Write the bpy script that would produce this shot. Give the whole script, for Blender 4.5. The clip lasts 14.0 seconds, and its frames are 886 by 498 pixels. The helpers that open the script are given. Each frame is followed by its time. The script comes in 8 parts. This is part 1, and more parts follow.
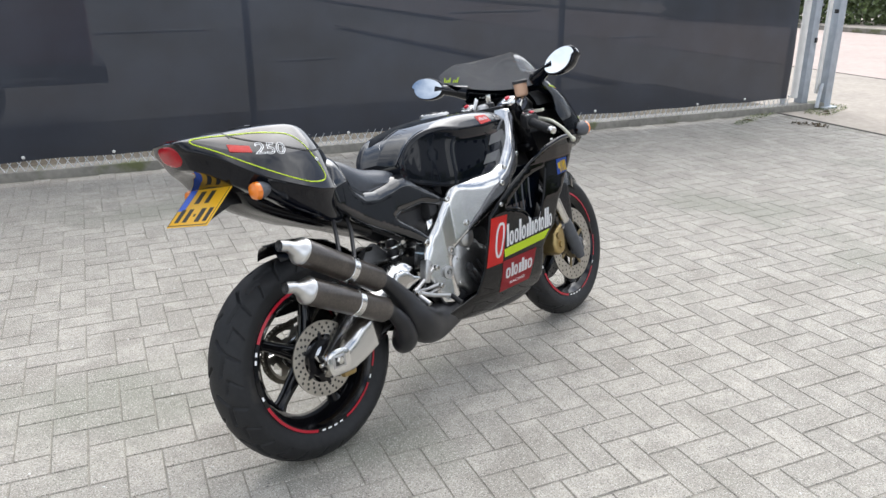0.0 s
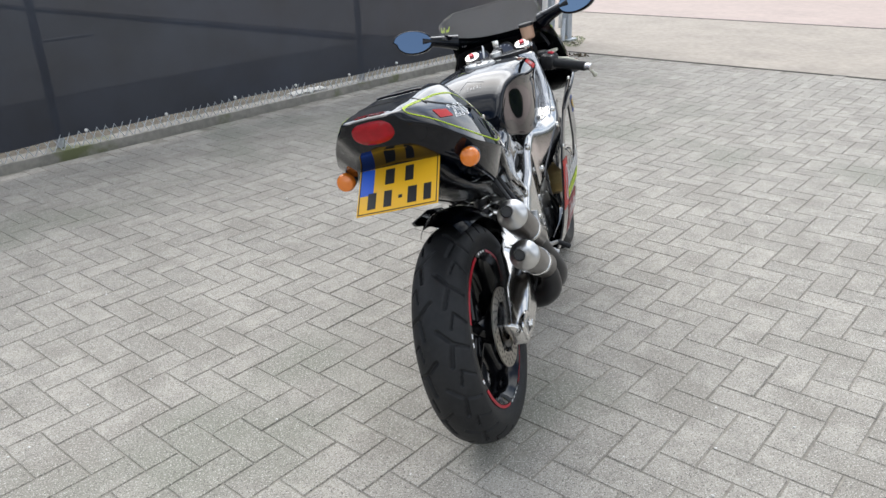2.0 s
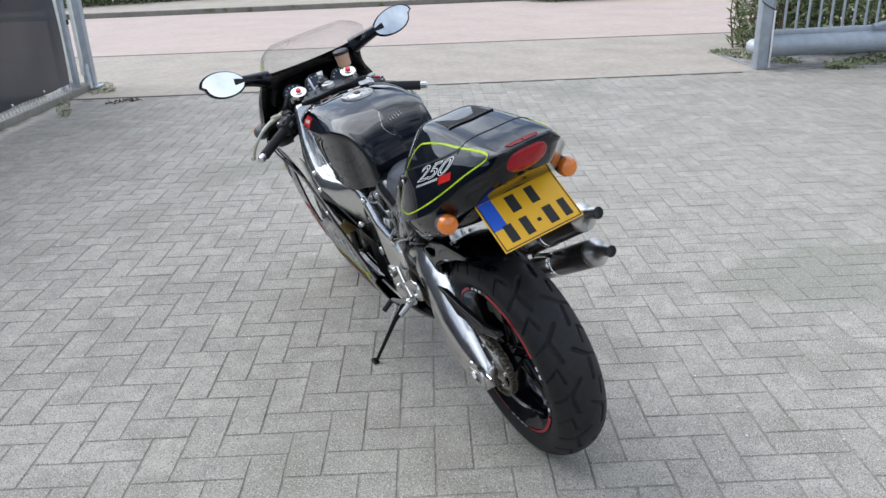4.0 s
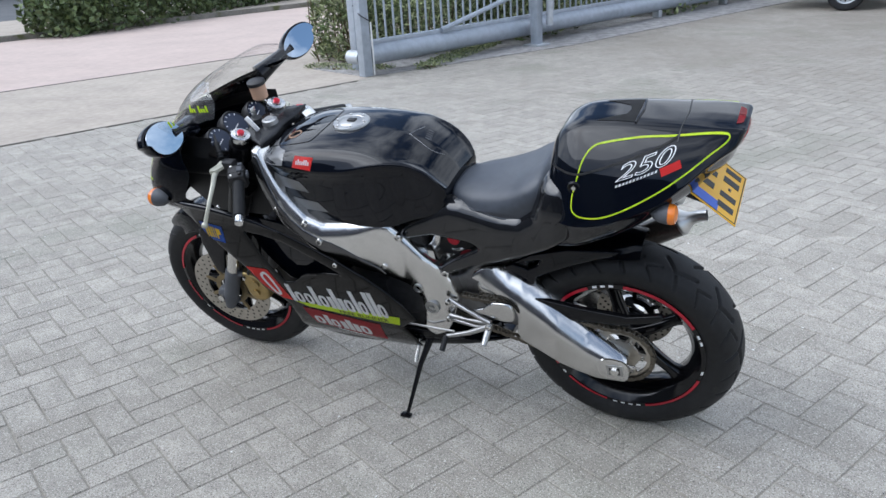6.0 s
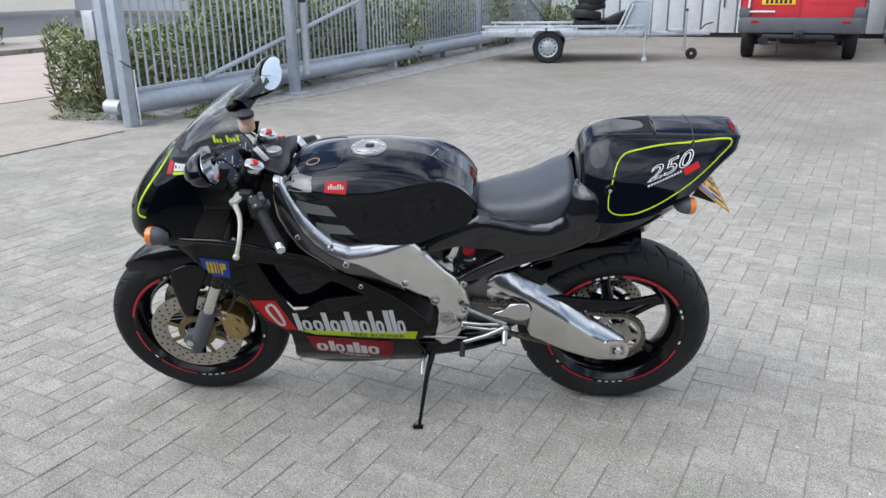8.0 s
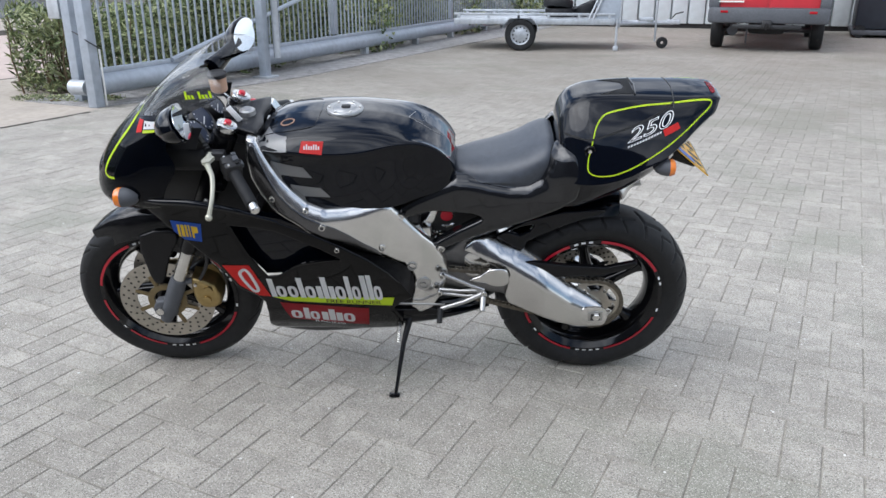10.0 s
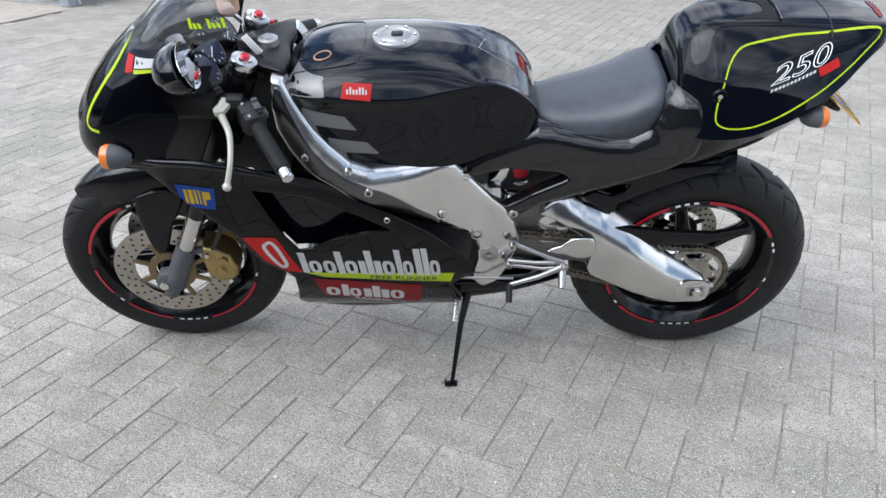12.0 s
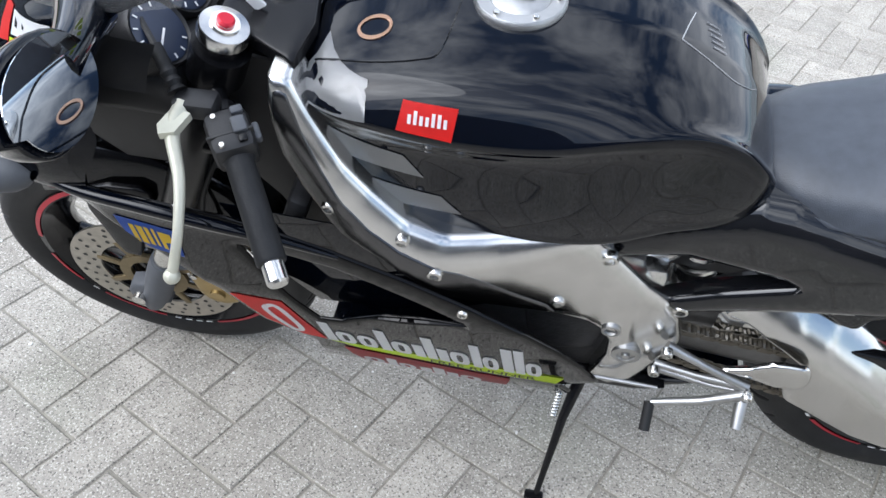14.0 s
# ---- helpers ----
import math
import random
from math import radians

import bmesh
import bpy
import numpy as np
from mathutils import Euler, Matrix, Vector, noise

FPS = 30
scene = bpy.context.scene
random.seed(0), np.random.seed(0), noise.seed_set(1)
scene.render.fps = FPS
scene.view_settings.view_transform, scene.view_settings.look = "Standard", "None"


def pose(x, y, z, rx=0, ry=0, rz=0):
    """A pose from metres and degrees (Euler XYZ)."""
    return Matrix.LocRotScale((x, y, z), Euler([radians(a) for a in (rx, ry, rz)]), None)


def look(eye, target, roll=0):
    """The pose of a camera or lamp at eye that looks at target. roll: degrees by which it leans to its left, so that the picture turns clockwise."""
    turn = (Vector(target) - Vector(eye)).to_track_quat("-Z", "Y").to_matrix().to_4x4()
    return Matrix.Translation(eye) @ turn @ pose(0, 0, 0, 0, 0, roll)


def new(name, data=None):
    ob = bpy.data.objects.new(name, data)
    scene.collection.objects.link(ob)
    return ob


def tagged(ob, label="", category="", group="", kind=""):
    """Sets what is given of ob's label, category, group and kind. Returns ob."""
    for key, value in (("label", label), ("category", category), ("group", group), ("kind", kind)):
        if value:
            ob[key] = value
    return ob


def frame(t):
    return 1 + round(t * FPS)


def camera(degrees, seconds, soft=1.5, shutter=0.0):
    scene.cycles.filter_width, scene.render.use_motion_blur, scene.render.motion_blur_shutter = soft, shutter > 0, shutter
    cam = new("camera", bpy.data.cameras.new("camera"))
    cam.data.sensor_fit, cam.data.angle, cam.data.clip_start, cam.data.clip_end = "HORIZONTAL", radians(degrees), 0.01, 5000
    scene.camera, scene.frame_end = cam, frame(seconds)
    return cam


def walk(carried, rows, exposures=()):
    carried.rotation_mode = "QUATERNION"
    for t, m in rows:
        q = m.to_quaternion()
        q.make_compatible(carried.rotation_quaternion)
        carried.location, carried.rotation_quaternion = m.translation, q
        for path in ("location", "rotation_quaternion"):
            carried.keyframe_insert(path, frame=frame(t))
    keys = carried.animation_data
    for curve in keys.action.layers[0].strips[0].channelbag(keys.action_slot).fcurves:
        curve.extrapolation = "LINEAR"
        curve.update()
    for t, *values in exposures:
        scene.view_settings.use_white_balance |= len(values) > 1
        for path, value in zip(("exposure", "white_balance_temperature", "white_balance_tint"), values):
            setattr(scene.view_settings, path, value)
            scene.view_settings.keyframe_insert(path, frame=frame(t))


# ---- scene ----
cam = camera(59.5, 14.0)
PATH = [
    (0, (-1.297, -1.762, 1.404), (0.104, -0.509, 0.719), 0.0),
    (0.5, (-1.524, -1.547, 1.386), (-0.062, -0.376, 0.684), -0.6),
    (1, (-1.58, -1.238, 1.379), (-0.027, -0.211, 0.65), -1.3),
    (1.5, (-1.691, -0.881, 1.385), (-0.029, -0.067, 0.627), -1.8),
    (2, (-1.876, -0.545, 1.373), (-0.118, -0.007, 0.588), -2.0),
    (2.5, (-1.785, -0.178, 1.355), (0.037, 0.043, 0.561), -1.9),
    (3, (-1.757, 0.225, 1.357), (0.076, 0.084, 0.569), -1.7),
    (3.2, (-1.762, 0.379, 1.368), (0.058, 0.097, 0.589), -1.7),
    (5.3, (-0.969, 1.605, 1.364), (0.256, 0.205, 0.628), -3.5),
    (5.5, (-0.826, 1.697, 1.354), (0.305, 0.222, 0.616), -3.6),
    (6, (-0.472, 1.889, 1.369), (0.394, 0.247, 0.624), -3.5),
    (6.5, (-0.082, 1.935, 1.364), (0.5, 0.165, 0.638), -3.5),
    (7, (0.224, 2.153, 1.345), (0.591, 0.316, 0.644), -3.0),
    (7.5, (0.329, 2.27, 1.356), (0.564, 0.403, 0.681), -1.8),
    (8, (0.338, 2.318, 1.358), (0.495, 0.433, 0.709), -0.9),
    (8.5, (0.332, 2.347, 1.349), (0.436, 0.455, 0.712), -0.3),
    (9, (0.341, 2.368, 1.318), (0.418, 0.476, 0.675), -0.1),
    (9.2, (0.347, 2.365, 1.305), (0.421, 0.474, 0.656), -0.1),
    (11.3, (0.423, 2.043, 1.251), (0.519, 0.199, 0.483), -0.1),
    (11.5, (0.46, 1.976, 1.258), (0.54, 0.145, 0.457), -0.1),
    (12, (0.587, 1.83, 1.269), (0.632, 0.051, 0.356), 0.1),
    (12.5, (0.597, 1.649, 1.253), (0.672, -0.066, 0.227), 0.4),
    (13, (0.598, 1.433, 1.266), (0.714, -0.21, 0.132), 0.9),
    (13.5, (0.665, 1.189, 1.256), (0.844, -0.394, 0.046), 2.0),
    (14, (0.661, 0.944, 1.265), (0.921, -0.538, -0.053), 3.2),
]
walk(cam, [(t, look(eye, target, roll)) for t, eye, target, roll in PATH],
     [(0.0, 0.43, 6480, 10), (1.5, 0.29, 6460, 9), (3.0, 0.04, 6280, 9), (5.5, 0.08, 5860, 9), (6.5, 0.13, 5930, 10), (9.0, 0.16, 6180, 10), (11.5, 0.30, 6060, 11), (13.0, 0.47, 6220, 10), (14.0, 0.60, 6060, 10)])

# ---------- world, sun ----------
SUN_DIR = Vector((0.75, 0.48, 1.0)).normalized()
world = bpy.data.worlds.new("sky")
scene.world = world
world.use_nodes = True
wn, wl = world.node_tree.nodes, world.node_tree.links
wn.clear()
w_out = wn.new("ShaderNodeOutputWorld")
w_bg = wn.new("ShaderNodeBackground")
w_sky = wn.new("ShaderNodeTexSky")
w_sky.sky_type, w_sky.sun_disc = "NISHITA", False
w_sky.sun_elevation = math.asin(SUN_DIR.z)
w_sky.sun_rotation = math.atan2(SUN_DIR.x, SUN_DIR.y)
w_tc = wn.new("ShaderNodeTexCoord")
w_no = wn.new("ShaderNodeTexNoise")
w_no.inputs["Scale"].default_value, w_no.inputs["Detail"].default_value = 2.6, 7.0
w_no.inputs["Roughness"].default_value, w_no.inputs["Distortion"].default_value = 0.62, 0.3
w_ra = wn.new("ShaderNodeValToRGB")
w_ra.color_ramp.elements[0].position, w_ra.color_ramp.elements[1].position = 0.425, 0.615
w_mi = wn.new("ShaderNodeMix")
w_mi.data_type = "RGBA"
w_mi.inputs["B"].default_value = (12.6, 12.9, 13.4, 1)
wl.new(w_tc.outputs["Generated"], w_no.inputs["Vector"])
wl.new(w_no.outputs["Fac"], w_ra.inputs["Fac"])
wl.new(w_ra.outputs["Color"], w_mi.inputs["Factor"])
wl.new(w_sky.outputs["Color"], w_mi.inputs["A"])
# thin cloud glows brighter round the veiled sun
w_dot = wn.new("ShaderNodeVectorMath")
w_dot.operation = "DOT_PRODUCT"
w_dot.inputs[1].default_value = SUN_DIR
wl.new(w_tc.outputs["Generated"], w_dot.inputs[0])
w_up, w_pow, w_dim, w_amt = [wn.new("ShaderNodeMath") for k in range(4)]
w_up.operation, w_pow.operation, w_dim.operation, w_amt.operation = "MAXIMUM", "POWER", "MULTIPLY_ADD", "MULTIPLY"
w_up.inputs[1].default_value, w_pow.inputs[1].default_value = 0.0, 6.0
w_dim.inputs[1].default_value, w_dim.inputs[2].default_value = 15.0, 12.5
wl.new(w_dot.outputs["Value"], w_up.inputs[0])
wl.new(w_up.outputs[0], w_pow.inputs[0])
wl.new(w_ra.outputs["Color"], w_dim.inputs[0])
wl.new(w_pow.outputs[0], w_amt.inputs[0])
wl.new(w_dim.outputs[0], w_amt.inputs[1])
w_sum = wn.new("ShaderNodeMix")
w_sum.data_type, w_sum.blend_type = "RGBA", "ADD"
w_sum.inputs["Factor"].default_value = 1.0
wl.new(w_mi.outputs["Result"], w_sum.inputs["A"])
wl.new(w_amt.outputs[0], w_sum.inputs["B"])
wl.new(w_sum.outputs["Result"], w_bg.inputs["Color"])
w_bg.inputs["Strength"].default_value = 0.125
wl.new(w_bg.outputs["Background"], w_out.inputs["Surface"])
sun_data = bpy.data.lights.new("sun", "SUN")
sun_data.energy, sun_data.angle, sun_data.color = 1.2, radians(50), (1.0, 0.98, 0.95)
sun = new("sun", sun_data)
sun.matrix_world = look(SUN_DIR * 30, (0, 0, 0))


# ---------- materials ----------
def material(name, base, rough=0.5, metal=0.0, scale=20.0, vary=0.25, bump=0.0, bump_scale=None, coat=0.0, spots=None,
             per_object=0.0, per_island=0.0, rough_vary=0.0, spec=0.5):
    """Principled surface: colour varied by two sizes of noise, with fine relief."""
    m = bpy.data.materials.new(name)
    m.use_nodes = True
    n, l = m.node_tree.nodes, m.node_tree.links
    p = n["Principled BSDF"]
    p.inputs["Roughness"].default_value, p.inputs["Metallic"].default_value = rough, metal
    p.inputs["Coat Weight"].default_value = coat
    p.inputs["Coat Roughness"].default_value = 0.03
    p.inputs["Specular IOR Level"].default_value = spec
    tc = n.new("ShaderNodeTexCoord")
    coarse, fine = n.new("ShaderNodeTexNoise"), n.new("ShaderNodeTexNoise")
    for node, s in ((coarse, scale * 0.13), (fine, scale)):
        node.inputs["Scale"].default_value, node.inputs["Detail"].default_value = s, 5.0
        l.new(tc.outputs["Object"], node.inputs["Vector"])
    add = n.new("ShaderNodeMath")
    add.operation = "ADD"
    l.new(coarse.outputs["Fac"], add.inputs[0])
    l.new(fine.outputs["Fac"], add.inputs[1])
    span = n.new("ShaderNodeMapRange")
    span.inputs["From Min"].default_value, span.inputs["From Max"].default_value = 0.7, 1.3
    span.inputs["To Min"].default_value, span.inputs["To Max"].default_value = 1 - vary, 1 + vary
    l.new(add.outputs[0], span.inputs["Value"])
    value = span.outputs["Result"]
    for amount, source in ((per_object, "ShaderNodeObjectInfo"), (per_island, "ShaderNodeNewGeometry")):
        if amount:
            info = n.new(source)
            own = n.new("ShaderNodeMapRange")
            own.inputs["To Min"].default_value, own.inputs["To Max"].default_value = 1 - amount, 1 + amount
            l.new(info.outputs["Random" if amount is per_object and source == "ShaderNodeObjectInfo" else "Random Per Island"], own.inputs["Value"])
            mul = n.new("ShaderNodeMath")
            mul.operation = "MULTIPLY"
            l.new(value, mul.inputs[0])
            l.new(own.outputs["Result"], mul.inputs[1])
            value = mul.outputs[0]
    tint = n.new("ShaderNodeVectorMath")
    tint.operation = "SCALE"
    tint.inputs[0].default_value = base
    l.new(value, tint.inputs["Scale"])
    colour = tint.outputs["Vector"]
    for other, spot_scale, edge in spots or ():
        spot = n.new("ShaderNodeTexNoise")
        spot.inputs["Scale"].default_value, spot.inputs["Detail"].default_value = spot_scale, 6.0
        l.new(tc.outputs["Object"], spot.inputs["Vector"])
        ramp = n.new("ShaderNodeMapRange")
        ramp.inputs["From Min"].default_value, ramp.inputs["From Max"].default_value = edge, edge + 0.1
        l.new(spot.outputs["Fac"], ramp.inputs["Value"])
        mix = n.new("ShaderNodeMix")
        mix.data_type = "RGBA"
        l.new(ramp.outputs["Result"], mix.inputs["Factor"])
        l.new(colour, mix.inputs["A"])
        mix.inputs["B"].default_value = (*other, 1)
        colour = mix.outputs["Result"]
    l.new(colour, p.inputs["Base Color"])
    if rough_vary:
        rr = n.new("ShaderNodeMapRange")
        rr.inputs["From Min"].default_value, rr.inputs["From Max"].default_value = 0.3, 0.7
        rr.inputs["To Min"].default_value, rr.inputs["To Max"].default_value = max(0.02, rough - rough_vary), rough + rough_vary
        l.new(coarse.outputs["Fac"], rr.inputs["Value"])
        l.new(rr.outputs["Result"], p.inputs["Roughness"])
    if bump:
        grain = n.new("ShaderNodeTexNoise")
        grain.inputs["Scale"].default_value, grain.inputs["Detail"].default_value = bump_scale or scale * 4, 4.0
        l.new(tc.outputs["Object"], grain.inputs["Vector"])
        b = n.new("ShaderNodeBump")
        b.inputs["Strength"].default_value, b.inputs["Distance"].default_value = 1.0, bump
        l.new(grain.outputs["Fac"], b.inputs["Height"])
        l.new(b.outputs["Normal"], p.inputs["Normal"])
    return m


def glass(name, tint, rough=0.0, ior=1.45):
    m = bpy.data.materials.new(name)
    m.use_nodes = True
    p = m.node_tree.nodes["Principled BSDF"]
    p.inputs["Base Color"].default_value = (*tint, 1)
    p.inputs["Transmission Weight"].default_value = 1.0
    p.inputs["Roughness"].default_value = rough
    p.inputs["IOR"].default_value = ior
    return m


GRAINS = (((0.285, 0.262, 0.225), 4, 0.52), ((0.25, 0.245, 0.20), 1.1, 0.56), ((0.60, 0.575, 0.515), 260, 0.55), ((0.125, 0.117, 0.103), 230, 0.55))
M_PAVER = material("paver", (0.345, 0.320, 0.278), 0.85, scale=120, vary=0.24, bump=0.0001, bump_scale=700, per_object=0.10, spots=GRAINS)
M_PAVERS = material("pavers", (0.345, 0.320, 0.278), 0.85, scale=120, vary=0.24, bump=0.0001, bump_scale=700, per_island=0.10, spots=GRAINS)
def by_place(m):
    """Takes the grain from the place in the world, so that no two stones are alike."""
    n, l = m.node_tree.nodes, m.node_tree.links
    geo, turn = n.new("ShaderNodeNewGeometry"), n.new("ShaderNodeMapping")
    turn.inputs["Rotation"].default_value, turn.inputs["Location"].default_value = (0.9, 0.6, 0.4), (3.17, 1.73, 2.39)
    l.new(geo.outputs["Position"], turn.inputs["Vector"])
    for node in [q for q in n if q.bl_idname == "ShaderNodeTexNoise"]:
        l.new(turn.outputs["Vector"], node.inputs["Vector"])
    # stones turn darker and browner towards the gate, in broad clouds
    along, reach, cloud, amount, far_tone = n.new("ShaderNodeVectorMath"), n.new("ShaderNodeMapRange"), n.new("ShaderNodeTexNoise"), n.new("ShaderNodeMath"), n.new("ShaderNodeMix")
    along.operation, amount.operation, far_tone.data_type = "DOT_PRODUCT", "MULTIPLY", "RGBA"
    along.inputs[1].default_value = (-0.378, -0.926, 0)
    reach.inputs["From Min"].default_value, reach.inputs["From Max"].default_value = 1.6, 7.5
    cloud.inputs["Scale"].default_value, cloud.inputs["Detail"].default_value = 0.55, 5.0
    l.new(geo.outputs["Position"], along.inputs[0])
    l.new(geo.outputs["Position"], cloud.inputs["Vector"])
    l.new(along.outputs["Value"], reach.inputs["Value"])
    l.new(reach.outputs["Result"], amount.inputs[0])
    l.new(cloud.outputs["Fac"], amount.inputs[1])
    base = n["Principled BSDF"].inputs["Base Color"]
    l.new(amount.outputs[0], far_tone.inputs["Factor"])
    l.new(base.links[0].from_socket, far_tone.inputs["A"])
    far_tone.inputs["B"].default_value = (0.165, 0.142, 0.112, 1)
    l.new(far_tone.outputs["Result"], base)


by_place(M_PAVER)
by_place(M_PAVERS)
M_JOINT = material("joint_sand", (0.26, 0.242, 0.205), 0.95, scale=40, vary=0.4)
M_APRON = material("sandy_slabs", (0.385, 0.338, 0.285), 0.9, scale=14, vary=0.16, bump=0.001, bump_scale=200)
M_ROAD = material("pink_asphalt", (0.475, 0.385, 0.34), 0.9, scale=9, vary=0.1, bump=0.001, bump_scale=150)
M_KERB = material("kerb_concrete", (0.21, 0.20, 0.175), 0.9, scale=25, vary=0.25, bump=0.001, spots=(((0.10, 0.11, 0.05), 3.0, 0.55),))
M_SEAM = material("dark_joint", (0.085, 0.076, 0.066), 0.95, scale=30, vary=0.35)
M_TARMAC = material("tarmac", (0.10, 0.105, 0.11), 0.9, scale=14, vary=0.2, bump=0.001, bump_scale=160)
M_SOIL = material("soil", (0.10, 0.085, 0.06), 0.95, scale=18, vary=0.4, bump=0.01, bump_scale=60)
M_GRAVEL = material("gravel", (0.30, 0.29, 0.28), 0.9, scale=60, vary=0.45, bump=0.012, bump_scale=70)
M_FAR = material("far_ground", (0.30, 0.28, 0.24), 0.95, scale=2, vary=0.2)
M_FABRIC = material("windbreak_fabric", (0.018, 0.023, 0.036), 0.38, scale=3.0, vary=0.35, bump=0.002, bump_scale=4)
fab = M_FABRIC.node_tree
f_tr, f_mx = fab.nodes.new("ShaderNodeBsdfTransparent"), fab.nodes.new("ShaderNodeMixShader")
f_mx.inputs["Fac"].default_value = 0.034
fab.links.new(fab.nodes["Principled BSDF"].outputs["BSDF"], f_mx.inputs[1])
fab.links.new(f_tr.outputs["BSDF"], f_mx.inputs[2])
fab.links.new(f_mx.outputs["Shader"], fab.nodes["Material Output"].inputs["Surface"])
M_GALV = material("galvanised_steel", (0.46, 0.485, 0.51), 0.5, 0.55, scale=18, vary=0.18, rough_vary=0.1)
M_GATE = material("blue_grey_steel", (0.37, 0.41, 0.46), 0.5, 0.25, scale=14, vary=0.15, rough_vary=0.1)
M_WHITE = material("white_paint", (0.72, 0.71, 0.68), 0.5, scale=10, vary=0.12)
M_LEAF = material("leaf", (0.098, 0.135, 0.050), 0.5, scale=8, vary=0.3, per_island=0.45)
M_LEAF2 = material("pale_leaf", (0.30, 0.33, 0.16), 0.5, scale=8, vary=0.3, per_island=0.35)
M_TWIG = material("twig", (0.12, 0.085, 0.05), 0.9, scale=30, vary=0.3)
M_VANRED = material("red_car_paint", (0.50, 0.022, 0.035), 0.35, scale=4, vary=0.1, coat=0.6)
M_BLACKPL = material("black_plastic", (0.016, 0.016, 0.0175), 0.50, scale=40, vary=0.25, bump=0.0003, bump_scale=600)
M_GREYPL = material("grey_plastic", (0.075, 0.08, 0.09), 0.6, scale=30, vary=0.2)
M_RUBBER = material("tyre_rubber", (0.0135, 0.014, 0.015), 0.55, spec=0.30, scale=60, vary=0.3, bump=0.0004, bump_scale=500, spots=(((0.035, 0.033, 0.03), 9, 0.62),))
M_SHEET = material("grey_sheet_metal", (0.58, 0.63, 0.65), 0.5, 0.1, scale=6, vary=0.1)
M_BUILD = material("grey_facade", (0.42, 0.44, 0.46), 0.7, scale=3, vary=0.1)
M_AMBER = material("amber_lens", (0.75, 0.20, 0.02), 0.18, scale=30, vary=0.12, coat=0.6)
M_REDLENS = material("red_lens", (0.33, 0.003, 0.010), 0.14, scale=40, vary=0.35, spec=0.30, coat=0.15)
M_PLATE = material("yellow_plate", (0.92, 0.50, 0.02), 0.4, scale=12, vary=0.06)
M_PLATEBLUE = material("plate_blue", (0.03, 0.12, 0.62), 0.4, scale=12, vary=0.06)
M_INK = material("black_print", (0.02, 0.02, 0.02), 0.5, scale=12, vary=0.1)
M_BLUESIGN = material("blue_sign", (0.04, 0.07, 0.40), 0.5, scale=12, vary=0.06)
M_CONTAINER = material("dark_container_paint", (0.02, 0.025, 0.035), 0.5, scale=6, vary=0.2)


# ---------- mesh helpers ----------
def mesh_of(bm, name, mat, smooth=True):
    bmesh.ops.recalc_face_normals(bm, faces=bm.faces)
    me = bpy.data.meshes.new(name)
    bm.to_mesh(me)
    bm.free()
    for mt in (mat if isinstance(mat, (list, tuple)) else (mat,)):
        me.materials.append(mt)
    if smooth:
        me.polygons.foreach_set("use_smooth", [True] * len(me.polygons))
        me.set_sharp_from_angle(angle=radians(38))
    return me


def part(name, bm, mat, parent, label="", smooth=True, xf=None):
    """Links a bmesh as one mesh object under a thing or a part."""
    if xf is not None:
        bmesh.ops.transform(bm, matrix=xf, verts=bm.verts)
    ob = new(name, mesh_of(bm, name, mat, smooth))
    ob.parent = parent
    return tagged(ob, label) if label else ob


def solid(name, bm, mat, label, category, kind="", group="", smooth=True):
    return tagged(new(name, mesh_of(bm, name, mat, smooth)), label, category, group, kind)


def thing(name, label, category, m=None, group="", kind=""):
    ob = tagged(new(name), label, category, group, kind)
    ob.empty_display_size = 0.1
    if m is not None:
        ob.matrix_world = m
    return ob


def box(bm, c, s, bevel=0.0, m=None, seg=2):
    """Adds a box of centre c and size s, with rounded edges."""
    b = bmesh.new()
    bmesh.ops.create_cube(b, size=1.0, matrix=Matrix.Translation(c) @ Matrix.Diagonal((*s, 1)))
    if bevel:
        bmesh.ops.bevel(b, geom=b.edges[:], offset=bevel, segments=seg, affect="EDGES", profile=0.5)
    if m is not None:
        bmesh.ops.transform(b, matrix=m, verts=b.verts)
    join(bm, b)
    return bm


def join(bm, other, mat_index=None):
    tmp = bpy.data.meshes.new("tmp")
    if mat_index is not None:
        for f in other.faces:
            f.material_index = mat_index
    other.to_mesh(tmp)
    other.free()
    bm.from_mesh(tmp)
    bpy.data.meshes.remove(tmp)
    return bm


def catmull(points, n):
    """n steps between neighbours of a smooth line through the points."""
    pts = [Vector(p) for p in points]
    out = []
    for i in range(len(pts) - 1):
        p0, p1, p2, p3 = pts[max(i - 1, 0)], pts[i], pts[i + 1], pts[min(i + 2, len(pts) - 1)]
        for k in range(n):
            t = k / n
            out.append(0.5 * ((2 * p1) + (p2 - p0) * t + (2 * p0 - 5 * p1 + 4 * p2 - p3) * t * t + (3 * p1 - p0 - 3 * p2 + p3) * t ** 3))
    return out + [pts[-1]]


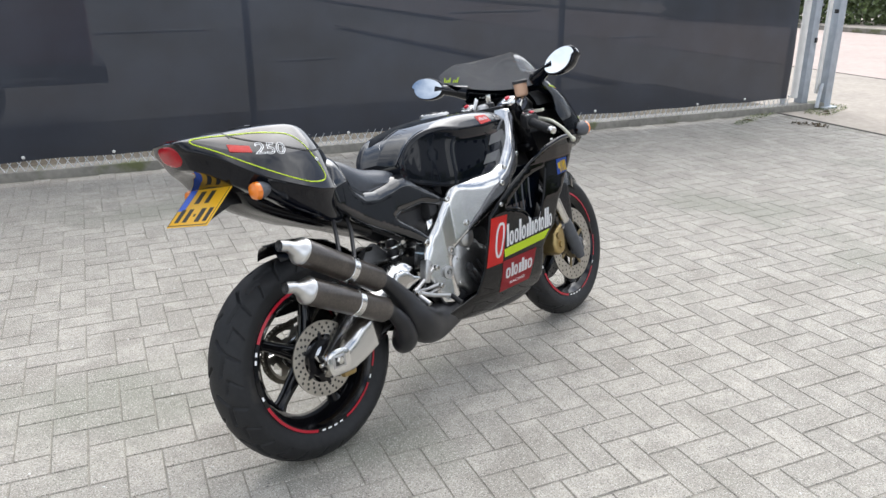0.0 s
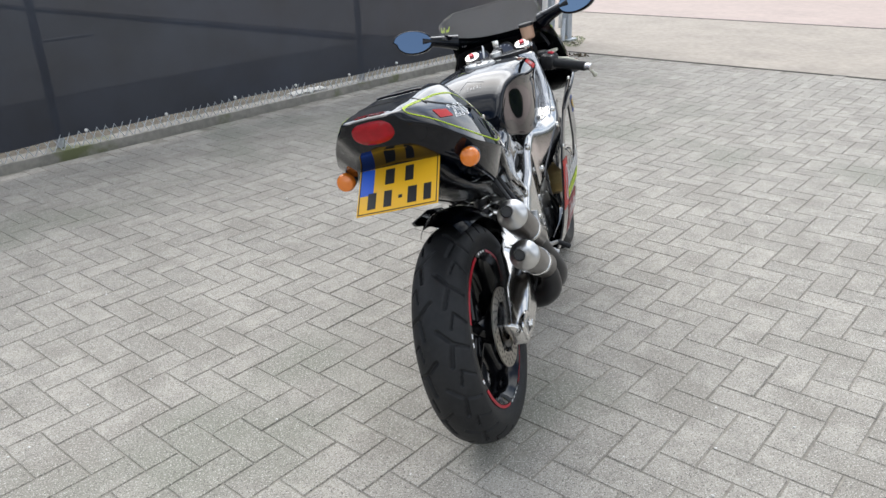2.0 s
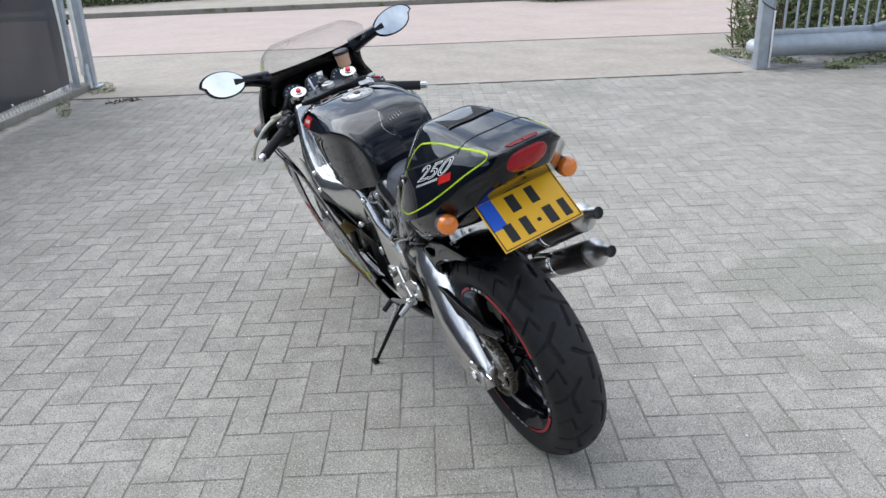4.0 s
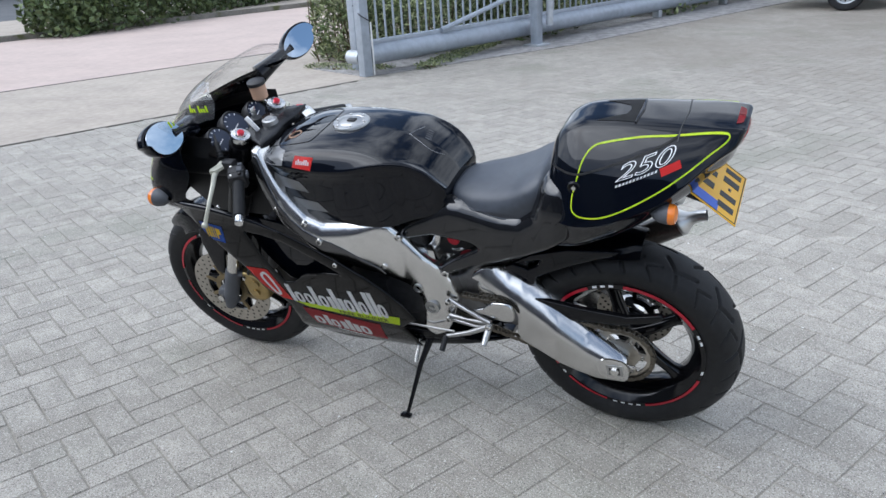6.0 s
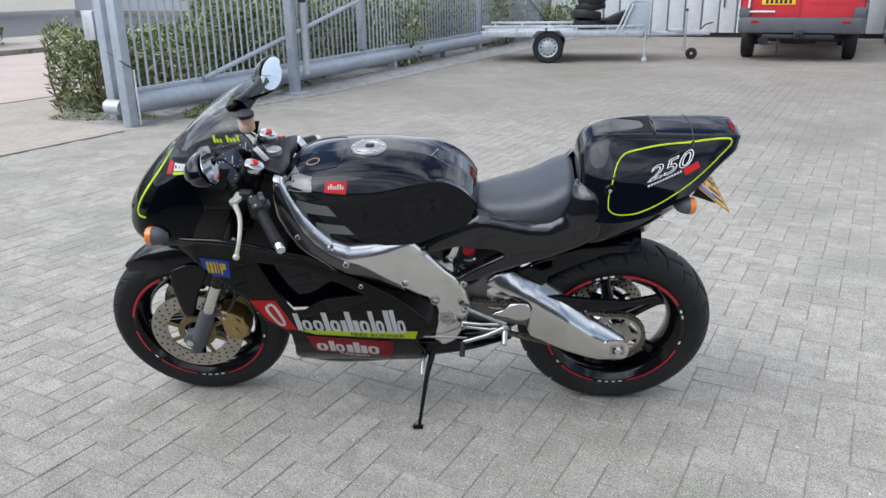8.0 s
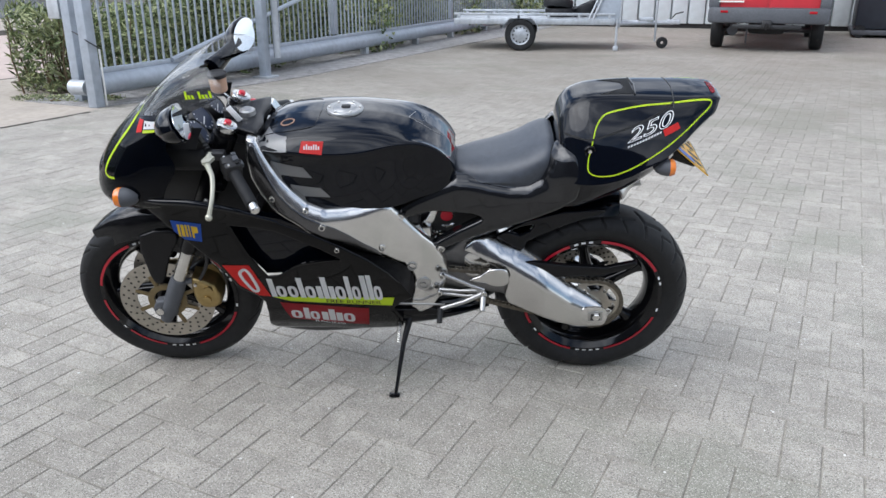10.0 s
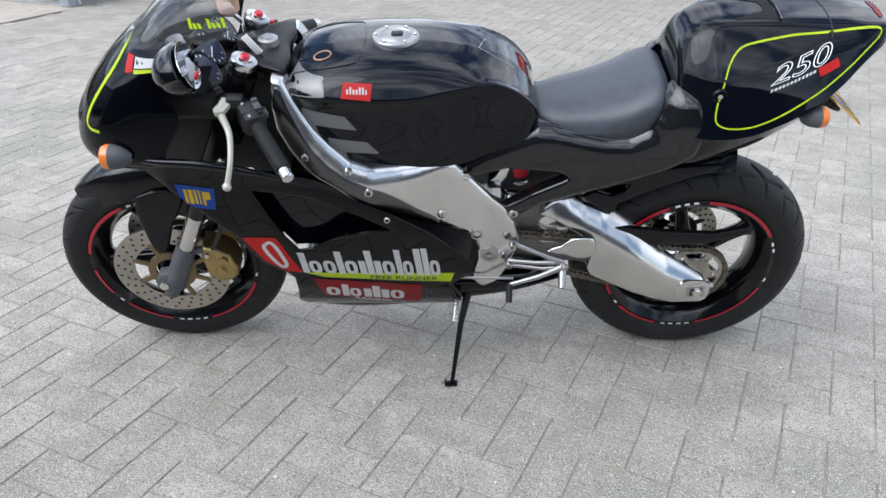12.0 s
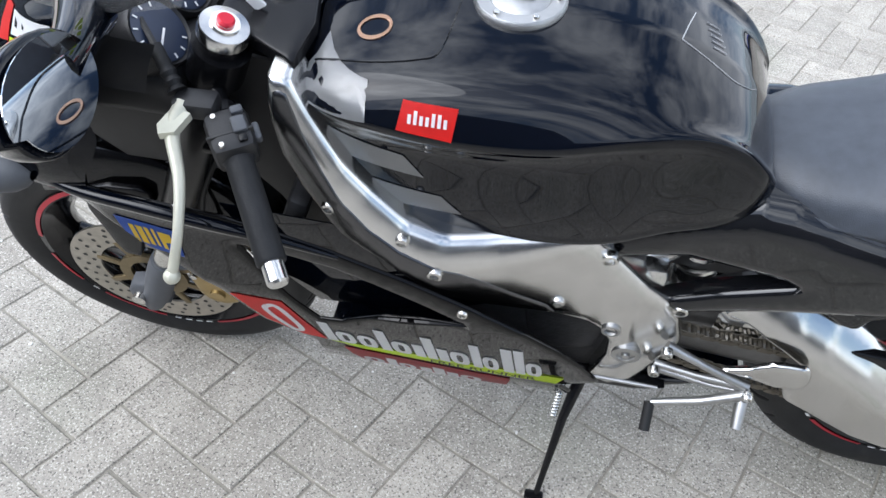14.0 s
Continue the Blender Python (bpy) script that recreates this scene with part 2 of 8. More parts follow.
def tube(bm, points, r, seg=12, smooth=0, closed=False, caps=True):
    """A round bar along the points; r is one radius or one for each point."""
    radii = list(r) if isinstance(r, (list, tuple)) else [r] * len(points)
    if smooth:
        both = catmull(points, smooth)
        radii = [v.x for v in catmull([(q, 0, 0) for q in radii], smooth)]
        points = both
    pts = [Vector(p) for p in points]
    rings, last = [], None
    for i, p in enumerate(pts):
        a = pts[i - 1] if (i or closed) else p
        b = pts[(i + 1) % len(pts)] if (i < len(pts) - 1 or closed) else p
        d = (b - a).normalized()
        if last is None:
            u = d.orthogonal().normalized()
        else:
            u = (last - d * last.dot(d)).normalized()
        last = u
        v = d.cross(u)
        rings.append([bm.verts.new(p + radii[i] * (math.cos(2 * math.pi * k / seg) * u + math.sin(2 * math.pi * k / seg) * v)) for k in range(seg)])
    for i in range(len(rings) - (0 if closed else 1)):
        r0, r1 = rings[i], rings[(i + 1) % len(rings)]
        for k in range(seg):
            bm.faces.new((r0[k], r0[(k + 1) % seg], r1[(k + 1) % seg], r1[k]))
    if caps and not closed:
        bm.faces.new(rings[0][::-1])
        bm.faces.new(rings[-1])
    return bm


def revolve(bm, profile, n=64, centre=(0, 0, 0), closed=False, axis="Y", arc=(0, 2 * math.pi)):
    """Turns a profile of (radius, along) round an axis through centre."""
    c, rings = Vector(centre), []
    full = abs(arc[1] - arc[0]) > 6.28
    for k in range(n if full else n + 1):
        a = arc[0] + (arc[1] - arc[0]) * k / n
        ca, sa = math.cos(a), math.sin(a)
        ring = []
        for r, y in profile:
            v = {"Y": (r * ca, y, r * sa), "X": (y, r * ca, r * sa), "Z": (r * ca, r * sa, y)}[axis]
            ring.append(bm.verts.new(c + Vector(v)))
        rings.append(ring)
    m = len(profile)
    for k in range(len(rings) if full else len(rings) - 1):
        r0, r1 = rings[k], rings[(k + 1) % len(rings)]
        for j in range(m if closed else m - 1):
            a, b, c2, d = r0[j], r0[(j + 1) % m], r1[(j + 1) % m], r1[j]
            try:
                bm.faces.new((a, b, c2, d))
            except ValueError:
                pass
    bmesh.ops.remove_doubles(bm, verts=bm.verts, dist=1e-6)
    return bm


# ---------- the yard: u runs along the fence into the yard, v along the gate line ----------
YARD = Vector((7.42, 1.08, 0))
A_F = radians(-22.2)
EU, EV = Vector((-math.cos(A_F), -math.sin(A_F), 0)), Vector((math.sin(A_F), -math.cos(A_F), 0))


def yard(u, v, z=0.0):
    return YARD + EU * u + EV * v + Vector((0, 0, z))


YARD_M = Matrix(((EU.x, EV.x, 0, YARD.x), (EU.y, EV.y, 0, YARD.y), (0, 0, 1, 0), (0, 0, 0, 1)))

# the fence and the gate each stand a little askew to the yard
FENCE_M = YARD_M @ Matrix.Translation((0, 0.27, 0)) @ Matrix.Rotation(radians(-3.1), 4, "Z")
GATE_M = YARD_M @ Matrix.Translation((1.018, -0.33, 0)) @ Matrix.Rotation(radians(2.46), 4, "Z")


def by_fence(u, v, z=0.0):
    return FENCE_M @ Vector((u, v, z))


def by_gate(u, v, z=0.0):
    return GATE_M @ Vector((u, v, z))


def flat(name, corners, z, mat, label, category, depth=0.05, kind="structure"):
    bm = bmesh.new()
    top = [bm.verts.new(yard(u, v, z)) for u, v in corners]
    low = [bm.verts.new(yard(u, v, z - depth)) for u, v in corners]
    bm.faces.new(top)
    for i in range(len(top)):
        bm.faces.new((top[i], low[i], low[(i + 1) % len(top)], top[(i + 1) % len(top)]))
    return solid(name, bm, mat, label, category, kind, smooth=False)


bm = bmesh.new()
bmesh.ops.create_grid(bm, x_segments=40, y_segments=40, size=400)
ground = solid("ground", bm, M_FAR, "wide level ground of worn grey-brown earth and paving", "ground", "structure")
ground.location.z = -0.10
flat("yard_bed", [(0.35, -2), (40, -2), (40, 30), (-1.5, 30), (0.35, 0)], -0.0032, M_JOINT, "dark sand between and under the yard paving stones", "ground")
flat("pavement", [(0.41, -14), (0.41, -0.3), (0.65, 7.0), (0.50, 7.6), (-0.50, 7.6), (-0.55, 8.5), (-2.38, 8.7), (-3.5, -14)], -0.0012, M_APRON, "pale sandy worn concrete apron outside the gate", "pavement")
flat("road", [(-5.8, -60), (-2.25, 11), (-2.25, 45), (-9.6, 45), (-9.6, -60)], -0.012, M_ROAD, "smooth pale pink asphalt road beyond the gate", "road")
flat("road_seam", [(-5.76, -60), (-2.21, 11), (-2.26, 11), (-5.81, -60)], 0.002, M_SEAM, "narrow dark drain joint along the pink road", "gutter")
flat("yard_seam", [(0.45, -0.3), (0.69, 7.0), (0.655, 7.0), (0.415, -0.3)], 0.002, M_SEAM, "dark joint where yard paving meets sandy apron", "joint")
flat("far_pavement", [(-9.6, -60), (-9.6, 45), (-14.2, 45), (-14.2, -60)], 0.08, M_APRON, "pale pavement across the pink road", "pavement", 0.15)
flat("far_kerb", [(-9.45, -60), (-9.45, 45), (-9.62, 45), (-9.62, -60)], 0.09, M_KERB, "low grey kerb on the far side of the road", "kerb", 0.15)
flat("far_road", [(-14.2, -60), (-14.2, 45), (-40, 45), (-40, -60)], 0.06, M_TARMAC, "dark grey tarmac yard across the road", "road", 0.15)
flat("gate_gravel", [(0.62, 7.55), (1.02, 10.1), (1.0, 22), (-0.6, 22), (-0.5, 7.2), (0.55, 7.2)], 0.006, M_GRAVEL, "strip of grey gravel and weeds below the sliding gate", "gravel")
flat("plant_bed", [(-0.6, 7.7), (-0.7, 22), (-0.7, 34), (-5.6, 34), (-2.0, 8.2)], 0.01, M_SOIL, "brown soil bed of the shrubs behind the gate", "soil")

# strip added so that the wire mesh below the fabric has dark behind it
flat("dark_strip", [(0.2, 0.19), (30, -1.42), (30, -3.2), (0.2, -1.9)], 0.004, M_SOIL, "added strip of dark ground behind the fence", "soil")

# the kerb below the fence
bm = bmesh.new()
box(bm, (7.0, -0.01, 0.005), (14.4, 0.16, 0.12), 0.012)
bmesh.ops.transform(bm, matrix=FENCE_M, verts=bm.verts)
solid("fence_kerb", bm, M_KERB, "low mossy grey concrete edging under the fence", "kerb", "structure")

# dark windbreak fence
fence = thing("fence", "tall chain-link fence covered with dark blue-grey windbreak fabric", "fence", FENCE_M)
bm = bmesh.new()
nx, nz = 150, 12
grid = [[bm.verts.new((0.36 + 14 * i / nx, 0.06 + 0.012 * math.sin(i * 0.42 + 0.6 * k) + 0.02 * math.sin(i * 0.11), 0.140 + 0.004 * math.sin(i * 0.8) * (k == 0) + 1.93 * k / nz)) for k in range(nz + 1)] for i in range(nx + 1)]
for i in range(nx):
    for k in range(nz):
        bm.faces.new((grid[i][k], grid[i + 1][k], grid[i + 1][k + 1], grid[i][k + 1]))
part("fabric", bm, M_FABRIC, fence, "dark blue-grey woven windbreak fabric")
for i in range(6):
    bm = tube(bmesh.new(), [(0.3 + 2.7 * i, -0.04, 0.0), (0.3 + 2.7 * i, -0.04, 2.1)], 0.028)
    part("post", bm, M_GALV, fence)
bm = bmesh.new()
for i in range(230):
    x = 0.30 + i * 0.061
    z0, z1 = 0.058, 0.165
    tube(bm, [(x, 0.045, z0), (x + 0.0305 * 2, 0.045, z1)], 0.0030, 5)
    tube(bm, [(x + 0.061, 0.052, z0), (x, 0.052, z1)], 0.0030, 5)
tagged(part("chain_link", bm, M_GALV, fence, "zig-zag galvanised wire mesh edge"), kind="stuff")
for i in range(24):
    bm = bmesh.new()
    bmesh.ops.create_uvsphere(bm, u_segments=8, v_segments=6, radius=0.012, matrix=Matrix.Translation((0.35 + 0.58 * i, 0.078, 0.165 + 0.008 * math.sin(i * 2.1))))
    part("tie", bm, M_WHITE, fence)

# gate posts at the fence end
near_posts = thing("gate_post", "pair of blue-grey steel gate posts beside a white pipe", "gate post", YARD_M @ Matrix.Translation((0.12, 0.12, 0)))
for x, y, sx, sy, mt in ((-0.08, 0.10, 0.09, 0.10, M_GATE), (-0.33, 0.18, 0.10, 0.10, M_GATE)):
    part("steel_post", box(bmesh.new(), (x, y, 1.05), (sx, sy, 2.1), 0.008), mt, near_posts)
    part("base_plate", box(bmesh.new(), (x, y, 0.012), (sx + 0.1, sy + 0.1, 0.024), 0.004), M_GALV, near_posts)
part("white_pipe", tube(bmesh.new(), [(0.03, 0.10, 0.12), (0.03, 0.10, 2.1)], 0.035, 16), M_WHITE, near_posts, "white plastic pipe with black collar")
part("collar", tube(bmesh.new(), [(0.03, 0.10, 1.12), (0.03, 0.10, 1.17)], 0.040, 16), M_BLACKPL, near_posts)
part("brace", tube(bmesh.new(), [(-0.16, 0.24, 0.02), (-0.24, 0.20, 0.26)], 0.020, 8), M_GALV, near_posts)
part("rack_strip", box(bmesh.new(), (-0.225, 0.16, 0.78), (0.045, 0.03, 1.25), 0.004), M_WHITE, near_posts)
part("latch", box(bmesh.new(), (-0.10, 0.15, 0.70), (0.03, 0.03, 0.05), 0.006), M_BLACKPL, near_posts)
part("latch", box(bmesh.new(), (-0.30, 0.20, 0.98), (0.05, 0.05, 0.04), 0.006), M_BLACKPL, near_posts)

# the sliding gate, open along the hedge
def gate_post(v, u, pipe):
    g = thing("gate_post", "blue-grey steel guide post of the sliding gate", "gate post", GATE_M, "gate guide posts")
    part("steel_post", box(bmesh.new(), (u, v, 1.05), (0.11, 0.115, 2.1), 0.008), M_GATE, g)
    if pipe:
        part("base_plate", box(bmesh.new(), (u, v, 0.014), (0.24, 0.26, 0.028), 0.004), M_GALV, g)
        part("white_pipe", tube(bmesh.new(), [(u + 0.12, v + 0.12, 0.25), (u + 0.12, v + 0.12, 1.15)], 0.045, 14), M_GALV, g)
        part("collar", tube(bmesh.new(), [(u + 0.12, v + 0.12, 1.15), (u + 0.12, v + 0.12, 1.2)], 0.05, 14), M_BLACKPL, g)
        part("white_pipe", tube(bmesh.new(), [(u + 0.12, v + 0.12, 1.2), (u + 0.12, v + 0.12, 2.1)], 0.045, 14), M_WHITE, g)
    else:
        part("roller", tube(bmesh.new(), [(u - 0.43, v + 0.13, 0.165), (u - 0.22, v + 0.13, 0.165)], 0.078, 18), M_GALV, g)
        part("motor_box", box(bmesh.new(), (u - 0.63, v + 0.36, 0.99), (0.16, 0.30, 0.30), 0.01), M_GALV, g)
        part("steel_post", box(bmesh.new(), (u - 0.46, v + 0.26, 1.05), (0.11, 0.115, 2.1), 0.008), M_GATE, g)
        part("pale_strip", box(bmesh.new(), (u + 0.062, v + 0.07, 0.29), (0.012, 0.018, 0.56), 0.002), M_WHITE, g)
        part("cable", tube(bmesh.new(), [(u - 0.40, v + 0.20, 0.72), (u - 0.22, v + 0.10, 0.70), (u + 0.06, v - 0.07, 0.66), (u + 0.075, v + 0.06, 0.58)], 0.006, 6, 4), M_BLACKPL, g)
    return g


gate_post(7.58, -0.17, False)
gate_post(10.22, 0.05, True)
gate = thing("sliding_gate", "open blue-grey steel sliding gate with vertical bars", "gate", GATE_M)
part("bottom_tube", tube(bmesh.new(), [(-0.22, 7.66, 0.215), (-0.22, 22.3, 0.215)], 0.112, 20), M_GATE, gate)
part("lower_rail", box(bmesh.new(), (-0.22, 14.9, 0.345), (0.06, 14.7, 0.05), 0.006), M_GATE, gate)
part("top_rail", box(bmesh.new(), (-0.22, 14.9, 2.0), (0.06, 14.7, 0.06), 0.006), M_GATE, gate)
bar_bm = tube(bmesh.new(), [(0, 0, 0.36), (0, 0, 1.98)], 0.0125, 8)
bar_me = mesh_of(bar_bm, "bar", M_GATE)
for i in range(118):
    b = new("bar", bar_me)
    b.parent, b.location = gate, (-0.22, 7.70 + 0.123 * i, 0)
for v in (7.6, 12.5, 17.4, 22.2):
    part("upright", box(bmesh.new(), (-0.22, v, 1.2), (0.07, 0.09, 1.62), 0.006), M_GATE, gate)
for v0, z0, v1, z1 in ((8.75, 0.36, 16.3, 1.95), (21.9, 0.5, 18.0, 1.9)):
    part("brace", tube(bmesh.new(), [(-0.17, v0, z0), (-0.17, v1, z1)], 0.03, 8), M_GATE, gate)
for i, v in enumerate((13.5, 15.6, 17.4, 19.6, 21.0)):
    part("roller_stand", box(bmesh.new(), (-0.22, v, 0.06), (0.12, 0.10, 0.12), 0.008), M_GALV, gate)


# shrubs
def leaf_cloud(name, centre, size, count, mats, label, category, leaf=(0.07, 0.022), seed=1, stems=30):
    rnd = random.Random(seed)
    g = thing(name, label, category, Matrix.Translation(centre))
    verts, faces, mid = [], [], []
    sx, sy, sz = size
    for i in range(count):
        while True:
            p = Vector((rnd.uniform(-1, 1), rnd.uniform(-1, 1), rnd.uniform(0, 1)))
            lump = 0.78 + 0.32 * noise.noise(Vector((p.x * sx * 1.3, p.y * sy * 1.3, p.z * 2 + seed)))
            q = math.hypot(p.x ** 2, p.y ** 2) if max(sx, sy) > 2.5 * min(sx, sy) else p.x ** 2 + p.y ** 2
            if q ** 1.0 < 1 and p.z < lump and (rnd.random() < 0.25 or p.z > lump - 0.38 or q > 0.45):
                break
        p = Vector((p.x * sx, p.y * sy, p.z * sz))
        d = Vector((rnd.uniform(-1, 1), rnd.uniform(-1, 1), rnd.uniform(-0.2, 1.1))).normalized()
        s = d.cross(Vector((rnd.uniform(-1, 1), rnd.uniform(-1, 1), rnd.uniform(-1, 1)))).normalized()
        L, w = leaf[0] * rnd.uniform(0.6, 1.3), leaf[1] * rnd.uniform(0.7, 1.3)
        up = d.cross(s) * w * 0.5
        k = len(verts)
        verts += [p, p + d * L * 0.5 + s * w + up, p + d * L, p + d * L * 0.5 - s * w + up]
        faces += [(k, k + 1, k + 2), (k, k + 2, k + 3)]
        mid += [1 if rnd.random() < 0.52 else 0] * 2
    me = bpy.data.meshes.new("leaves")
    me.from_pydata(verts, [], faces)
    for mt in mats:
        me.materials.append(mt)
    me.polygons.foreach_set("material_index", mid)
    ob = tagged(new("leaves", me), kind="stuff")
    ob.parent = g
    bm = bmesh.new()
    for i in range(stems):
        a = Vector((rnd.uniform(-0.8, 0.8) * sx, rnd.uniform(-0.8, 0.8) * sy, 0))
        b = Vector((a.x * 1.1, a.y * 1.1, sz * rnd.uniform(0.5, 0.85))) + Vector((rnd.uniform(-0.1, 0.1), rnd.uniform(-0.1, 0.1), 0))
        tube(bm, [a, (a + b) / 2 + Vector((0.03, 0.02, 0)), b], [0.012, 0.008, 0.004], 5)
    tagged(part("stem", bm, M_TWIG, g), kind="stuff")
    return g


leaf_cloud("shrub", by_gate(-1.42, 8.38), (0.56, 0.40, 1.05), 2600, (M_LEAF, M_LEAF2), "loose green shrub with narrow pale-edged leaves beside the gate post", "shrub", seed=3, leaf=(0.125, 0.0125))
leaf_cloud("shrub", by_gate(-1.6, 10.1), (0.8, 1.9, 1.05), 11000, (M_LEAF, M_LEAF2), "dense green shrub with narrow variegated leaves behind the gate", "shrub", seed=4, leaf=(0.12, 0.014))
leaf_cloud("shrub", by_gate(-1.7, 12.6), (0.9, 2.7, 1.55), 15000, (M_LEAF, M_LEAF2), "dense green shrub with narrow variegated leaves behind the gate", "shrub", seed=5, leaf=(0.125, 0.017))
leaf_cloud("shrub", by_gate(-1.8, 16.4), (1.0, 3.3, 1.65), 14000, (M_LEAF, M_LEAF2), "dense green shrub with narrow variegated leaves behind the gate", "shrub", seed=6, leaf=(0.1, 0.026))
leaf_cloud("shrub", by_gate(-1.9, 21.3), (1.0, 3.8, 1.6), 12000, (M_LEAF, M_LEAF2), "dense green shrub with narrow variegated leaves behind the gate", "shrub", seed=7, leaf=(0.11, 0.03))
leaf_cloud("shrub", yard(0.2, 22.4), (2.0, 1.0, 1.2), 7000, (M_LEAF, M_LEAF2), "low green shrub beyond the end of the gate", "shrub", seed=8, leaf=(0.11, 0.03))
leaf_cloud("hedge", yard(-11.9, -6), (0.9, 7.0, 1.2), 16000, (M_LEAF, M_LEAF), "dark green low hedge across the pink road", "hedge", seed=9, leaf=(0.14, 0.05))
leaf_cloud("hedge", yard(-10.75, 10.4), (0.9, 4.3, 1.2), 11000, (M_LEAF, M_LEAF), "dark green low hedge across the pink road", "hedge", seed=10, leaf=(0.14, 0.05))

# moss and weeds in the joints by the posts
leaf_cloud("moss", yard(-0.13, 0.42), (0.40, 0.14, 0.018), 700, (M_LEAF, M_LEAF2), "flat green moss and weeds round the gate post feet", "moss", seed=21, leaf=(0.012, 0.005), stems=2)
leaf_cloud("moss", by_fence(0.75, 0.14), (0.60, 0.06, 0.015), 600, (M_LEAF, M_LEAF2), "thin green moss along the fence edging", "moss", seed=22, leaf=(0.012, 0.004), stems=2)
leaf_cloud("weeds", by_gate(-0.85, 7.85), (0.60, 0.16, 0.05), 900, (M_LEAF, M_LEAF2), "low green weeds along the edge of the shrub bed", "weeds", seed=23, leaf=(0.03, 0.007), stems=6)
leaf_cloud("weeds", by_gate(-0.30, 9.2), (0.16, 1.1, 0.07), 1500, (M_LEAF, M_LEAF2), "low weeds in the gravel under the gate", "weeds", seed=24, leaf=(0.035, 0.010), stems=6)

leaf_cloud("dead_leaves", yard(0.72, 0.92), (0.06, 0.16, 0.010), 60, (M_TWIG, M_SOIL), "small dark dead leaves in the paving joint", "leaves", seed=31, leaf=(0.03, 0.010), stems=1)

# pale torn strip lying on the edging
bm, rows = bmesh.new(), []
for i in range(15):
    u = 3.46 + 0.36 * i / 14
    rows.append([bm.verts.new(by_fence(u, -0.03 + 0.012 * math.sin(i * 1.1) + w, 0.069 + 0.014 * abs(math.sin(i * 0.9 + 3 * w)) + h)) for w, h in ((-0.05, 0.0), (-0.01, 0.012), (0.03, 0.006), (0.055, -0.002))])
for a, b in zip(rows, rows[1:]):
    for k in range(3):
        bm.faces.new((a[k], a[k + 1], b[k + 1], b[k]))
bmesh.ops.solidify(bm, geom=bm.faces[:], thickness=0.003)
solid("plastic_strip", bm, M_WHITE, "crumpled pale plastic strip lying on the fence edging", "litter")

# far buildings
def building(corner, size, label, seed, mat=M_BUILD):
    g = thing("building", label, "building", YARD_M @ Matrix.Translation(corner))
    sx, sy, sz = size
    part("wall", box(bmesh.new(), (0, 0, sz / 2), (sx, sy, sz), 0.03), mat, g)
    part("plinth", box(bmesh.new(), (0, 0, 0.2), (sx + 0.06, sy + 0.06, 0.4), 0.01), M_KERB, g)
    part("roof", box(bmesh.new(), (0, 0, sz + 0.12), (sx + 0.3, sy + 0.3, 0.24), 0.03), M_GREYPL, g)
    n = max(2, int(sy / 4))
    for i in range(n):
        w = part("window", box(bmesh.new(), (sx / 2 + 0.02, -sy / 2 + (i + 0.5) * sy / n, 2.2), (0.06, 1.8, 1.3), 0.01), M_WHITE, g)
        part("pane", box(bmesh.new(), (sx / 2 + 0.045, -sy / 2 + (i + 0.5) * sy / n, 2.2), (0.03, 1.6, 1.1), 0.004), M_CONTAINER, w)
    return g


building((-37, -4, -0.05), (14, 60, 7), "long grey industrial building across the road", 1)
building((-20, 36, -0.05), (14, 14, 7), "pale grey industrial building behind the shrubs", 2)

# shows faintly through the fence fabric: red trailer, and bars added for pale streaks
lorry = thing("box_trailer", "red box trailer with white trims, dim behind the fence fabric", "trailer", YARD_M @ pose(9.2, -2.6, 0))
part("body", box(bmesh.new(), (0, 0, 1.55), (5.0, 1.9, 1.9), 0.05), M_VANRED, lorry)
part("chassis", box(bmesh.new(), (0, 0, 0.5), (5.2, 1.7, 0.16), 0.02), M_GREYPL, lorry)
for x in (-2.3, -1.2, 0.9, 2.1):
    part("trim", box(bmesh.new(), (x, 0.96, 1.2 + 0.25 * (x > 0)), (0.9, 0.02, 0.05), 0.004), M_WHITE, lorry)
for x in (-1.4, -0.6, 1.5):
    part("wheel", revolve(bmesh.new(), [(0.1, 0.9), (0.3, 0.9), (0.36, 0.86), (0.36, 0.72), (0.1, 0.7)], 28, (x, 0, 0.36)), M_RUBBER, lorry)
# floating white bars, added for the streaks and glints in the fabric
low = thing("barrier", "loose pale bars added behind the fabric for its faint streaks", "barrier", YARD_M @ pose(5.0, -1.6, 0))
for i, (x, z, w) in enumerate(((-4.2, 0.62, 1.5), (-2.3, 0.95, 2.2), (-0.2, 0.55, 1.1), (1.2, 0.86, 1.9), (2.2, 0.50, 0.9), (3.4, 0.7, 2.4), (5.6, 0.48, 1.6))):
    part("rail", box(bmesh.new(), (x, 0.0, z), (w * 0.5, 0.03, 0.022), 0.006), M_WHITE, low)

# ---------- motorcycle ----------
from mathutils.bvhtree import BVHTree
from mathutils.geometry import delaunay_2d_cdt

M_BLACK = material("black_gloss_paint", (0.0016, 0.0026, 0.0055), 0.04, scale=5, vary=0.2, spec=0.08, coat=1.0)
M_FAIR = material("black_lacquer", (0.0016, 0.0016, 0.0019), 0.05, scale=5, vary=0.2, spec=0.08, coat=0.8)
for m in (M_BLACK, M_FAIR):
    m.node_tree.nodes["Principled BSDF"].inputs["Coat IOR"].default_value = 1.33 if m is M_BLACK else 1.29
M_SUBFRAME = material("dark_grey_lacquer", (0.007, 0.0075, 0.009), 0.10, scale=20, vary=0.25, spec=0.22, coat=0.8)
M_BLACKM = material("black_satin_paint", (0.005, 0.005, 0.006), 0.26, scale=20, vary=0.25, spec=0.28)
M_ALU = material("brushed_aluminium", (0.70, 0.695, 0.68), 0.19, 1.0, scale=30, vary=0.08, rough_vary=0.06)
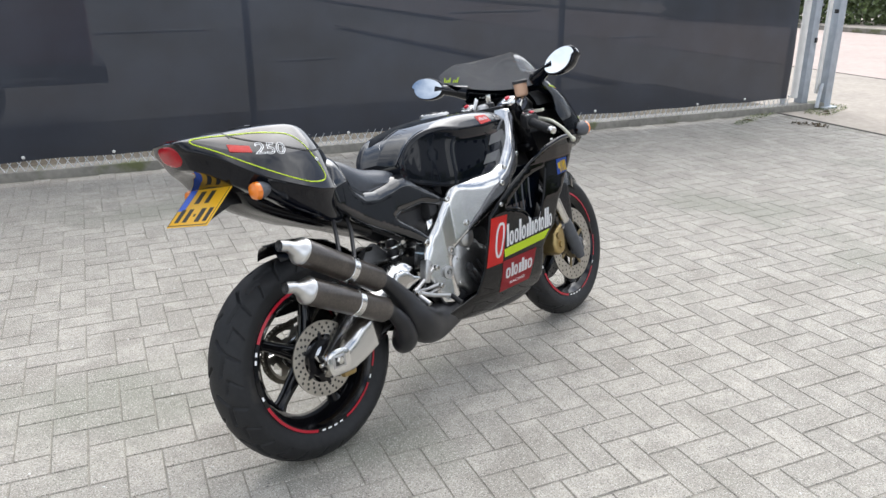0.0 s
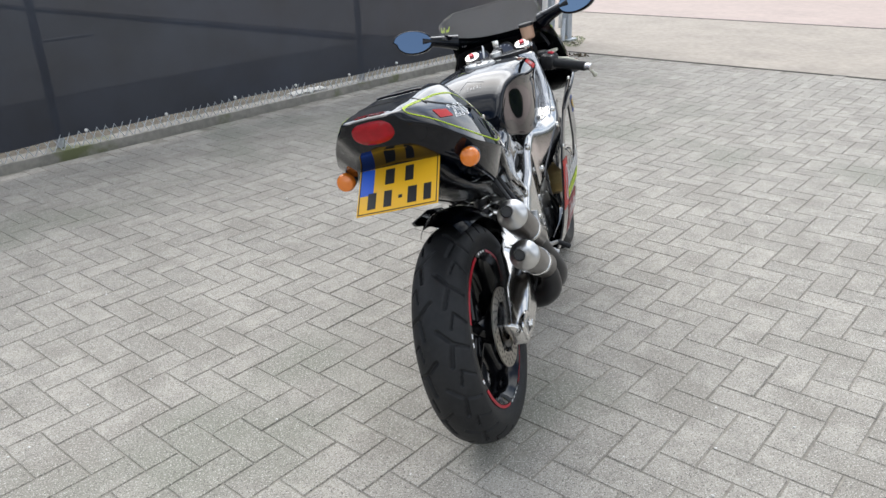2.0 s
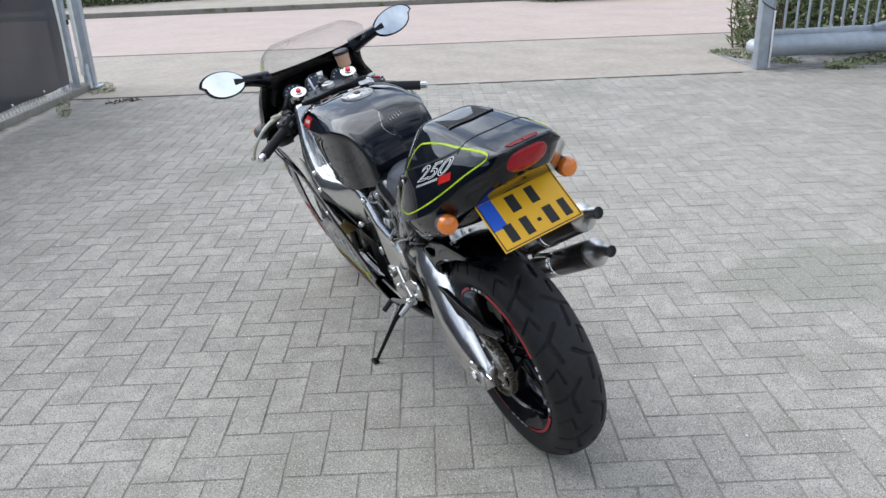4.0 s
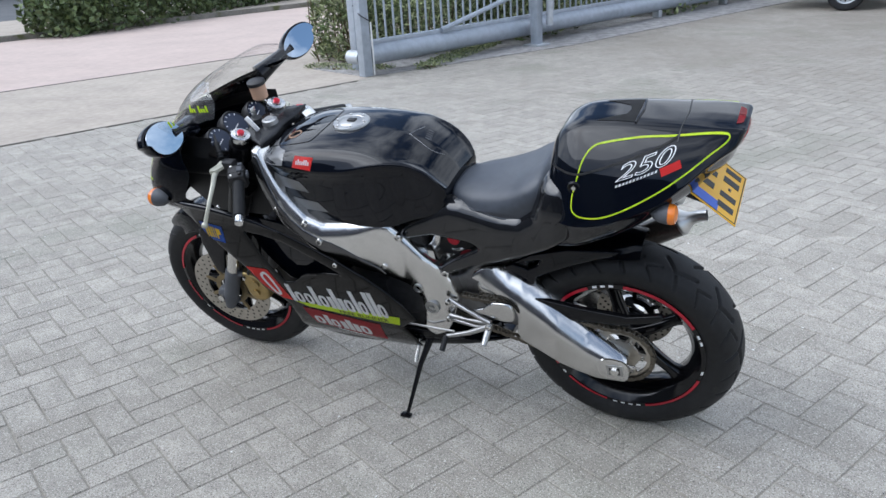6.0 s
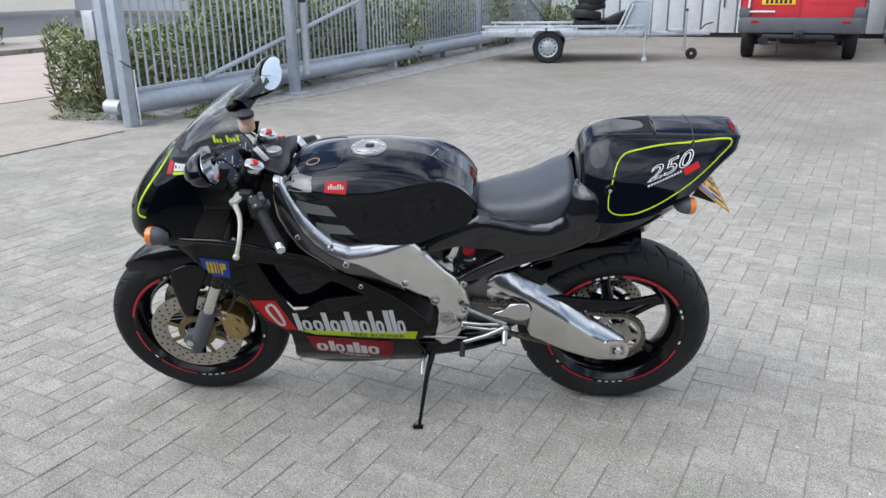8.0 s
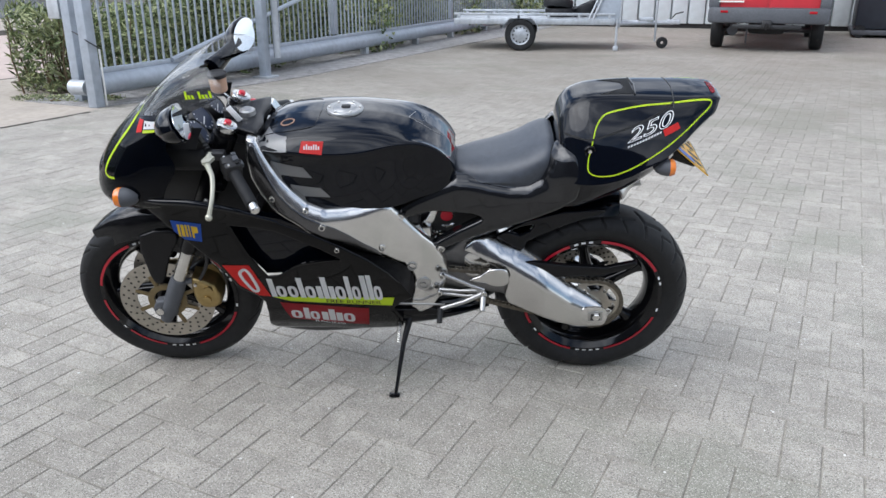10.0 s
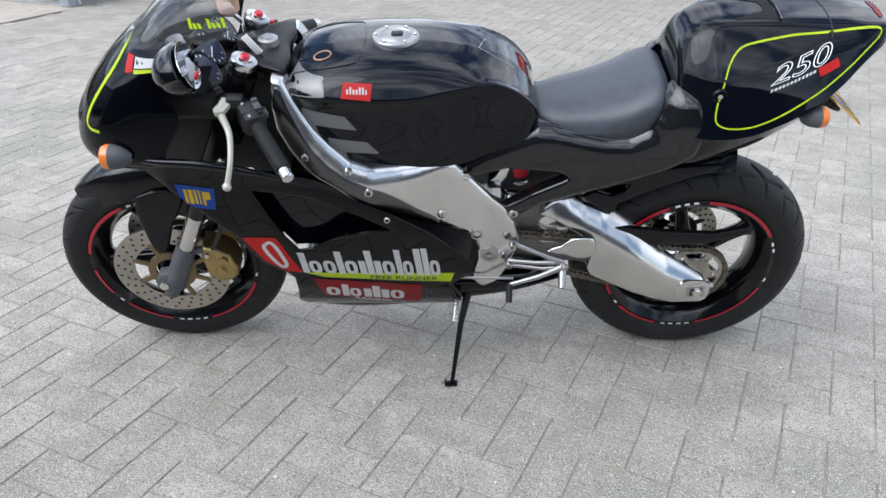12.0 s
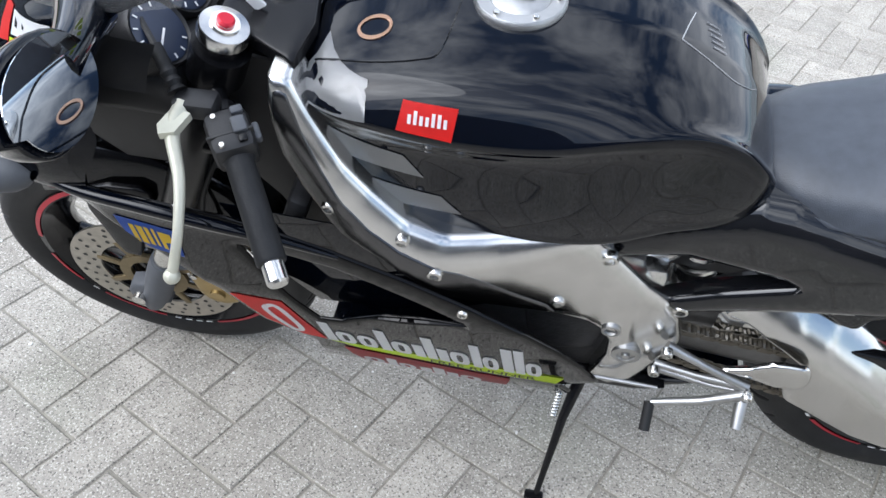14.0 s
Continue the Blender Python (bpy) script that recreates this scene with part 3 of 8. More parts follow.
M_POLISH = material("polished_aluminium", (0.62, 0.615, 0.60), 0.17, 1.0, scale=12, vary=0.06, rough_vary=0.05)
M_CAST = material("cast_aluminium", (0.46, 0.46, 0.455), 0.38, 1.0, scale=60, vary=0.12, bump=0.0003, bump_scale=900)
M_STEEL = material("bright_steel", (0.66, 0.65, 0.62), 0.22, 1.0, scale=40, vary=0.1)
M_DISC = material("brake_disc_steel", (0.46, 0.43, 0.38), 0.34, 1.0, scale=50, vary=0.14)
M_GOLD = material("gold_anodised", (0.40, 0.295, 0.13), 0.36, 0.9, scale=40, vary=0.15)
M_DULLALU = material("dull_cast_alloy", (0.20, 0.20, 0.205), 0.42, 1.0, scale=60, vary=0.15, bump=0.0003, bump_scale=900)
# alloy darkened in colour to give the spar its dark reflection
M_SPARDARK = material("spar_dark_reflection", (0.13, 0.13, 0.135), 0.26, 1.0, scale=20, vary=0.2)
M_BRONZE = material("dull_bronze", (0.23, 0.18, 0.10), 0.42, 0.8, scale=40, vary=0.2)
M_RIM = material("black_rim_paint", (0.004, 0.004, 0.005), 0.10, scale=10, vary=0.2, spec=0.38)
M_ENGINE = material("dark_engine", (0.035, 0.035, 0.037), 0.5, 0.3, scale=50, vary=0.4, bump=0.0008, bump_scale=200)
M_PIPE = material("black_exhaust_paint", (0.018, 0.018, 0.02), 0.4, 0.2, scale=30, vary=0.3)
M_SEAT = material("black_vinyl", (0.046, 0.053, 0.066), 0.40, scale=60, vary=0.2, bump=0.0004, bump_scale=700)
M_YELLOW = material("fluo_yellow", (0.72, 0.90, 0.03), 0.35, scale=10, vary=0.04)
M_CHAIN = material("oily_steel", (0.14, 0.125, 0.10), 0.42, 0.8, scale=60, vary=0.35)
M_REDST = material("red_sticker", (0.80, 0.025, 0.02), 0.32, scale=10, vary=0.05)
M_DKRED = material("dark_red_sticker", (0.40, 0.012, 0.022), 0.3, scale=10, vary=0.06)
M_WHITEST = material("white_sticker", (0.90, 0.90, 0.90), 0.35, scale=10, vary=0.04)
M_BLUEST = material("blue_sticker", (0.02, 0.10, 0.50), 0.35, scale=10, vary=0.05)
M_ORANGEY = material("yellow_sticker", (0.85, 0.60, 0.03), 0.35, scale=10, vary=0.05)
M_GREYST = material("grey_stripe", (0.36, 0.36, 0.36), 0.25, 0.3, scale=10, vary=0.06, coat=0.5)
M_RIMRED = material("rim_tape_red", (0.42, 0.008, 0.025), 0.3, scale=30, vary=0.15)
M_CREAM = material("cream_plastic", (0.58, 0.36, 0.24), 0.5, scale=20, vary=0.08)
M_LEVER = material("lever_alloy", (0.56, 0.55, 0.45), 0.4, 0.3, scale=30, vary=0.1)
M_REDANO = material("red_anodised", (0.55, 0.015, 0.035), 0.3, 0.4, scale=30, vary=0.1)
M_DIAL = material("dial_face", (0.02, 0.03, 0.06), 0.4, scale=30, vary=0.2)
M_SCREEN = bpy.data.materials.new("smoked_screen")
M_SCREEN.use_nodes = True
sc = M_SCREEN.node_tree
sc.nodes.remove(sc.nodes["Principled BSDF"])
sc_tr, sc_gl, sc_fr, sc_mx = sc.nodes.new("ShaderNodeBsdfTransparent"), sc.nodes.new("ShaderNodeBsdfGlossy"), sc.nodes.new("ShaderNodeLayerWeight"), sc.nodes.new("ShaderNodeMixShader")
sc_pw, sc_ad = sc.nodes.new("ShaderNodeMath"), sc.nodes.new("ShaderNodeMath")
sc_pw.operation, sc_ad.operation = "POWER", "MULTIPLY_ADD"
sc_pw.inputs[1].default_value, sc_ad.inputs[1].default_value, sc_ad.inputs[2].default_value = 4.0, 0.85, 0.05
sc_tr.inputs["Color"].default_value = (0.97, 0.968, 0.962, 1)
sc_gl.inputs["Roughness"].default_value = 0.03
# pale haze mixed in for the milky sheen of reflected sky
sc_df, sc_hz = sc.nodes.new("ShaderNodeBsdfDiffuse"), sc.nodes.new("ShaderNodeMixShader")
sc_df.inputs["Color"].default_value = (0.75, 0.75, 0.74, 1)
sc_hz.inputs[0].default_value = 0.07
sc.links.new(sc_tr.outputs[0], sc_hz.inputs[1])
sc_tl, sc_mt = sc.nodes.new("ShaderNodeBsdfTranslucent"), sc.nodes.new("ShaderNodeMixShader")
sc_tl.inputs["Color"].default_value = (0.85, 0.85, 0.84, 1)
sc_mt.inputs[0].default_value = 0.6
sc.links.new(sc_df.outputs[0], sc_mt.inputs[1])
sc.links.new(sc_tl.outputs[0], sc_mt.inputs[2])
sc.links.new(sc_mt.outputs[0], sc_hz.inputs[2])
sc.links.new(sc_fr.outputs["Facing"], sc_pw.inputs[0])
sc.links.new(sc_pw.outputs[0], sc_ad.inputs[0])
sc.links.new(sc_ad.outputs[0], sc_mx.inputs[0])
sc.links.new(sc_hz.outputs[0], sc_mx.inputs[1])
sc.links.new(sc_gl.outputs[0], sc_mx.inputs[2])
sc.links.new(sc_mx.outputs[0], sc.nodes["Material Output"].inputs["Surface"])
M_CANCAP = material("satin_alloy_cap", (0.62, 0.62, 0.61), 0.34, 1.0, scale=40, vary=0.1)
M_CLEAR = glass("clear_lens", (0.93, 0.95, 0.96))
M_MIRROR = material("mirror_glass", (0.62, 0.66, 0.70), 0.015, 1.0, scale=5, vary=0.0)


def weave(name):
    """Carbon cloth: fine checks under clear lacquer."""
    m = material(name, (0.02, 0.02, 0.022), 0.12, 0.0, scale=20, vary=0.2, coat=1.0, spec=0.3)
    n, l = m.node_tree.nodes, m.node_tree.links
    tc, ch = n.new("ShaderNodeTexCoord"), n.new("ShaderNodeTexChecker")
    ch.inputs["Scale"].default_value = 420
    ch.inputs["Color1"].default_value, ch.inputs["Color2"].default_value = (0.005, 0.005, 0.006, 1), (0.017, 0.017, 0.019, 1)
    mp = n.new("ShaderNodeMapping")
    mp.inputs["Rotation"].default_value = (0.0, radians(45), 0.0)
    mp.inputs["Location"].default_value = (0.0003, 0.5, 0.0003)
    mp.inputs["Scale"].default_value = (1, 0.0005, 1)
    l.new(tc.outputs["Object"], mp.inputs["Vector"])
    l.new(mp.outputs["Vector"], ch.inputs["Vector"])
    l.new(ch.outputs["Color"], n["Principled BSDF"].inputs["Base Color"])
    return m


M_CARBON = weave("carbon_cloth")
M_CARBONEX = material("brown_carbon_can", (0.060, 0.050, 0.042), 0.32, 0.3, scale=160, vary=0.4, coat=0.35)

LEAN, HEAD = -14.43, 0.99
bike = thing("motorcycle", "black sport motorcycle leaning on its side stand, red and yellow stickers", "motorcycle",
             pose(-0.021, -0.142, 0.0, 0, 0, HEAD) @ pose(0, 0, 0, LEAN, 0, 0) @ Matrix.Scale(1.0126, 4))


def dense(poly, step):
    out = []
    for i, p in enumerate(poly):
        a, b = Vector(p), Vector(poly[(i + 1) % len(poly)])
        k = max(1, round((b - a).length / step))
        out += [a.lerp(b, j / k) for j in range(k)]
    return out


def inside(p, poly):
    c, j = False, len(poly) - 1
    for i in range(len(poly)):
        a, b = poly[i], poly[j]
        if (a[1] > p[1]) != (b[1] > p[1]) and p[0] < (b[0] - a[0]) * (p[1] - a[1]) / (b[1] - a[1]) + a[0]:
            c = not c
        j = i
    return c


def edge_dist(p, loops):
    best = 9.0
    for poly in loops:
        for i in range(len(poly)):
            a, b = poly[i - 1], poly[i]
            dx, dy = b[0] - a[0], b[1] - a[1]
            q = dx * dx + dy * dy
            t = 0 if q == 0 else min(1, max(0, ((p[0] - a[0]) * dx + (p[1] - a[1]) * dy) / q))
            best = min(best, math.hypot(p[0] - a[0] - t * dx, p[1] - a[1] - t * dy))
    return best


def sheet(poly, step, holes=(), round_corners=0, rings=()):
    """Triangles that fill a polygon of (x, z)."""
    if round_corners:
        poly = smooth_loop(poly, round_corners)
    fine = step * 0.6 if rings else step
    loops = [dense(poly, fine)] + [dense(h, fine) for h in holes]
    pts, edges, k = [], [], 0
    for lp in loops:
        n = len(lp)
        pts += lp
        edges += [(k + i, k + (i + 1) % n) for i in range(n)]
        k += n
    xs, zs = [p[0] for p in loops[0]], [p[1] for p in loops[0]]
    raw = [[(p[0], p[1]) for p in poly]] + [[(p[0], p[1]) for p in h] for h in holes]

    def within(q):
        return inside(q, raw[0]) and not any(inside(q, h) for h in raw[1:])
    for q in rings:
        for lp in loops:
            n = len(lp)
            for i in range(n):
                t = (lp[(i + 1) % n] - lp[i - 1]).normalized()
                for nrm in (Vector((-t.y, t.x)), Vector((t.y, -t.x))):
                    c = lp[i] + nrm * q
                    if within(c) and edge_dist(c, raw) > q * 0.97:
                        pts.append(c)
    clear = (max(rings) if rings else 0) + step * 0.45
    i = 0
    z = min(zs) + step * 0.5
    while z < max(zs):
        x = min(xs) + step * (0.5 if i % 2 else 1.0)
        while x < max(xs):
            if within((x, z)) and edge_dist((x, z), raw) > clear:
                pts.append(Vector((x, z)))
            x += step
        z += step * 0.87
        i += 1
    res = delaunay_2d_cdt(pts, edges, [], 1, 1e-6)
    tris = [t for t in res[2] if not any(inside((sum(res[0][i][0] for i in t) / len(t), sum(res[0][i][1] for i in t) / len(t)), h) for h in raw[1:])]
    return res[0], tris, raw


def smooth_loop(poly, n):
    """A closed smooth line through the points."""
    out, m = [], len(poly)
    for i in range(m):
        p0, p1, p2, p3 = (Vector((*poly[(i + k) % m], 0)) for k in (-1, 0, 1, 2))
        for k in range(n):
            t = k / n
            q = 0.5 * ((2 * p1) + (p2 - p0) * t + (2 * p0 - 5 * p1 + 4 * p2 - p3) * t * t + (3 * p1 - p0 - 3 * p2 + p3) * t ** 3)
            out.append((q.x, q.y))
    return out


def panel(poly, yfun, thick, r=0.008, step=0.014, side=1, holes=(), bm=None, soft=0):
    """A plate of the outline poly (x, z): outer face at y = yfun(x, z), edges rounded by r."""
    bm = bm or bmesh.new()
    pts, tris, raw = sheet(poly, step, holes, soft, (r * 0.12, r * 0.42, r) if r >= 0.004 else ())
    outer, inner = [], []
    for p in pts:
        d = edge_dist(p, raw)
        drop = r * (1 - math.sqrt(max(0, 1 - (1 - min(1, d / r)) ** 2))) if r else 0
        y = (yfun(p[0], p[1]) if callable(yfun) else yfun)
        outer.append(bm.verts.new((p[0], side * (y - drop), p[1])))
        inner.append(bm.verts.new((p[0], side * (y - max(thick, r + 0.0005)), p[1])))
    rim = {}
    for t in tris:
        try:
            bm.faces.new([outer[i] for i in t])
            bm.faces.new([inner[i] for i in reversed(t)])
        except ValueError:
            continue
        for a, b in ((t[0], t[1]), (t[1], t[2]), (t[2], t[0])):
            if (b, a) in rim:
                del rim[(b, a)]
            else:
                rim[(a, b)] = 1
    for a, b in rim:
        bm.faces.new((outer[b], outer[a], inner[a], inner[b]))
    return bm


def decal(poly, host, mat, name, parent, side=1, lift=0.0012, step=0.012, label="", soft=0, holes=(), axis="Y"):
    """A thin printed film of outline poly laid on the host's surface, seen from its side (axis Y) or from above (axis Z)."""
    pts, tris, raw = sheet(poly, step, holes, soft)
    bm, vs = bmesh.new(), []
    for p in pts:
        if axis == "Y":
            hit = host.ray_cast(Vector((p[0], side * 0.9, p[1])), Vector((0, -side, 0)))
            v = hit[0] + hit[1] * lift * (1 if hit[1].y * side > 0 else -1) if hit[0] else host.find_nearest(Vector((p[0], side * 0.22, p[1])))[0] + Vector((0, side * lift, 0))
        else:
            hit = host.ray_cast(Vector((p[0], p[1], 1.6)), Vector((0, 0, -1)))
            v = hit[0] + hit[1] * lift * (1 if hit[1].z > 0 else -1) if hit[0] else Vector((p[0], p[1], 0.9))
        vs.append(bm.verts.new(v))
    for t in tris:
        try:
            bm.faces.new([vs[i] for i in t])
        except ValueError:
            pass
    bmesh.ops.solidify(bm, geom=bm.faces[:], thickness=0.0004)
    return part(name, bm, mat, parent, label)


def stripe(points, width, host, mat, name, parent, side=1, label="", lift=0.0012):
    """A painted line along (x, z) points on the host's side."""
    ln = catmull([(p[0], p[1], 0) for p in points], 6)
    bm, rows = bmesh.new(), []
    for i, p in enumerate(ln):
        d = (ln[min(i + 1, len(ln) - 1)] - ln[max(i - 1, 0)]).normalized()
        n = Vector((-d.y, d.x, 0)) * width / 2
        row = []
        for q in (p + n, p - n):
            hit = host.ray_cast(Vector((q.x, side * 0.9, q.y)), Vector((0, -side, 0)))
            if hit[0]:
                row.append(bm.verts.new(hit[0] + hit[1] * lift * (1 if hit[1].y * side > 0 else -1)))
        if len(row) == 2:
            rows.append(row)
    for a, b in zip(rows, rows[1:]):
        bm.faces.new((a[0], a[1], b[1], b[0]))
    bmesh.ops.solidify(bm, geom=bm.faces[:], thickness=0.0004)
    return part(name, bm, mat, parent, label)


def tree_of(ob):
    me = ob.data
    return BVHTree.FromPolygons([v.co.copy() for v in me.vertices], [tuple(p.vertices) for p in me.polygons])


def loft(sections, per=5, around=6, cap=True, close=True):
    """A skin over half sections [(y, z) from the middle of the top to the bottom] at stations x, mirrored."""
    xs = [s[0] for s in sections]
    rows = []
    lines = [catmull([(p[0], 0, p[1]) for p in s[1]], around) for s in sections]
    m = len(lines[0])
    tracks = [catmull([(xs[i], lines[i][j].x, lines[i][j].z) for i in range(len(xs))], per) for j in range(m)]
    bm = bmesh.new()
    for i in range(len(tracks[0])):
        half = [tracks[j][i] for j in range(m)]
        ring = [bm.verts.new((p.x, max(p.y, 0.0), p.z)) for p in half]
        other = [bm.verts.new((p.x, -max(p.y, 0.0), p.z)) for p in half[::-1]]
        rows.append(ring + other)
    n = len(rows[0])
    for a, b in zip(rows, rows[1:]):
        for k in range(n if close else n - 1):
            bm.faces.new((a[k], a[(k + 1) % n], b[(k + 1) % n], b[k]))
    if cap:
        bm.faces.new(rows[0][::-1])
        bm.faces.new(rows[-1])
    bmesh.ops.remove_doubles(bm, verts=bm.verts, dist=0.0004)
    return bm


def bolt(pos, r, parent, side=1, mat=None, depth=0.008):
    bm = bmesh.new()
    revolve(bm, [(0.0, 0.0), (r * 0.45, 0.0), (r * 0.5, depth * 0.3), (r * 0.55, depth), (r * 0.85, depth * 0.9), (r, depth * 0.4), (r, -0.004)], 14)
    bmesh.ops.transform(bm, matrix=Matrix.Translation(pos) @ Matrix.Diagonal((1, side, 1, 1)), verts=bm.verts)
    return part("bolt", bm, mat or M_STEEL, parent)


# steering: everything on the fork turns a little to the left
RAKE = radians(24.3)
HEAD_P = Vector((1.02, 0, 0.924))
STEER = Matrix.Translation(HEAD_P) @ Matrix.Rotation(radians(2.5), 4, Vector((-math.sin(RAKE), 0, math.cos(RAKE)))) @ Matrix.Translation(-HEAD_P)
REAR, FRONT = Vector((0.004, 0.003, 0.308)), Vector((1.366, -0.001, 0.294))


# ---------- wheels ----------
def tyre_mesh(centre, R, half, rim_r, grooves):
    """A tyre skin with its tread cut into it."""
    nw, nc = 110, 900
    crown = []
    for j in range(nw + 1):
        s = -1 + 2 * j / nw
        a = s * radians(150)
        if abs(s) <= 0.62:
            b = s / 0.62 * radians(78)
            y, r = half * math.sin(b) / math.sin(radians(78)) * 0.985, R - 0.60 * half * (1 - math.cos(b)) / (1 - math.cos(radians(78)))
        else:
            t = (abs(s) - 0.62) / 0.38
            r0 = R - 0.60 * half
            r = r0 + (rim_r - r0) * t
            y = math.copysign(half * (0.985 + 0.03 * math.sin(t * 2.2) - 0.22 * t * t), s)
        crown.append((y, r, s))
    ys, rs, ss = (np.array(c) for c in zip(*crown))
    ang = np.linspace(0, 2 * np.pi, nc, endpoint=False)
    arc = R * ang
    S, A = np.meshgrid(ss / 0.62, arc)
    depth = np.zeros_like(S)
    for pitch, pieces in grooves:
        n = round(2 * np.pi * R / pitch)
        pitch = 2 * np.pi * R / n
        for (s0, a0), (s1, a1), w in pieces:
            for sgn, off in ((1, 0.0), (-1, 0.5)):
                da = np.mod(A - off * pitch - a0 * pitch + pitch * 0.5, pitch) - pitch * 0.5
                ds = (sgn * S - s0) * half * 1.25
                ex, ey = (s1 - s0) * half * 1.25, (a1 - a0) * pitch
                best = np.full_like(S, 9.0)
                for wrap in (-pitch, 0.0, pitch):
                    t = np.clip((ds * ex + (da + wrap) * ey) / (ex * ex + ey * ey), 0, 1)
                    best = np.minimum(best, np.hypot(ds - t * ex, da + wrap - t * ey))
                depth = np.maximum(depth, np.clip((w - best) / (w * 0.4), 0, 1) * 0.0075)
    depth[:, np.abs(ss) > 0.62] = 0
    rad = rs[None, :] - depth
    x = centre[0] + rad * np.cos(ang)[:, None]
    z = centre[2] + rad * np.sin(ang)[:, None]
    y = centre[1] + np.broadcast_to(ys, x.shape)
    verts = np.stack([x, y, z], -1).reshape(-1, 3)
    i, j = np.meshgrid(np.arange(nc), np.arange(nw), indexing="ij")
    w1 = nw + 1
    f = np.stack([i * w1 + j, i * w1 + j + 1, ((i + 1) % nc) * w1 + j + 1, ((i + 1) % nc) * w1 + j], -1).reshape(-1, 4)
    me = bpy.data.meshes.new("tyre")
    me.from_pydata(verts.tolist(), [], f.tolist())
    me.materials.append(M_RUBBER)
    me.polygons.foreach_set("use_smooth", [True] * len(me.polygons))
    return me


TREAD = [(0.150, [((0.06, 0.00), (0.40, 0.22), 0.0054), ((0.40, 0.22), (0.30, 0.62), 0.0054), ((0.40, 0.22), (0.86, 0.34), 0.0054),
                  ((0.50, 0.70), (0.92, 0.88), 0.0032), ((0.50, 0.70), (0.42, 0.98), 0.0032)])]
TREAD_F = [(0.130, [((0.10, 0.0), (0.62, 0.55), 0.0036), ((0.45, 0.62), (0.92, 0.90), 0.0032), ((0.30, 0.75), (0.12, 1.0), 0.003)])]


def wheel(name, c, R, half, rim_r, rim_half, grooves, label, xf=None, turn=5):
    rim = bmesh.new()
    rr = rim_r
    prof = [(rr + 0.004, rim_half), (rr + 0.004, rim_half - 0.006), (rr - 0.012, rim_half - 0.014), (rr - 0.022, rim_half - 0.03), (rr - 0.03, 0.0),
            (rr - 0.022, -rim_half + 0.03), (rr - 0.012, -rim_half + 0.014), (rr + 0.004, -rim_half + 0.006), (rr + 0.004, -rim_half),
            (rr - 0.008, -rim_half - 0.002), (rr - 0.020, -rim_half + 0.010), (rr - 0.038, -rim_half + 0.03), (rr - 0.043, 0.0),
            (rr - 0.038, rim_half - 0.03), (rr - 0.020, rim_half - 0.010), (rr - 0.008, rim_half + 0.002)]
    revolve(rim, prof, 96, c, closed=True)
    w = part(name, rim, M_RIM, bike, label, xf=xf)
    for k in range(5):
        a = radians(turn + 72 * k)
        sp = bmesh.new()
        d, t = Vector((math.cos(a), 0, math.sin(a))), Vector((-math.sin(a), 0, math.cos(a)))
        for off in (-1,):
            rows = []
            for q, wd, th in ((0.030, 0.030, 0.030), (0.06, 0.022, 0.026), (0.12, 0.017, 0.021), (rr - 0.06, 0.017, 0.020), (rr - 0.035, 0.026, 0.026)):
                o = Vector(c) + d * q
                rows.append([sp.verts.new(o + t * (wd * math.cos(b)) + Vector((0, th * math.sin(b), 0))) for b in [2 * math.pi * i / 14 for i in range(14)]])
            for r0, r1 in zip(rows, rows[1:]):
                for i in range(14):
                    sp.faces.new((r0[i], r0[(i + 1) % 14], r1[(i + 1) % 14], r1[i]))
        part("spoke", sp, M_RIM, w, xf=xf)
    hub = revolve(bmesh.new(), [(0.012, 0.065), (0.042, 0.062), (0.045, 0.045), (0.036, 0.025), (0.036, -0.025), (0.045, -0.045), (0.042, -0.062), (0.012, -0.065)], 32, c)
    part("hub", hub, M_RIM, w, xf=xf)
    me = tyre_mesh(c, R, half, rim_r + 0.003, grooves)
    if xf is not None:
        me.transform(xf)
    ty = new("tyre", me)
    ty.parent = w
    tagged(ty, "black road tyre with angular tread grooves")
    for side in (1, -1):
        for k, (a0, a1) in enumerate(((12, 66), (92, 150), (200, 254), (284, 318), (332, 356))):
            st = revolve(bmesh.new(), [(rr - 0.0050, side * (rim_half + 0.0032)), (rr + 0.0030, side * (rim_half + 0.0014))], 24, c, arc=(radians(a0), radians(a1)))
            bmesh.ops.solidify(st, geom=st.faces[:], thickness=0.0006)
            part("rim_tape", st, M_RIMRED, w, "red rim tape", xf=xf)
        for a0 in (70, 76, 82, 156, 162, 190, 258, 264, 270, 276, 322):
            st = revolve(bmesh.new(), [(rr - 0.0035, side * (rim_half + 0.0030)), (rr + 0.0020, side * (rim_half + 0.0016))], 4, c, arc=(radians(a0), radians(a0 + 3.2)))
            bmesh.ops.solidify(st, geom=st.faces[:], thickness=0.0006)
            part("rim_mark", st, M_WHITEST, w, xf=xf)
    return w


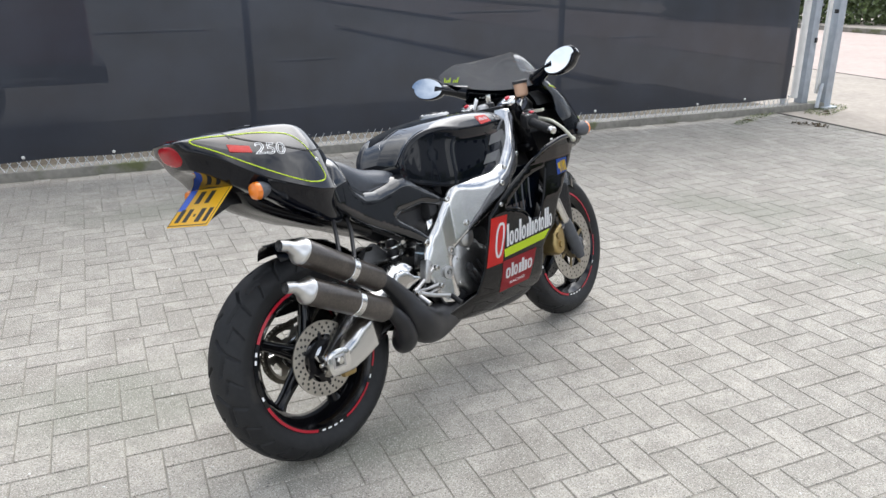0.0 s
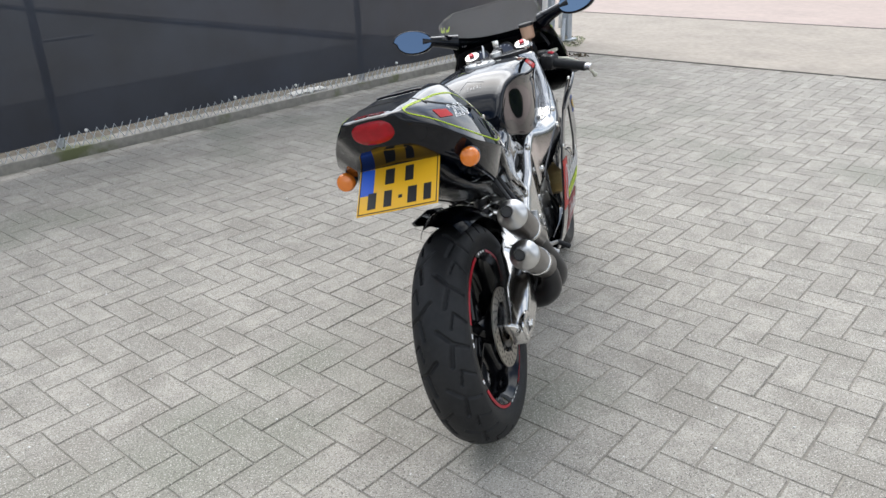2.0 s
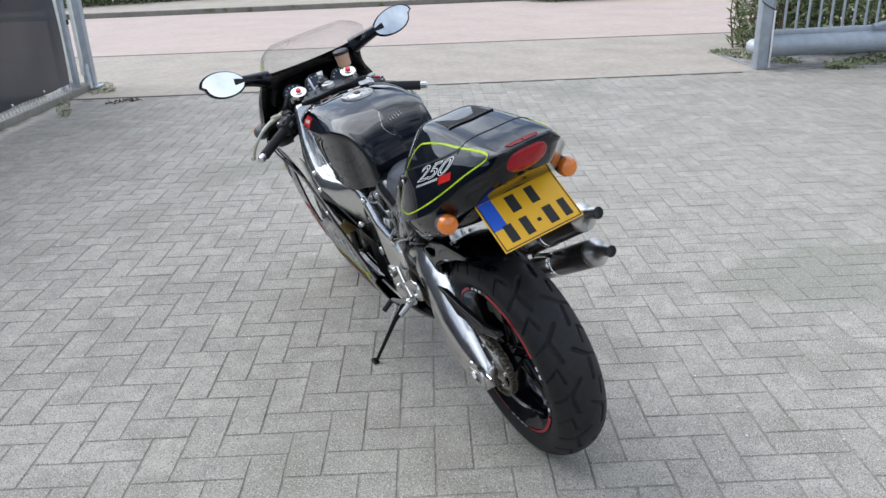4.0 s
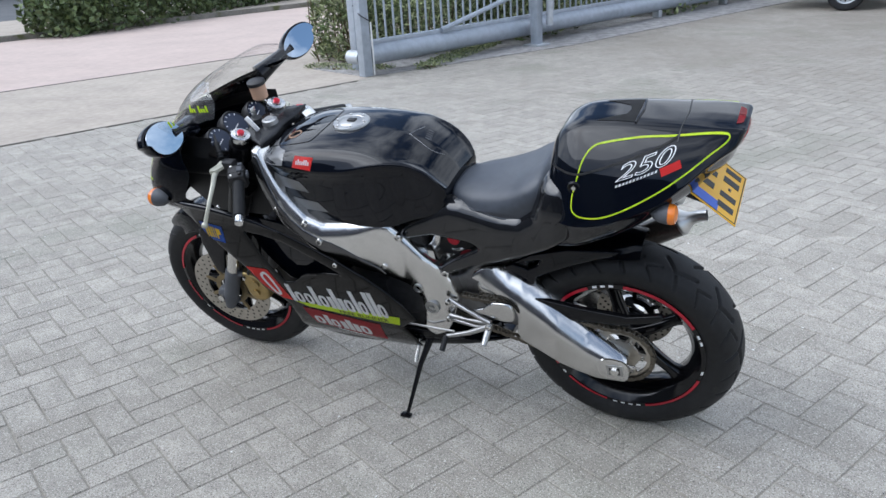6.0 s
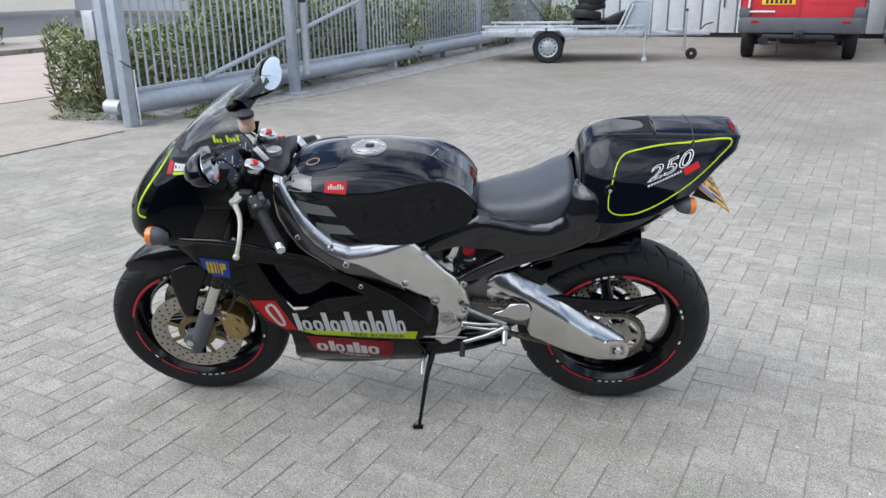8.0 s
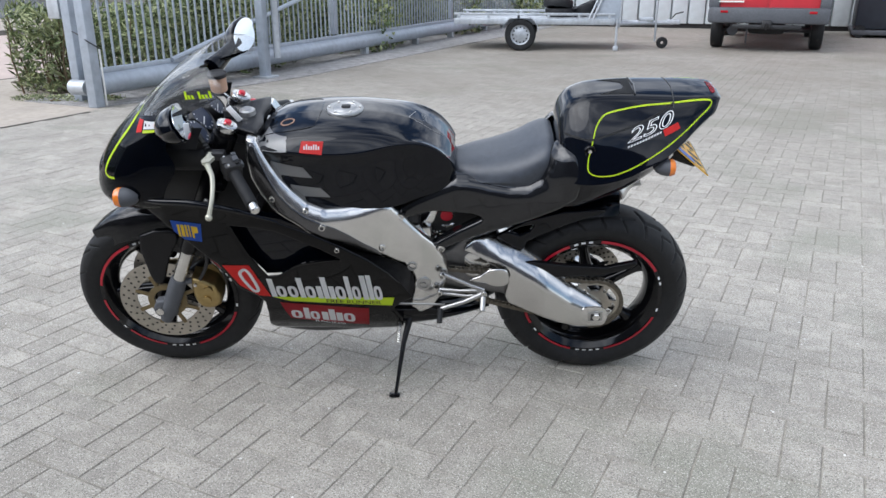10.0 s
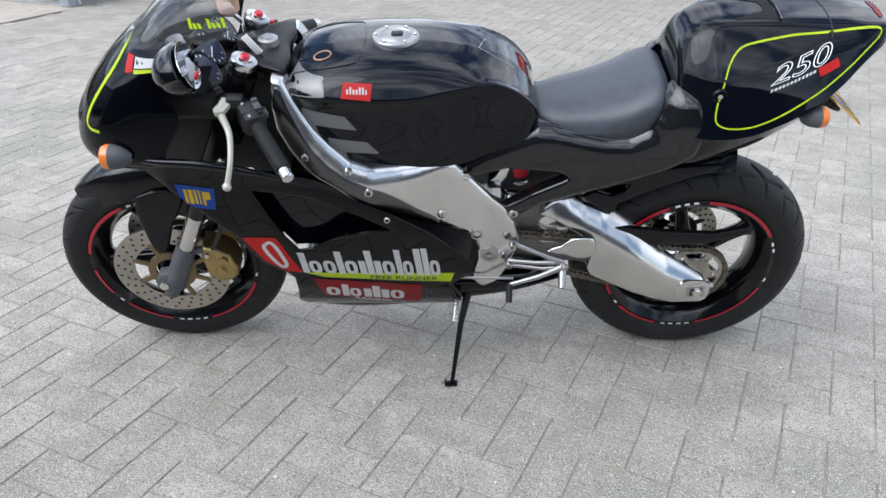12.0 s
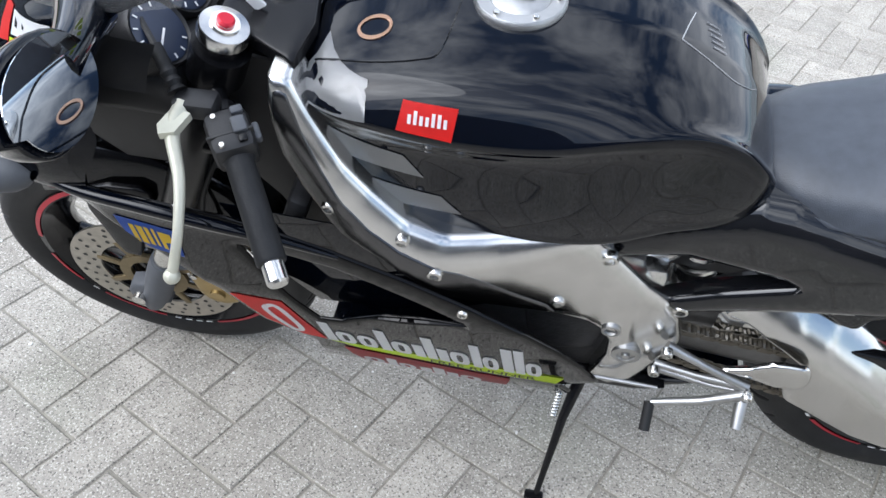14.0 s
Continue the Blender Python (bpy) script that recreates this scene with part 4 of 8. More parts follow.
def disc(c, y, r0, r1, parent, spider_mat, arms, xf=None, r_in=0.035):
    bm = bmesh.new()
    revolve(bm, [(r0, y + 0.0022), (r1, y + 0.0022), (r1, y - 0.0022), (r0, y - 0.0022)], 80, (c[0], 0, c[2]), closed=True)
    d = part("brake_disc", bm, M_DISC, parent, "drilled steel brake disc", xf=xf)
    # black dots on both faces stand in for the dark of drilled holes
    holes = bmesh.new()
    for k in range(24):
        for i, q in enumerate((0.22, 0.5, 0.78)):
            a = 2 * math.pi * (k + 0.33 * i) / 24
            r = r0 + (r1 - r0) * q
            for s in (1, -1):
                h = bmesh.new()
                bmesh.ops.create_circle(h, cap_ends=True, segments=8, radius=0.0042,
                                        matrix=Matrix.Translation((c[0] + r * math.cos(a), y + s * 0.0027, c[2] + r * math.sin(a))) @ Matrix.Rotation(radians(90), 4, "X"))
                join(holes, h)
    tagged(part("hole_dot", holes, M_INK, d, xf=xf), kind="stuff")
    for k in range(arms):
        a = 2 * math.pi * (k + 0.5) / arms
        b = box(bmesh.new(), ((r_in + r0 + 0.006) / 2, 0, 0), (r0 + 0.008 - r_in, 0.006, 0.014), 0.002)
        part("carrier", b, spider_mat, d, xf=(xf or Matrix()) @ Matrix.Translation((c[0], y, c[2])) @ Matrix.Rotation(a, 4, "Y"))
    ring = revolve(bmesh.new(), [(r_in + 0.012, y + 0.004), (r_in + 0.012, y - 0.004), (r_in - 0.008, y - 0.004), (r_in - 0.008, y + 0.004)], 32, (c[0], 0, c[2]), closed=True)
    part("carrier_ring", ring, spider_mat, d, xf=xf)
    return d


rear_wheel = wheel("rear_wheel", REAR, 0.3070, 0.075, 0.2155, 0.062, TREAD, "black five-spoke rear wheel with red rim tape")
front_wheel = wheel("front_wheel", FRONT, 0.2935, 0.056, 0.2155, 0.047, TREAD_F, "black five-spoke front wheel with red rim tape", STEER, -4)
disc(REAR, -0.085, 0.070, 0.110, rear_wheel, M_BLACKM, 6, r_in=0.045)
for s in (1, -1):
    disc(FRONT, 0.070 * s, 0.096, 0.149, front_wheel, M_BRONZE, 8, STEER, r_in=0.050)

# sprocket and chain
prof = []
for k in range(42 * 4):
    a = 2 * math.pi * k / (42 * 4)
    r = 0.086 + (0.005 if k % 4 in (1, 2) else -0.002)
    prof.append((REAR.x + r * math.cos(a), REAR.z + r * math.sin(a)))
holes = []
for j in range(6):
    arc = [2 * math.pi * (j + 0.12 + 0.76 * i / 6) / 6 for i in range(7)]
    holes.append([(REAR.x + 0.072 * math.cos(a), REAR.z + 0.072 * math.sin(a)) for a in arc] + [(REAR.x + 0.050 * math.cos(a), REAR.z + 0.050 * math.sin(a)) for a in arc[1:-1][::-1]])
sprocket = part("sprocket", panel(prof, 0.092, 0.006, 0.0, 0.02, holes=holes), M_DISC, rear_wheel, "steel rear sprocket with wide openings")
for j in range(6):
    a = 2 * math.pi * j / 6
    bolt((REAR.x + 0.060 * math.cos(a), 0.092, REAR.z + 0.060 * math.sin(a)), 0.006, sprocket)
F_SPR = Vector((0.545, 0.088, 0.41))
loop = []
for k in range(40):
    a = radians(78 + 192 * k / 39)
    loop.append(Vector((REAR.x + 0.088 * math.cos(a), 0.089, REAR.z + 0.088 * math.sin(a))))
for k in range(16):
    a = radians(-90 + 172 * k / 15)
    loop.append(Vector((F_SPR.x + 0.036 * math.cos(a), 0.089, F_SPR.z + 0.036 * math.sin(a))))
total = [0.0]
for i in range(len(loop)):
    total.append(total[-1] + (loop[(i + 1) % len(loop)] - loop[i]).length)
bm = bmesh.new()
n_links = 104


def on_loop(s):
    s %= total[-1]
    for i in range(len(loop)):
        if s <= total[i + 1]:
            t = (s - total[i]) / max(1e-9, total[i + 1] - total[i])
            return loop[i].lerp(loop[(i + 1) % len(loop)], t)


for k in range(n_links):
    p0, p1 = on_loop(total[-1] * k / n_links), on_loop(total[-1] * (k + 1) / n_links)
    d = p1 - p0
    m = Matrix.Translation((p0 + p1) / 2) @ Matrix.Rotation(-math.atan2(d.z, d.x), 4, "Y")
    w = 0.0065 if k % 2 else 0.0085
    for s in (1, -1):
        box(bm, (0, s * w, 0), (d.length * 1.25, 0.0018, 0.0125), 0.0008, m, 1)
    tube(bm, [p0 + Vector((0, -0.010, 0)), p0 + Vector((0, 0.010, 0))], 0.0048, 7)
tagged(part("chain", bm, M_CHAIN, bike, "dark oily drive chain"), kind="stuff")

# ---------- swingarm ----------
ARM = [(-0.022, 0.262), (0.058, 0.258), (0.11, 0.272), (0.274, 0.334), (0.285, 0.36), (0.277, 0.415), (0.284, 0.440), (0.318, 0.464), (0.365, 0.490), (0.412, 0.510),
       (0.405, 0.526), (0.385, 0.542), (0.350, 0.552), (0.31, 0.549), (0.261, 0.529), (0.191, 0.482), (0.084, 0.391), (-0.005, 0.335), (-0.022, 0.322)]
def arm_y(x, z):
    """The side stands upright below and rolls inwards towards the top."""
    top = float(np.interp(x, (-0.022, -0.005, 0.084, 0.191, 0.261, 0.31, 0.345, 0.405), (0.322, 0.335, 0.391, 0.482, 0.529, 0.549, 0.552, 0.53)))
    crease = top - float(np.interp(x, (-0.02, 0.08, 0.25, 0.40), (0.016, 0.038, 0.064, 0.050)))
    wide = top - crease + 0.022
    rolled = 0.85 * max(0.0, z - crease + 0.022) ** 1.8 / wide ** 0.8
    return 0.149 - 0.040 * min(1, max(0, (x - 0.16) / 0.22)) - rolled * min(1.0, max(0.0, (0.43 - x) / 0.13))
swingarm = part("swingarm", panel(ARM, arm_y, 0.045, 0.007, 0.008), M_POLISH, bike, "polished aluminium swingarm")
part("right_arm", panel([(x, z - 0.05 * min(1.0, max(0.0, (x - 0.12) / 0.14)) * (1 if z > 0.42 else 0)) for x, z in ARM], lambda x, z: arm_y(x, z + 0.05 * min(1.0, max(0.0, (x - 0.12) / 0.14))), 0.045, 0.007, 0.010, side=-1), M_POLISH, swingarm)
part("inner_arm", panel([(0.20, 0.305), (0.30, 0.33), (0.56, 0.36), (0.58, 0.40), (0.56, 0.45), (0.45, 0.50), (0.40, 0.55), (0.36, 0.54), (0.28, 0.44)], 0.074, 0.03, 0.01, 0.010), M_DULLALU, swingarm)
part("cross_member", box(bmesh.new(), (0.37, 0, 0.44), (0.09, 0.16, 0.10), 0.02), M_ALU, swingarm)
for s in (1, -1):
    part("axle_plate", panel([(-0.030, 0.285), (-0.018, 0.268), (0.020, 0.266), (0.048, 0.280), (0.052, 0.318), (0.030, 0.336), (-0.012, 0.336), (-0.030, 0.318)], 0.152, 0.008, 0.003, 0.010, side=s, soft=2), M_ALU, swingarm)
    part("axle_block", panel([(-0.018, 0.288), (0.026, 0.285), (0.028, 0.320), (-0.016, 0.324)], 0.155, 0.006, 0.002, 0.010, side=s), M_CAST, swingarm)
    # black plate, slightly proud, paints the shade inside the axle slot
    part("axle_slot", panel([(-0.010, 0.293), (0.019, 0.291), (0.020, 0.315), (-0.009, 0.318)], 0.1565, 0.004, 0.001, 0.010, side=s), M_INK, swingarm)
    nut = revolve(bmesh.new(), [(0.0, 0.166), (0.010, 0.166), (0.0125, 0.164), (0.0125, 0.149)], 6, (REAR.x, 0, REAR.z))
    part("axle_nut", nut, M_STEEL, swingarm, xf=Matrix.Diagonal((1, s, 1, 1)))
    part("adjuster", tube(bmesh.new(), [(-0.045, s * 0.130, 0.305), (-0.02, s * 0.130, 0.305)], 0.006, 8), M_STEEL, swingarm)
part("chain_guard", panel([(0.235, 0.478), (0.10, 0.462), (-0.02, 0.456), (-0.105, 0.478), (-0.115, 0.468), (-0.09, 0.450), (0.0, 0.425), (0.10, 0.420), (0.16, 0.412)], 0.108, 0.016, 0.005, 0.014), M_BLACKM, swingarm, "black plastic chain guard")

# rear caliper
cal = part("rear_caliper", box(bmesh.new(), (0.075, -0.088, 0.265), (0.05, 0.034, 0.075), 0.009, None), M_GOLD, bike, "gold rear brake caliper")

# ---------- frame ----------
SPAR_TOP = [(0.455, 0.44), (0.470, 0.495), (0.497, 0.548), (0.55, 0.606), (0.602, 0.663), (0.622, 0.688), (0.645, 0.697), (0.70, 0.692), (0.751, 0.693), (0.800, 0.698), (0.848, 0.717), (0.893, 0.760), (0.922, 0.795), (0.945, 0.830), (0.965, 0.864), (0.982, 0.897)]
SPAR_LOW = [(1.004, 0.897), (1.012, 0.84), (1.008, 0.782), (0.985, 0.738), (0.953, 0.699), (0.915, 0.674), (0.877, 0.653), (0.83, 0.614), (0.756, 0.565), (0.700, 0.538), (0.652, 0.515), (0.612, 0.492), (0.582, 0.470), (0.566, 0.440),
            (0.563, 0.395), (0.570, 0.36), (0.578, 0.325), (0.548, 0.300), (0.505, 0.310), (0.486, 0.345), (0.472, 0.385)]
SPAR = SPAR_TOP + SPAR_LOW


def spar_y(x, z):
    """The side face, rolled over towards the upper edge."""
    y = float(np.interp(x, (0.45, 0.48, 0.54, 0.60, 0.65, 0.70, 0.81, 0.86, 0.93, 1.01), (0.116, 0.119, 0.137, 0.137, 0.150, 0.166, 0.202, 0.203, 0.190, 0.150)))
    d = edge_dist((x, z), [SPAR_TOP + SPAR_TOP[::-1]])
    wide = float(np.interp(x, (0.50, 0.62, 0.74, 0.82, 1.0), (0.012, 0.016, 0.036, 0.038, 0.036)))
    return y - 0.60 * max(0.0, wide - d) ** 1.4 / wide ** 0.4


frame_left = part("main_frame", panel(SPAR, spar_y, 0.050, 0.009, 0.010), M_ALU, bike, "brushed aluminium twin-spar frame")
part("right_spar", panel(SPAR, spar_y, 0.050, 0.009, 0.010, side=-1), M_ALU, frame_left)
part("headstock", tube(bmesh.new(), [(1.055, 0, 0.72), (0.985, 0, 0.885)], 0.04, 20), M_ALU, frame_left)
part("cross_plate", box(bmesh.new(), (0.53, 0, 0.52), (0.05, 0.22, 0.16), 0.02), M_ALU, frame_left)
for s in (1, -1):
    for x, z, r in ((0.596, 0.648, 0.012), (0.479, 0.529, 0.012), (0.811, 0.654, 0.011), (0.853, 0.702, 0.009), (0.651, 0.553, 0.011), (0.944, 0.735, 0.010)):
        bolt((x, s * (spar_y(x, z) - 0.002), z), r, frame_left, s)
    ring = revolve(bmesh.new(), [(0.022, 0.130), (0.022, 0.140), (0.014, 0.141), (0.013, 0.137), (0.007, 0.137), (0.006, 0.143), (0.0, 0.143)], 24, (0.533, 0, 0.413))
    part("pivot_cap", ring, M_CAST, frame_left, xf=Matrix.Diagonal((1, s, 1, 1)))
    hole = revolve(bmesh.new(), [(0.010, 0.141), (0.014, 0.141), (0.014, 0.134), (0.010, 0.134), (0.0, 0.134)], 20, (0.566, 0, 0.478))
    part("boss", hole, M_CAST, frame_left, xf=Matrix.Diagonal((1, s, 1, 1)))

# outline of an added sheet that paints the dark reflection on the spar
DARK_FACE = [(0.984, 0.885), (0.998, 0.885), (1.004, 0.84), (1.000, 0.786), (0.979, 0.744), (0.949, 0.706), (0.912, 0.681), (0.874, 0.660), (0.828, 0.622), (0.756, 0.573), (0.700, 0.546), (0.650, 0.523),
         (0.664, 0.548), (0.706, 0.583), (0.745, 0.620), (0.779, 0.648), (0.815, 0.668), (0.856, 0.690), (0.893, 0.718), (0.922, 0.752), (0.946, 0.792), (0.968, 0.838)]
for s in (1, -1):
    part("spar_cover", panel(DARK_FACE, lambda x, z: spar_y(x, z) + 0.0022, 0.006, 0.004, 0.010, s), M_SPARDARK, frame_left, "thin sheet on the spar with a dark reflection put into its colour")

# carbon subframe panels
SUB_TOP = [(0.612, 0.672), (0.56, 0.708), (0.49, 0.742), (0.44, 0.766), (0.40, 0.767), (0.343, 0.757), (0.286, 0.750), (0.235, 0.757), (0.200, 0.780), (0.186, 0.815), (0.177, 0.846), (0.160, 0.868), (0.135, 0.874)]
SUB = [(0.612, 0.672), (0.56, 0.708), (0.49, 0.742), (0.44, 0.766), (0.40, 0.767), (0.343, 0.757), (0.286, 0.750), (0.235, 0.757), (0.200, 0.780), (0.186, 0.815), (0.177, 0.846), (0.160, 0.868), (0.135, 0.874), (0.105, 0.852), (0.085, 0.80),
       (0.10, 0.730), (0.151, 0.690), (0.215, 0.652), (0.329, 0.598), (0.40, 0.565), (0.470, 0.528), (0.497, 0.526), (0.50, 0.545), (0.44, 0.590), (0.36, 0.640), (0.385, 0.652), (0.50, 0.655), (0.585, 0.630), (0.61, 0.645)]

def sub_y(x, z):
    """Follows the tail at the rear, and rolls over towards the seat."""
    d = edge_dist((x, z), [SUB_TOP + SUB_TOP[::-1]])
    y = float(np.interp(x, (0.08, 0.13, 0.20, 0.35, 0.5, 0.61), (0.180, 0.175, 0.160, 0.136, 0.120, 0.120)))
    return y - 0.36 * max(0.0, z - 0.795) - 0.75 * max(0.0, 0.034 - d) ** 1.3 / 0.034 ** 0.3


subframe = part("subframe", panel(SUB, sub_y, 0.034, 0.014, 0.011), M_SUBFRAME, bike, "glossy black rear subframe")
part("right_rail", panel(SUB, sub_y, 0.034, 0.014, 0.011, side=-1), M_SUBFRAME, subframe)
for s in (1, -1):
    bolt((0.19, s * 0.148, 0.695), 0.007, subframe, s)

# ---------- tank ----------
TANK = []
for x, zt, w, zs, wr, zb in ((1.005, 0.868, 0.085, 0.845, 0.080, 0.80), (0.985, 0.886, 0.120, 0.852, 0.110, 0.750), (0.94, 0.902, 0.150, 0.858, 0.139, 0.705), (0.88, 0.914, 0.164, 0.860, 0.154, 0.692), (0.80, 0.921, 0.169, 0.857, 0.160, 0.688),
                             (0.70, 0.921, 0.166, 0.861, 0.157, 0.682), (0.61, 0.911, 0.152, 0.874, 0.146, 0.686), (0.54, 0.890, 0.132, 0.868, 0.129, 0.705), (0.49, 0.862, 0.122, 0.846, 0.121, 0.718), (0.457, 0.828, 0.115, 0.814, 0.115, 0.735), (0.440, 0.800, 0.104, 0.788, 0.104, 0.750)):
    TANK.append((x, [(0.0, zt), (0.45 * w, zt - 0.004), (0.80 * w, zt - 0.22 * (zt - zs) - 0.004), (w - 0.004, zs + 0.013), (w, zs + 0.002), (w * 0.6 + wr * 0.4, zs - 0.012), (wr, zs - 0.25 * (zs - zb)), (wr * 0.97, zb + 0.02), (wr * 0.86, zb), (0.0, zb)]))
tank = part("fuel_tank", loft(TANK, 6, 5), M_BLACK, bike, "glossy black fuel tank")
TANK_T = tree_of(tank)


def on_top(x, y):
    return TANK_T.ray_cast(Vector((x, y, 1.6)), Vector((0, 0, -1)))


h = on_top(0.752, -0.005)
cap_m = Matrix.Translation(h[0]) @ Vector((0, 0, 1)).rotation_difference(h[1]).to_matrix().to_4x4()
cap = part("filler_cap", revolve(bmesh.new(), [(0.0, 0.006), (0.030, 0.006), (0.034, 0.003), (0.036, 0.005), (0.050, 0.005), (0.053, 0.001), (0.053, -0.006)], 40, axis="Z"), M_CAST, tank, "round alloy fuel filler cap", xf=cap_m)
part("lock_flap", box(bmesh.new(), (-0.004, 0, 0.008), (0.026, 0.018, 0.006), 0.003), M_BLACKPL, cap, xf=cap_m)
for k in range(6):
    a = 2 * math.pi * k / 6
    part("screw", revolve(bmesh.new(), [(0, 0.0085), (0.003, 0.0085), (0.0042, 0.007), (0.0042, 0.0)], 10, (0.043 * math.cos(a), 0.043 * math.sin(a), 0), axis="Z"), M_STEEL, cap, xf=cap_m)
for s in (1, -1):
    decal([(0.970, 0.893), (0.895, 0.897), (0.893, 0.868), (0.975, 0.860)], TANK_T, M_GREYST, "grey_stripe", tank, s)
    decal([(0.952, 0.832), (0.854, 0.820), (0.831, 0.787), (0.926, 0.792)], TANK_T, M_GREYST, "grey_stripe", tank, s)
    decal([(0.902, 0.764), (0.811, 0.757), (0.786, 0.727), (0.863, 0.728)], TANK_T, M_GREYST, "grey_stripe", tank, s)
    red = decal([(0.853, 0.893), (0.793, 0.893), (0.797, 0.864), (0.858, 0.868)], TANK_T, M_REDST, "red_badge", tank, s, label="small red badge with white marks")
    for i in range(7):
        x = 0.846 - 0.0065 * i
        hgt = 0.008 if i not in (1, 4, 5) else 0.0115
        decal([(x, 0.875), (x - 0.0038, 0.875), (x - 0.0038, 0.875 + hgt), (x, 0.875 + hgt)], TANK_T, M_WHITEST, "badge_bar", red, s, 0.0022, 0.005)

ring_pts = [(0.905 + 0.020 * math.cos(2 * math.pi * k / 24), 0.055 + 0.020 * math.sin(2 * math.pi * k / 24)) for k in range(24)]
ring_in = [(0.905 + 0.0165 * math.cos(2 * math.pi * k / 24), 0.055 + 0.014 * math.sin(2 * math.pi * k / 24)) for k in range(24)]
decal(ring_pts, TANK_T, M_CREAM, "round_badge", tank, axis="Z", step=0.006, holes=[ring_in])
for pts in ([(0.965, 0.095), (0.90, 0.105), (0.845, 0.100), (0.825, 0.085), (0.818, 0.02), (0.818, -0.02), (0.825, -0.085), (0.845, -0.100), (0.90, -0.105), (0.965, -0.095)],):
    ln = catmull([(p[0], p[1], 0) for p in pts], 5)
    bm, rows = bmesh.new(), []
    for p in ln:
        hh = on_top(p.x, p.y)
        if hh[0]:
            rows.append(hh[0] + hh[1] * 0.0004)
    part("tank_seam", tube(bm, rows, 0.0016, 6), M_BLACK, tank)
for pts in ([(0.570, 0.004), (0.562, -0.028), (0.554, -0.056)], [(0.570, 0.004), (0.540, 0.016), (0.508, 0.026), (0.486, 0.020), (0.474, 0.008)]):
    ln, rows = catmull([(p[0], p[1], 0) for p in pts], 5), []
    for p in ln:
        hh = on_top(p.x, p.y)
        if hh[0]:
            rows.append(hh[0] + hh[1] * 0.0004)
    part("white_line", tube(bmesh.new(), rows, 0.0007, 6), M_GREYST, tank)
for k in range(5):
    y = -0.048 + 0.010 * k
    decal([(0.540 - 0.002 * k, y), (0.524 - 0.002 * k, y), (0.524 - 0.002 * k, y + 0.002), (0.540 - 0.002 * k, y + 0.002)], TANK_T, M_GREYST, "badge_bar", tank, axis="Z", step=0.006)

# ---------- seat, tail ----------
SEAT = []
for x, zt, w, zb in ((0.458, 0.772, 0.050, 0.758), (0.44, 0.782, 0.080, 0.757), (0.39, 0.793, 0.108, 0.754), (0.32, 0.806, 0.124, 0.745), (0.26, 0.826, 0.132, 0.742), (0.215, 0.850, 0.134, 0.752), (0.182, 0.864, 0.128, 0.775), (0.163, 0.860, 0.114, 0.80)):
    SEAT.append((x, [(0, zt), (w * 0.5, zt - 0.002), (w * 0.85, zt - 0.016), (w, zt - 0.045), (w * 0.98, zb + 0.006), (w * 0.9, zb), (0, zb)]))
part("seat", loft(SEAT, 6, 5), M_SEAT, bike, "black smooth vinyl rider seat")
TAIL = []
for x, zt, wt, zr, wr, zb, wb in ((0.157, 0.900, 0.055, 0.800, 0.125, 0.700, 0.118), (0.149, 0.935, 0.066, 0.790, 0.150, 0.690, 0.128), (0.127, 0.966, 0.074, 0.785, 0.168, 0.690, 0.135), (0.085, 0.985, 0.080, 0.790, 0.190, 0.705, 0.150), (0.03, 0.992, 0.082, 0.800, 0.199, 0.732, 0.158), (-0.037, 0.995, 0.083, 0.824, 0.197, 0.768, 0.160),
                                  (-0.113, 0.995, 0.081, 0.858, 0.180, 0.818, 0.146), (-0.160, 0.995, 0.077, 0.890, 0.158, 0.850, 0.124), (-0.198, 0.995, 0.072, 0.920, 0.134, 0.876, 0.102), (-0.231, 0.993, 0.065, 0.945, 0.106, 0.900, 0.082), (-0.247, 0.991, 0.059, 0.955, 0.088, 0.910, 0.068), (-0.255, 0.987, 0.048, 0.960, 0.066, 0.918, 0.056)):
    zm, wm = zt - 0.45 * (zt - zr), wt + 0.55 * (wr - wt)
    TAIL.append((x, [(0, zt), (wt * 0.7, zt - 0.002), (wt * 1.08, zt - 0.25 * (zt - zm)), (wm, zm), (wr - 0.003, zr + 0.008), (wr, zr), (wr - 0.006, zr - 0.008), (wb, zb), (wb * 0.8, zb - 0.006), (0, zb - 0.002)]))
tail_bm = loft(TAIL, 5, 5)


def rake_back(bm):
    """The rear face leans forwards towards its foot."""
    for v in bm.verts:
        k = min(1.0, max(0.0, (-0.18 - v.co.x) / 0.07))
        v.co.x += k * (0.40 * max(0.0, 0.985 - v.co.z) - 0.022)
    return bm


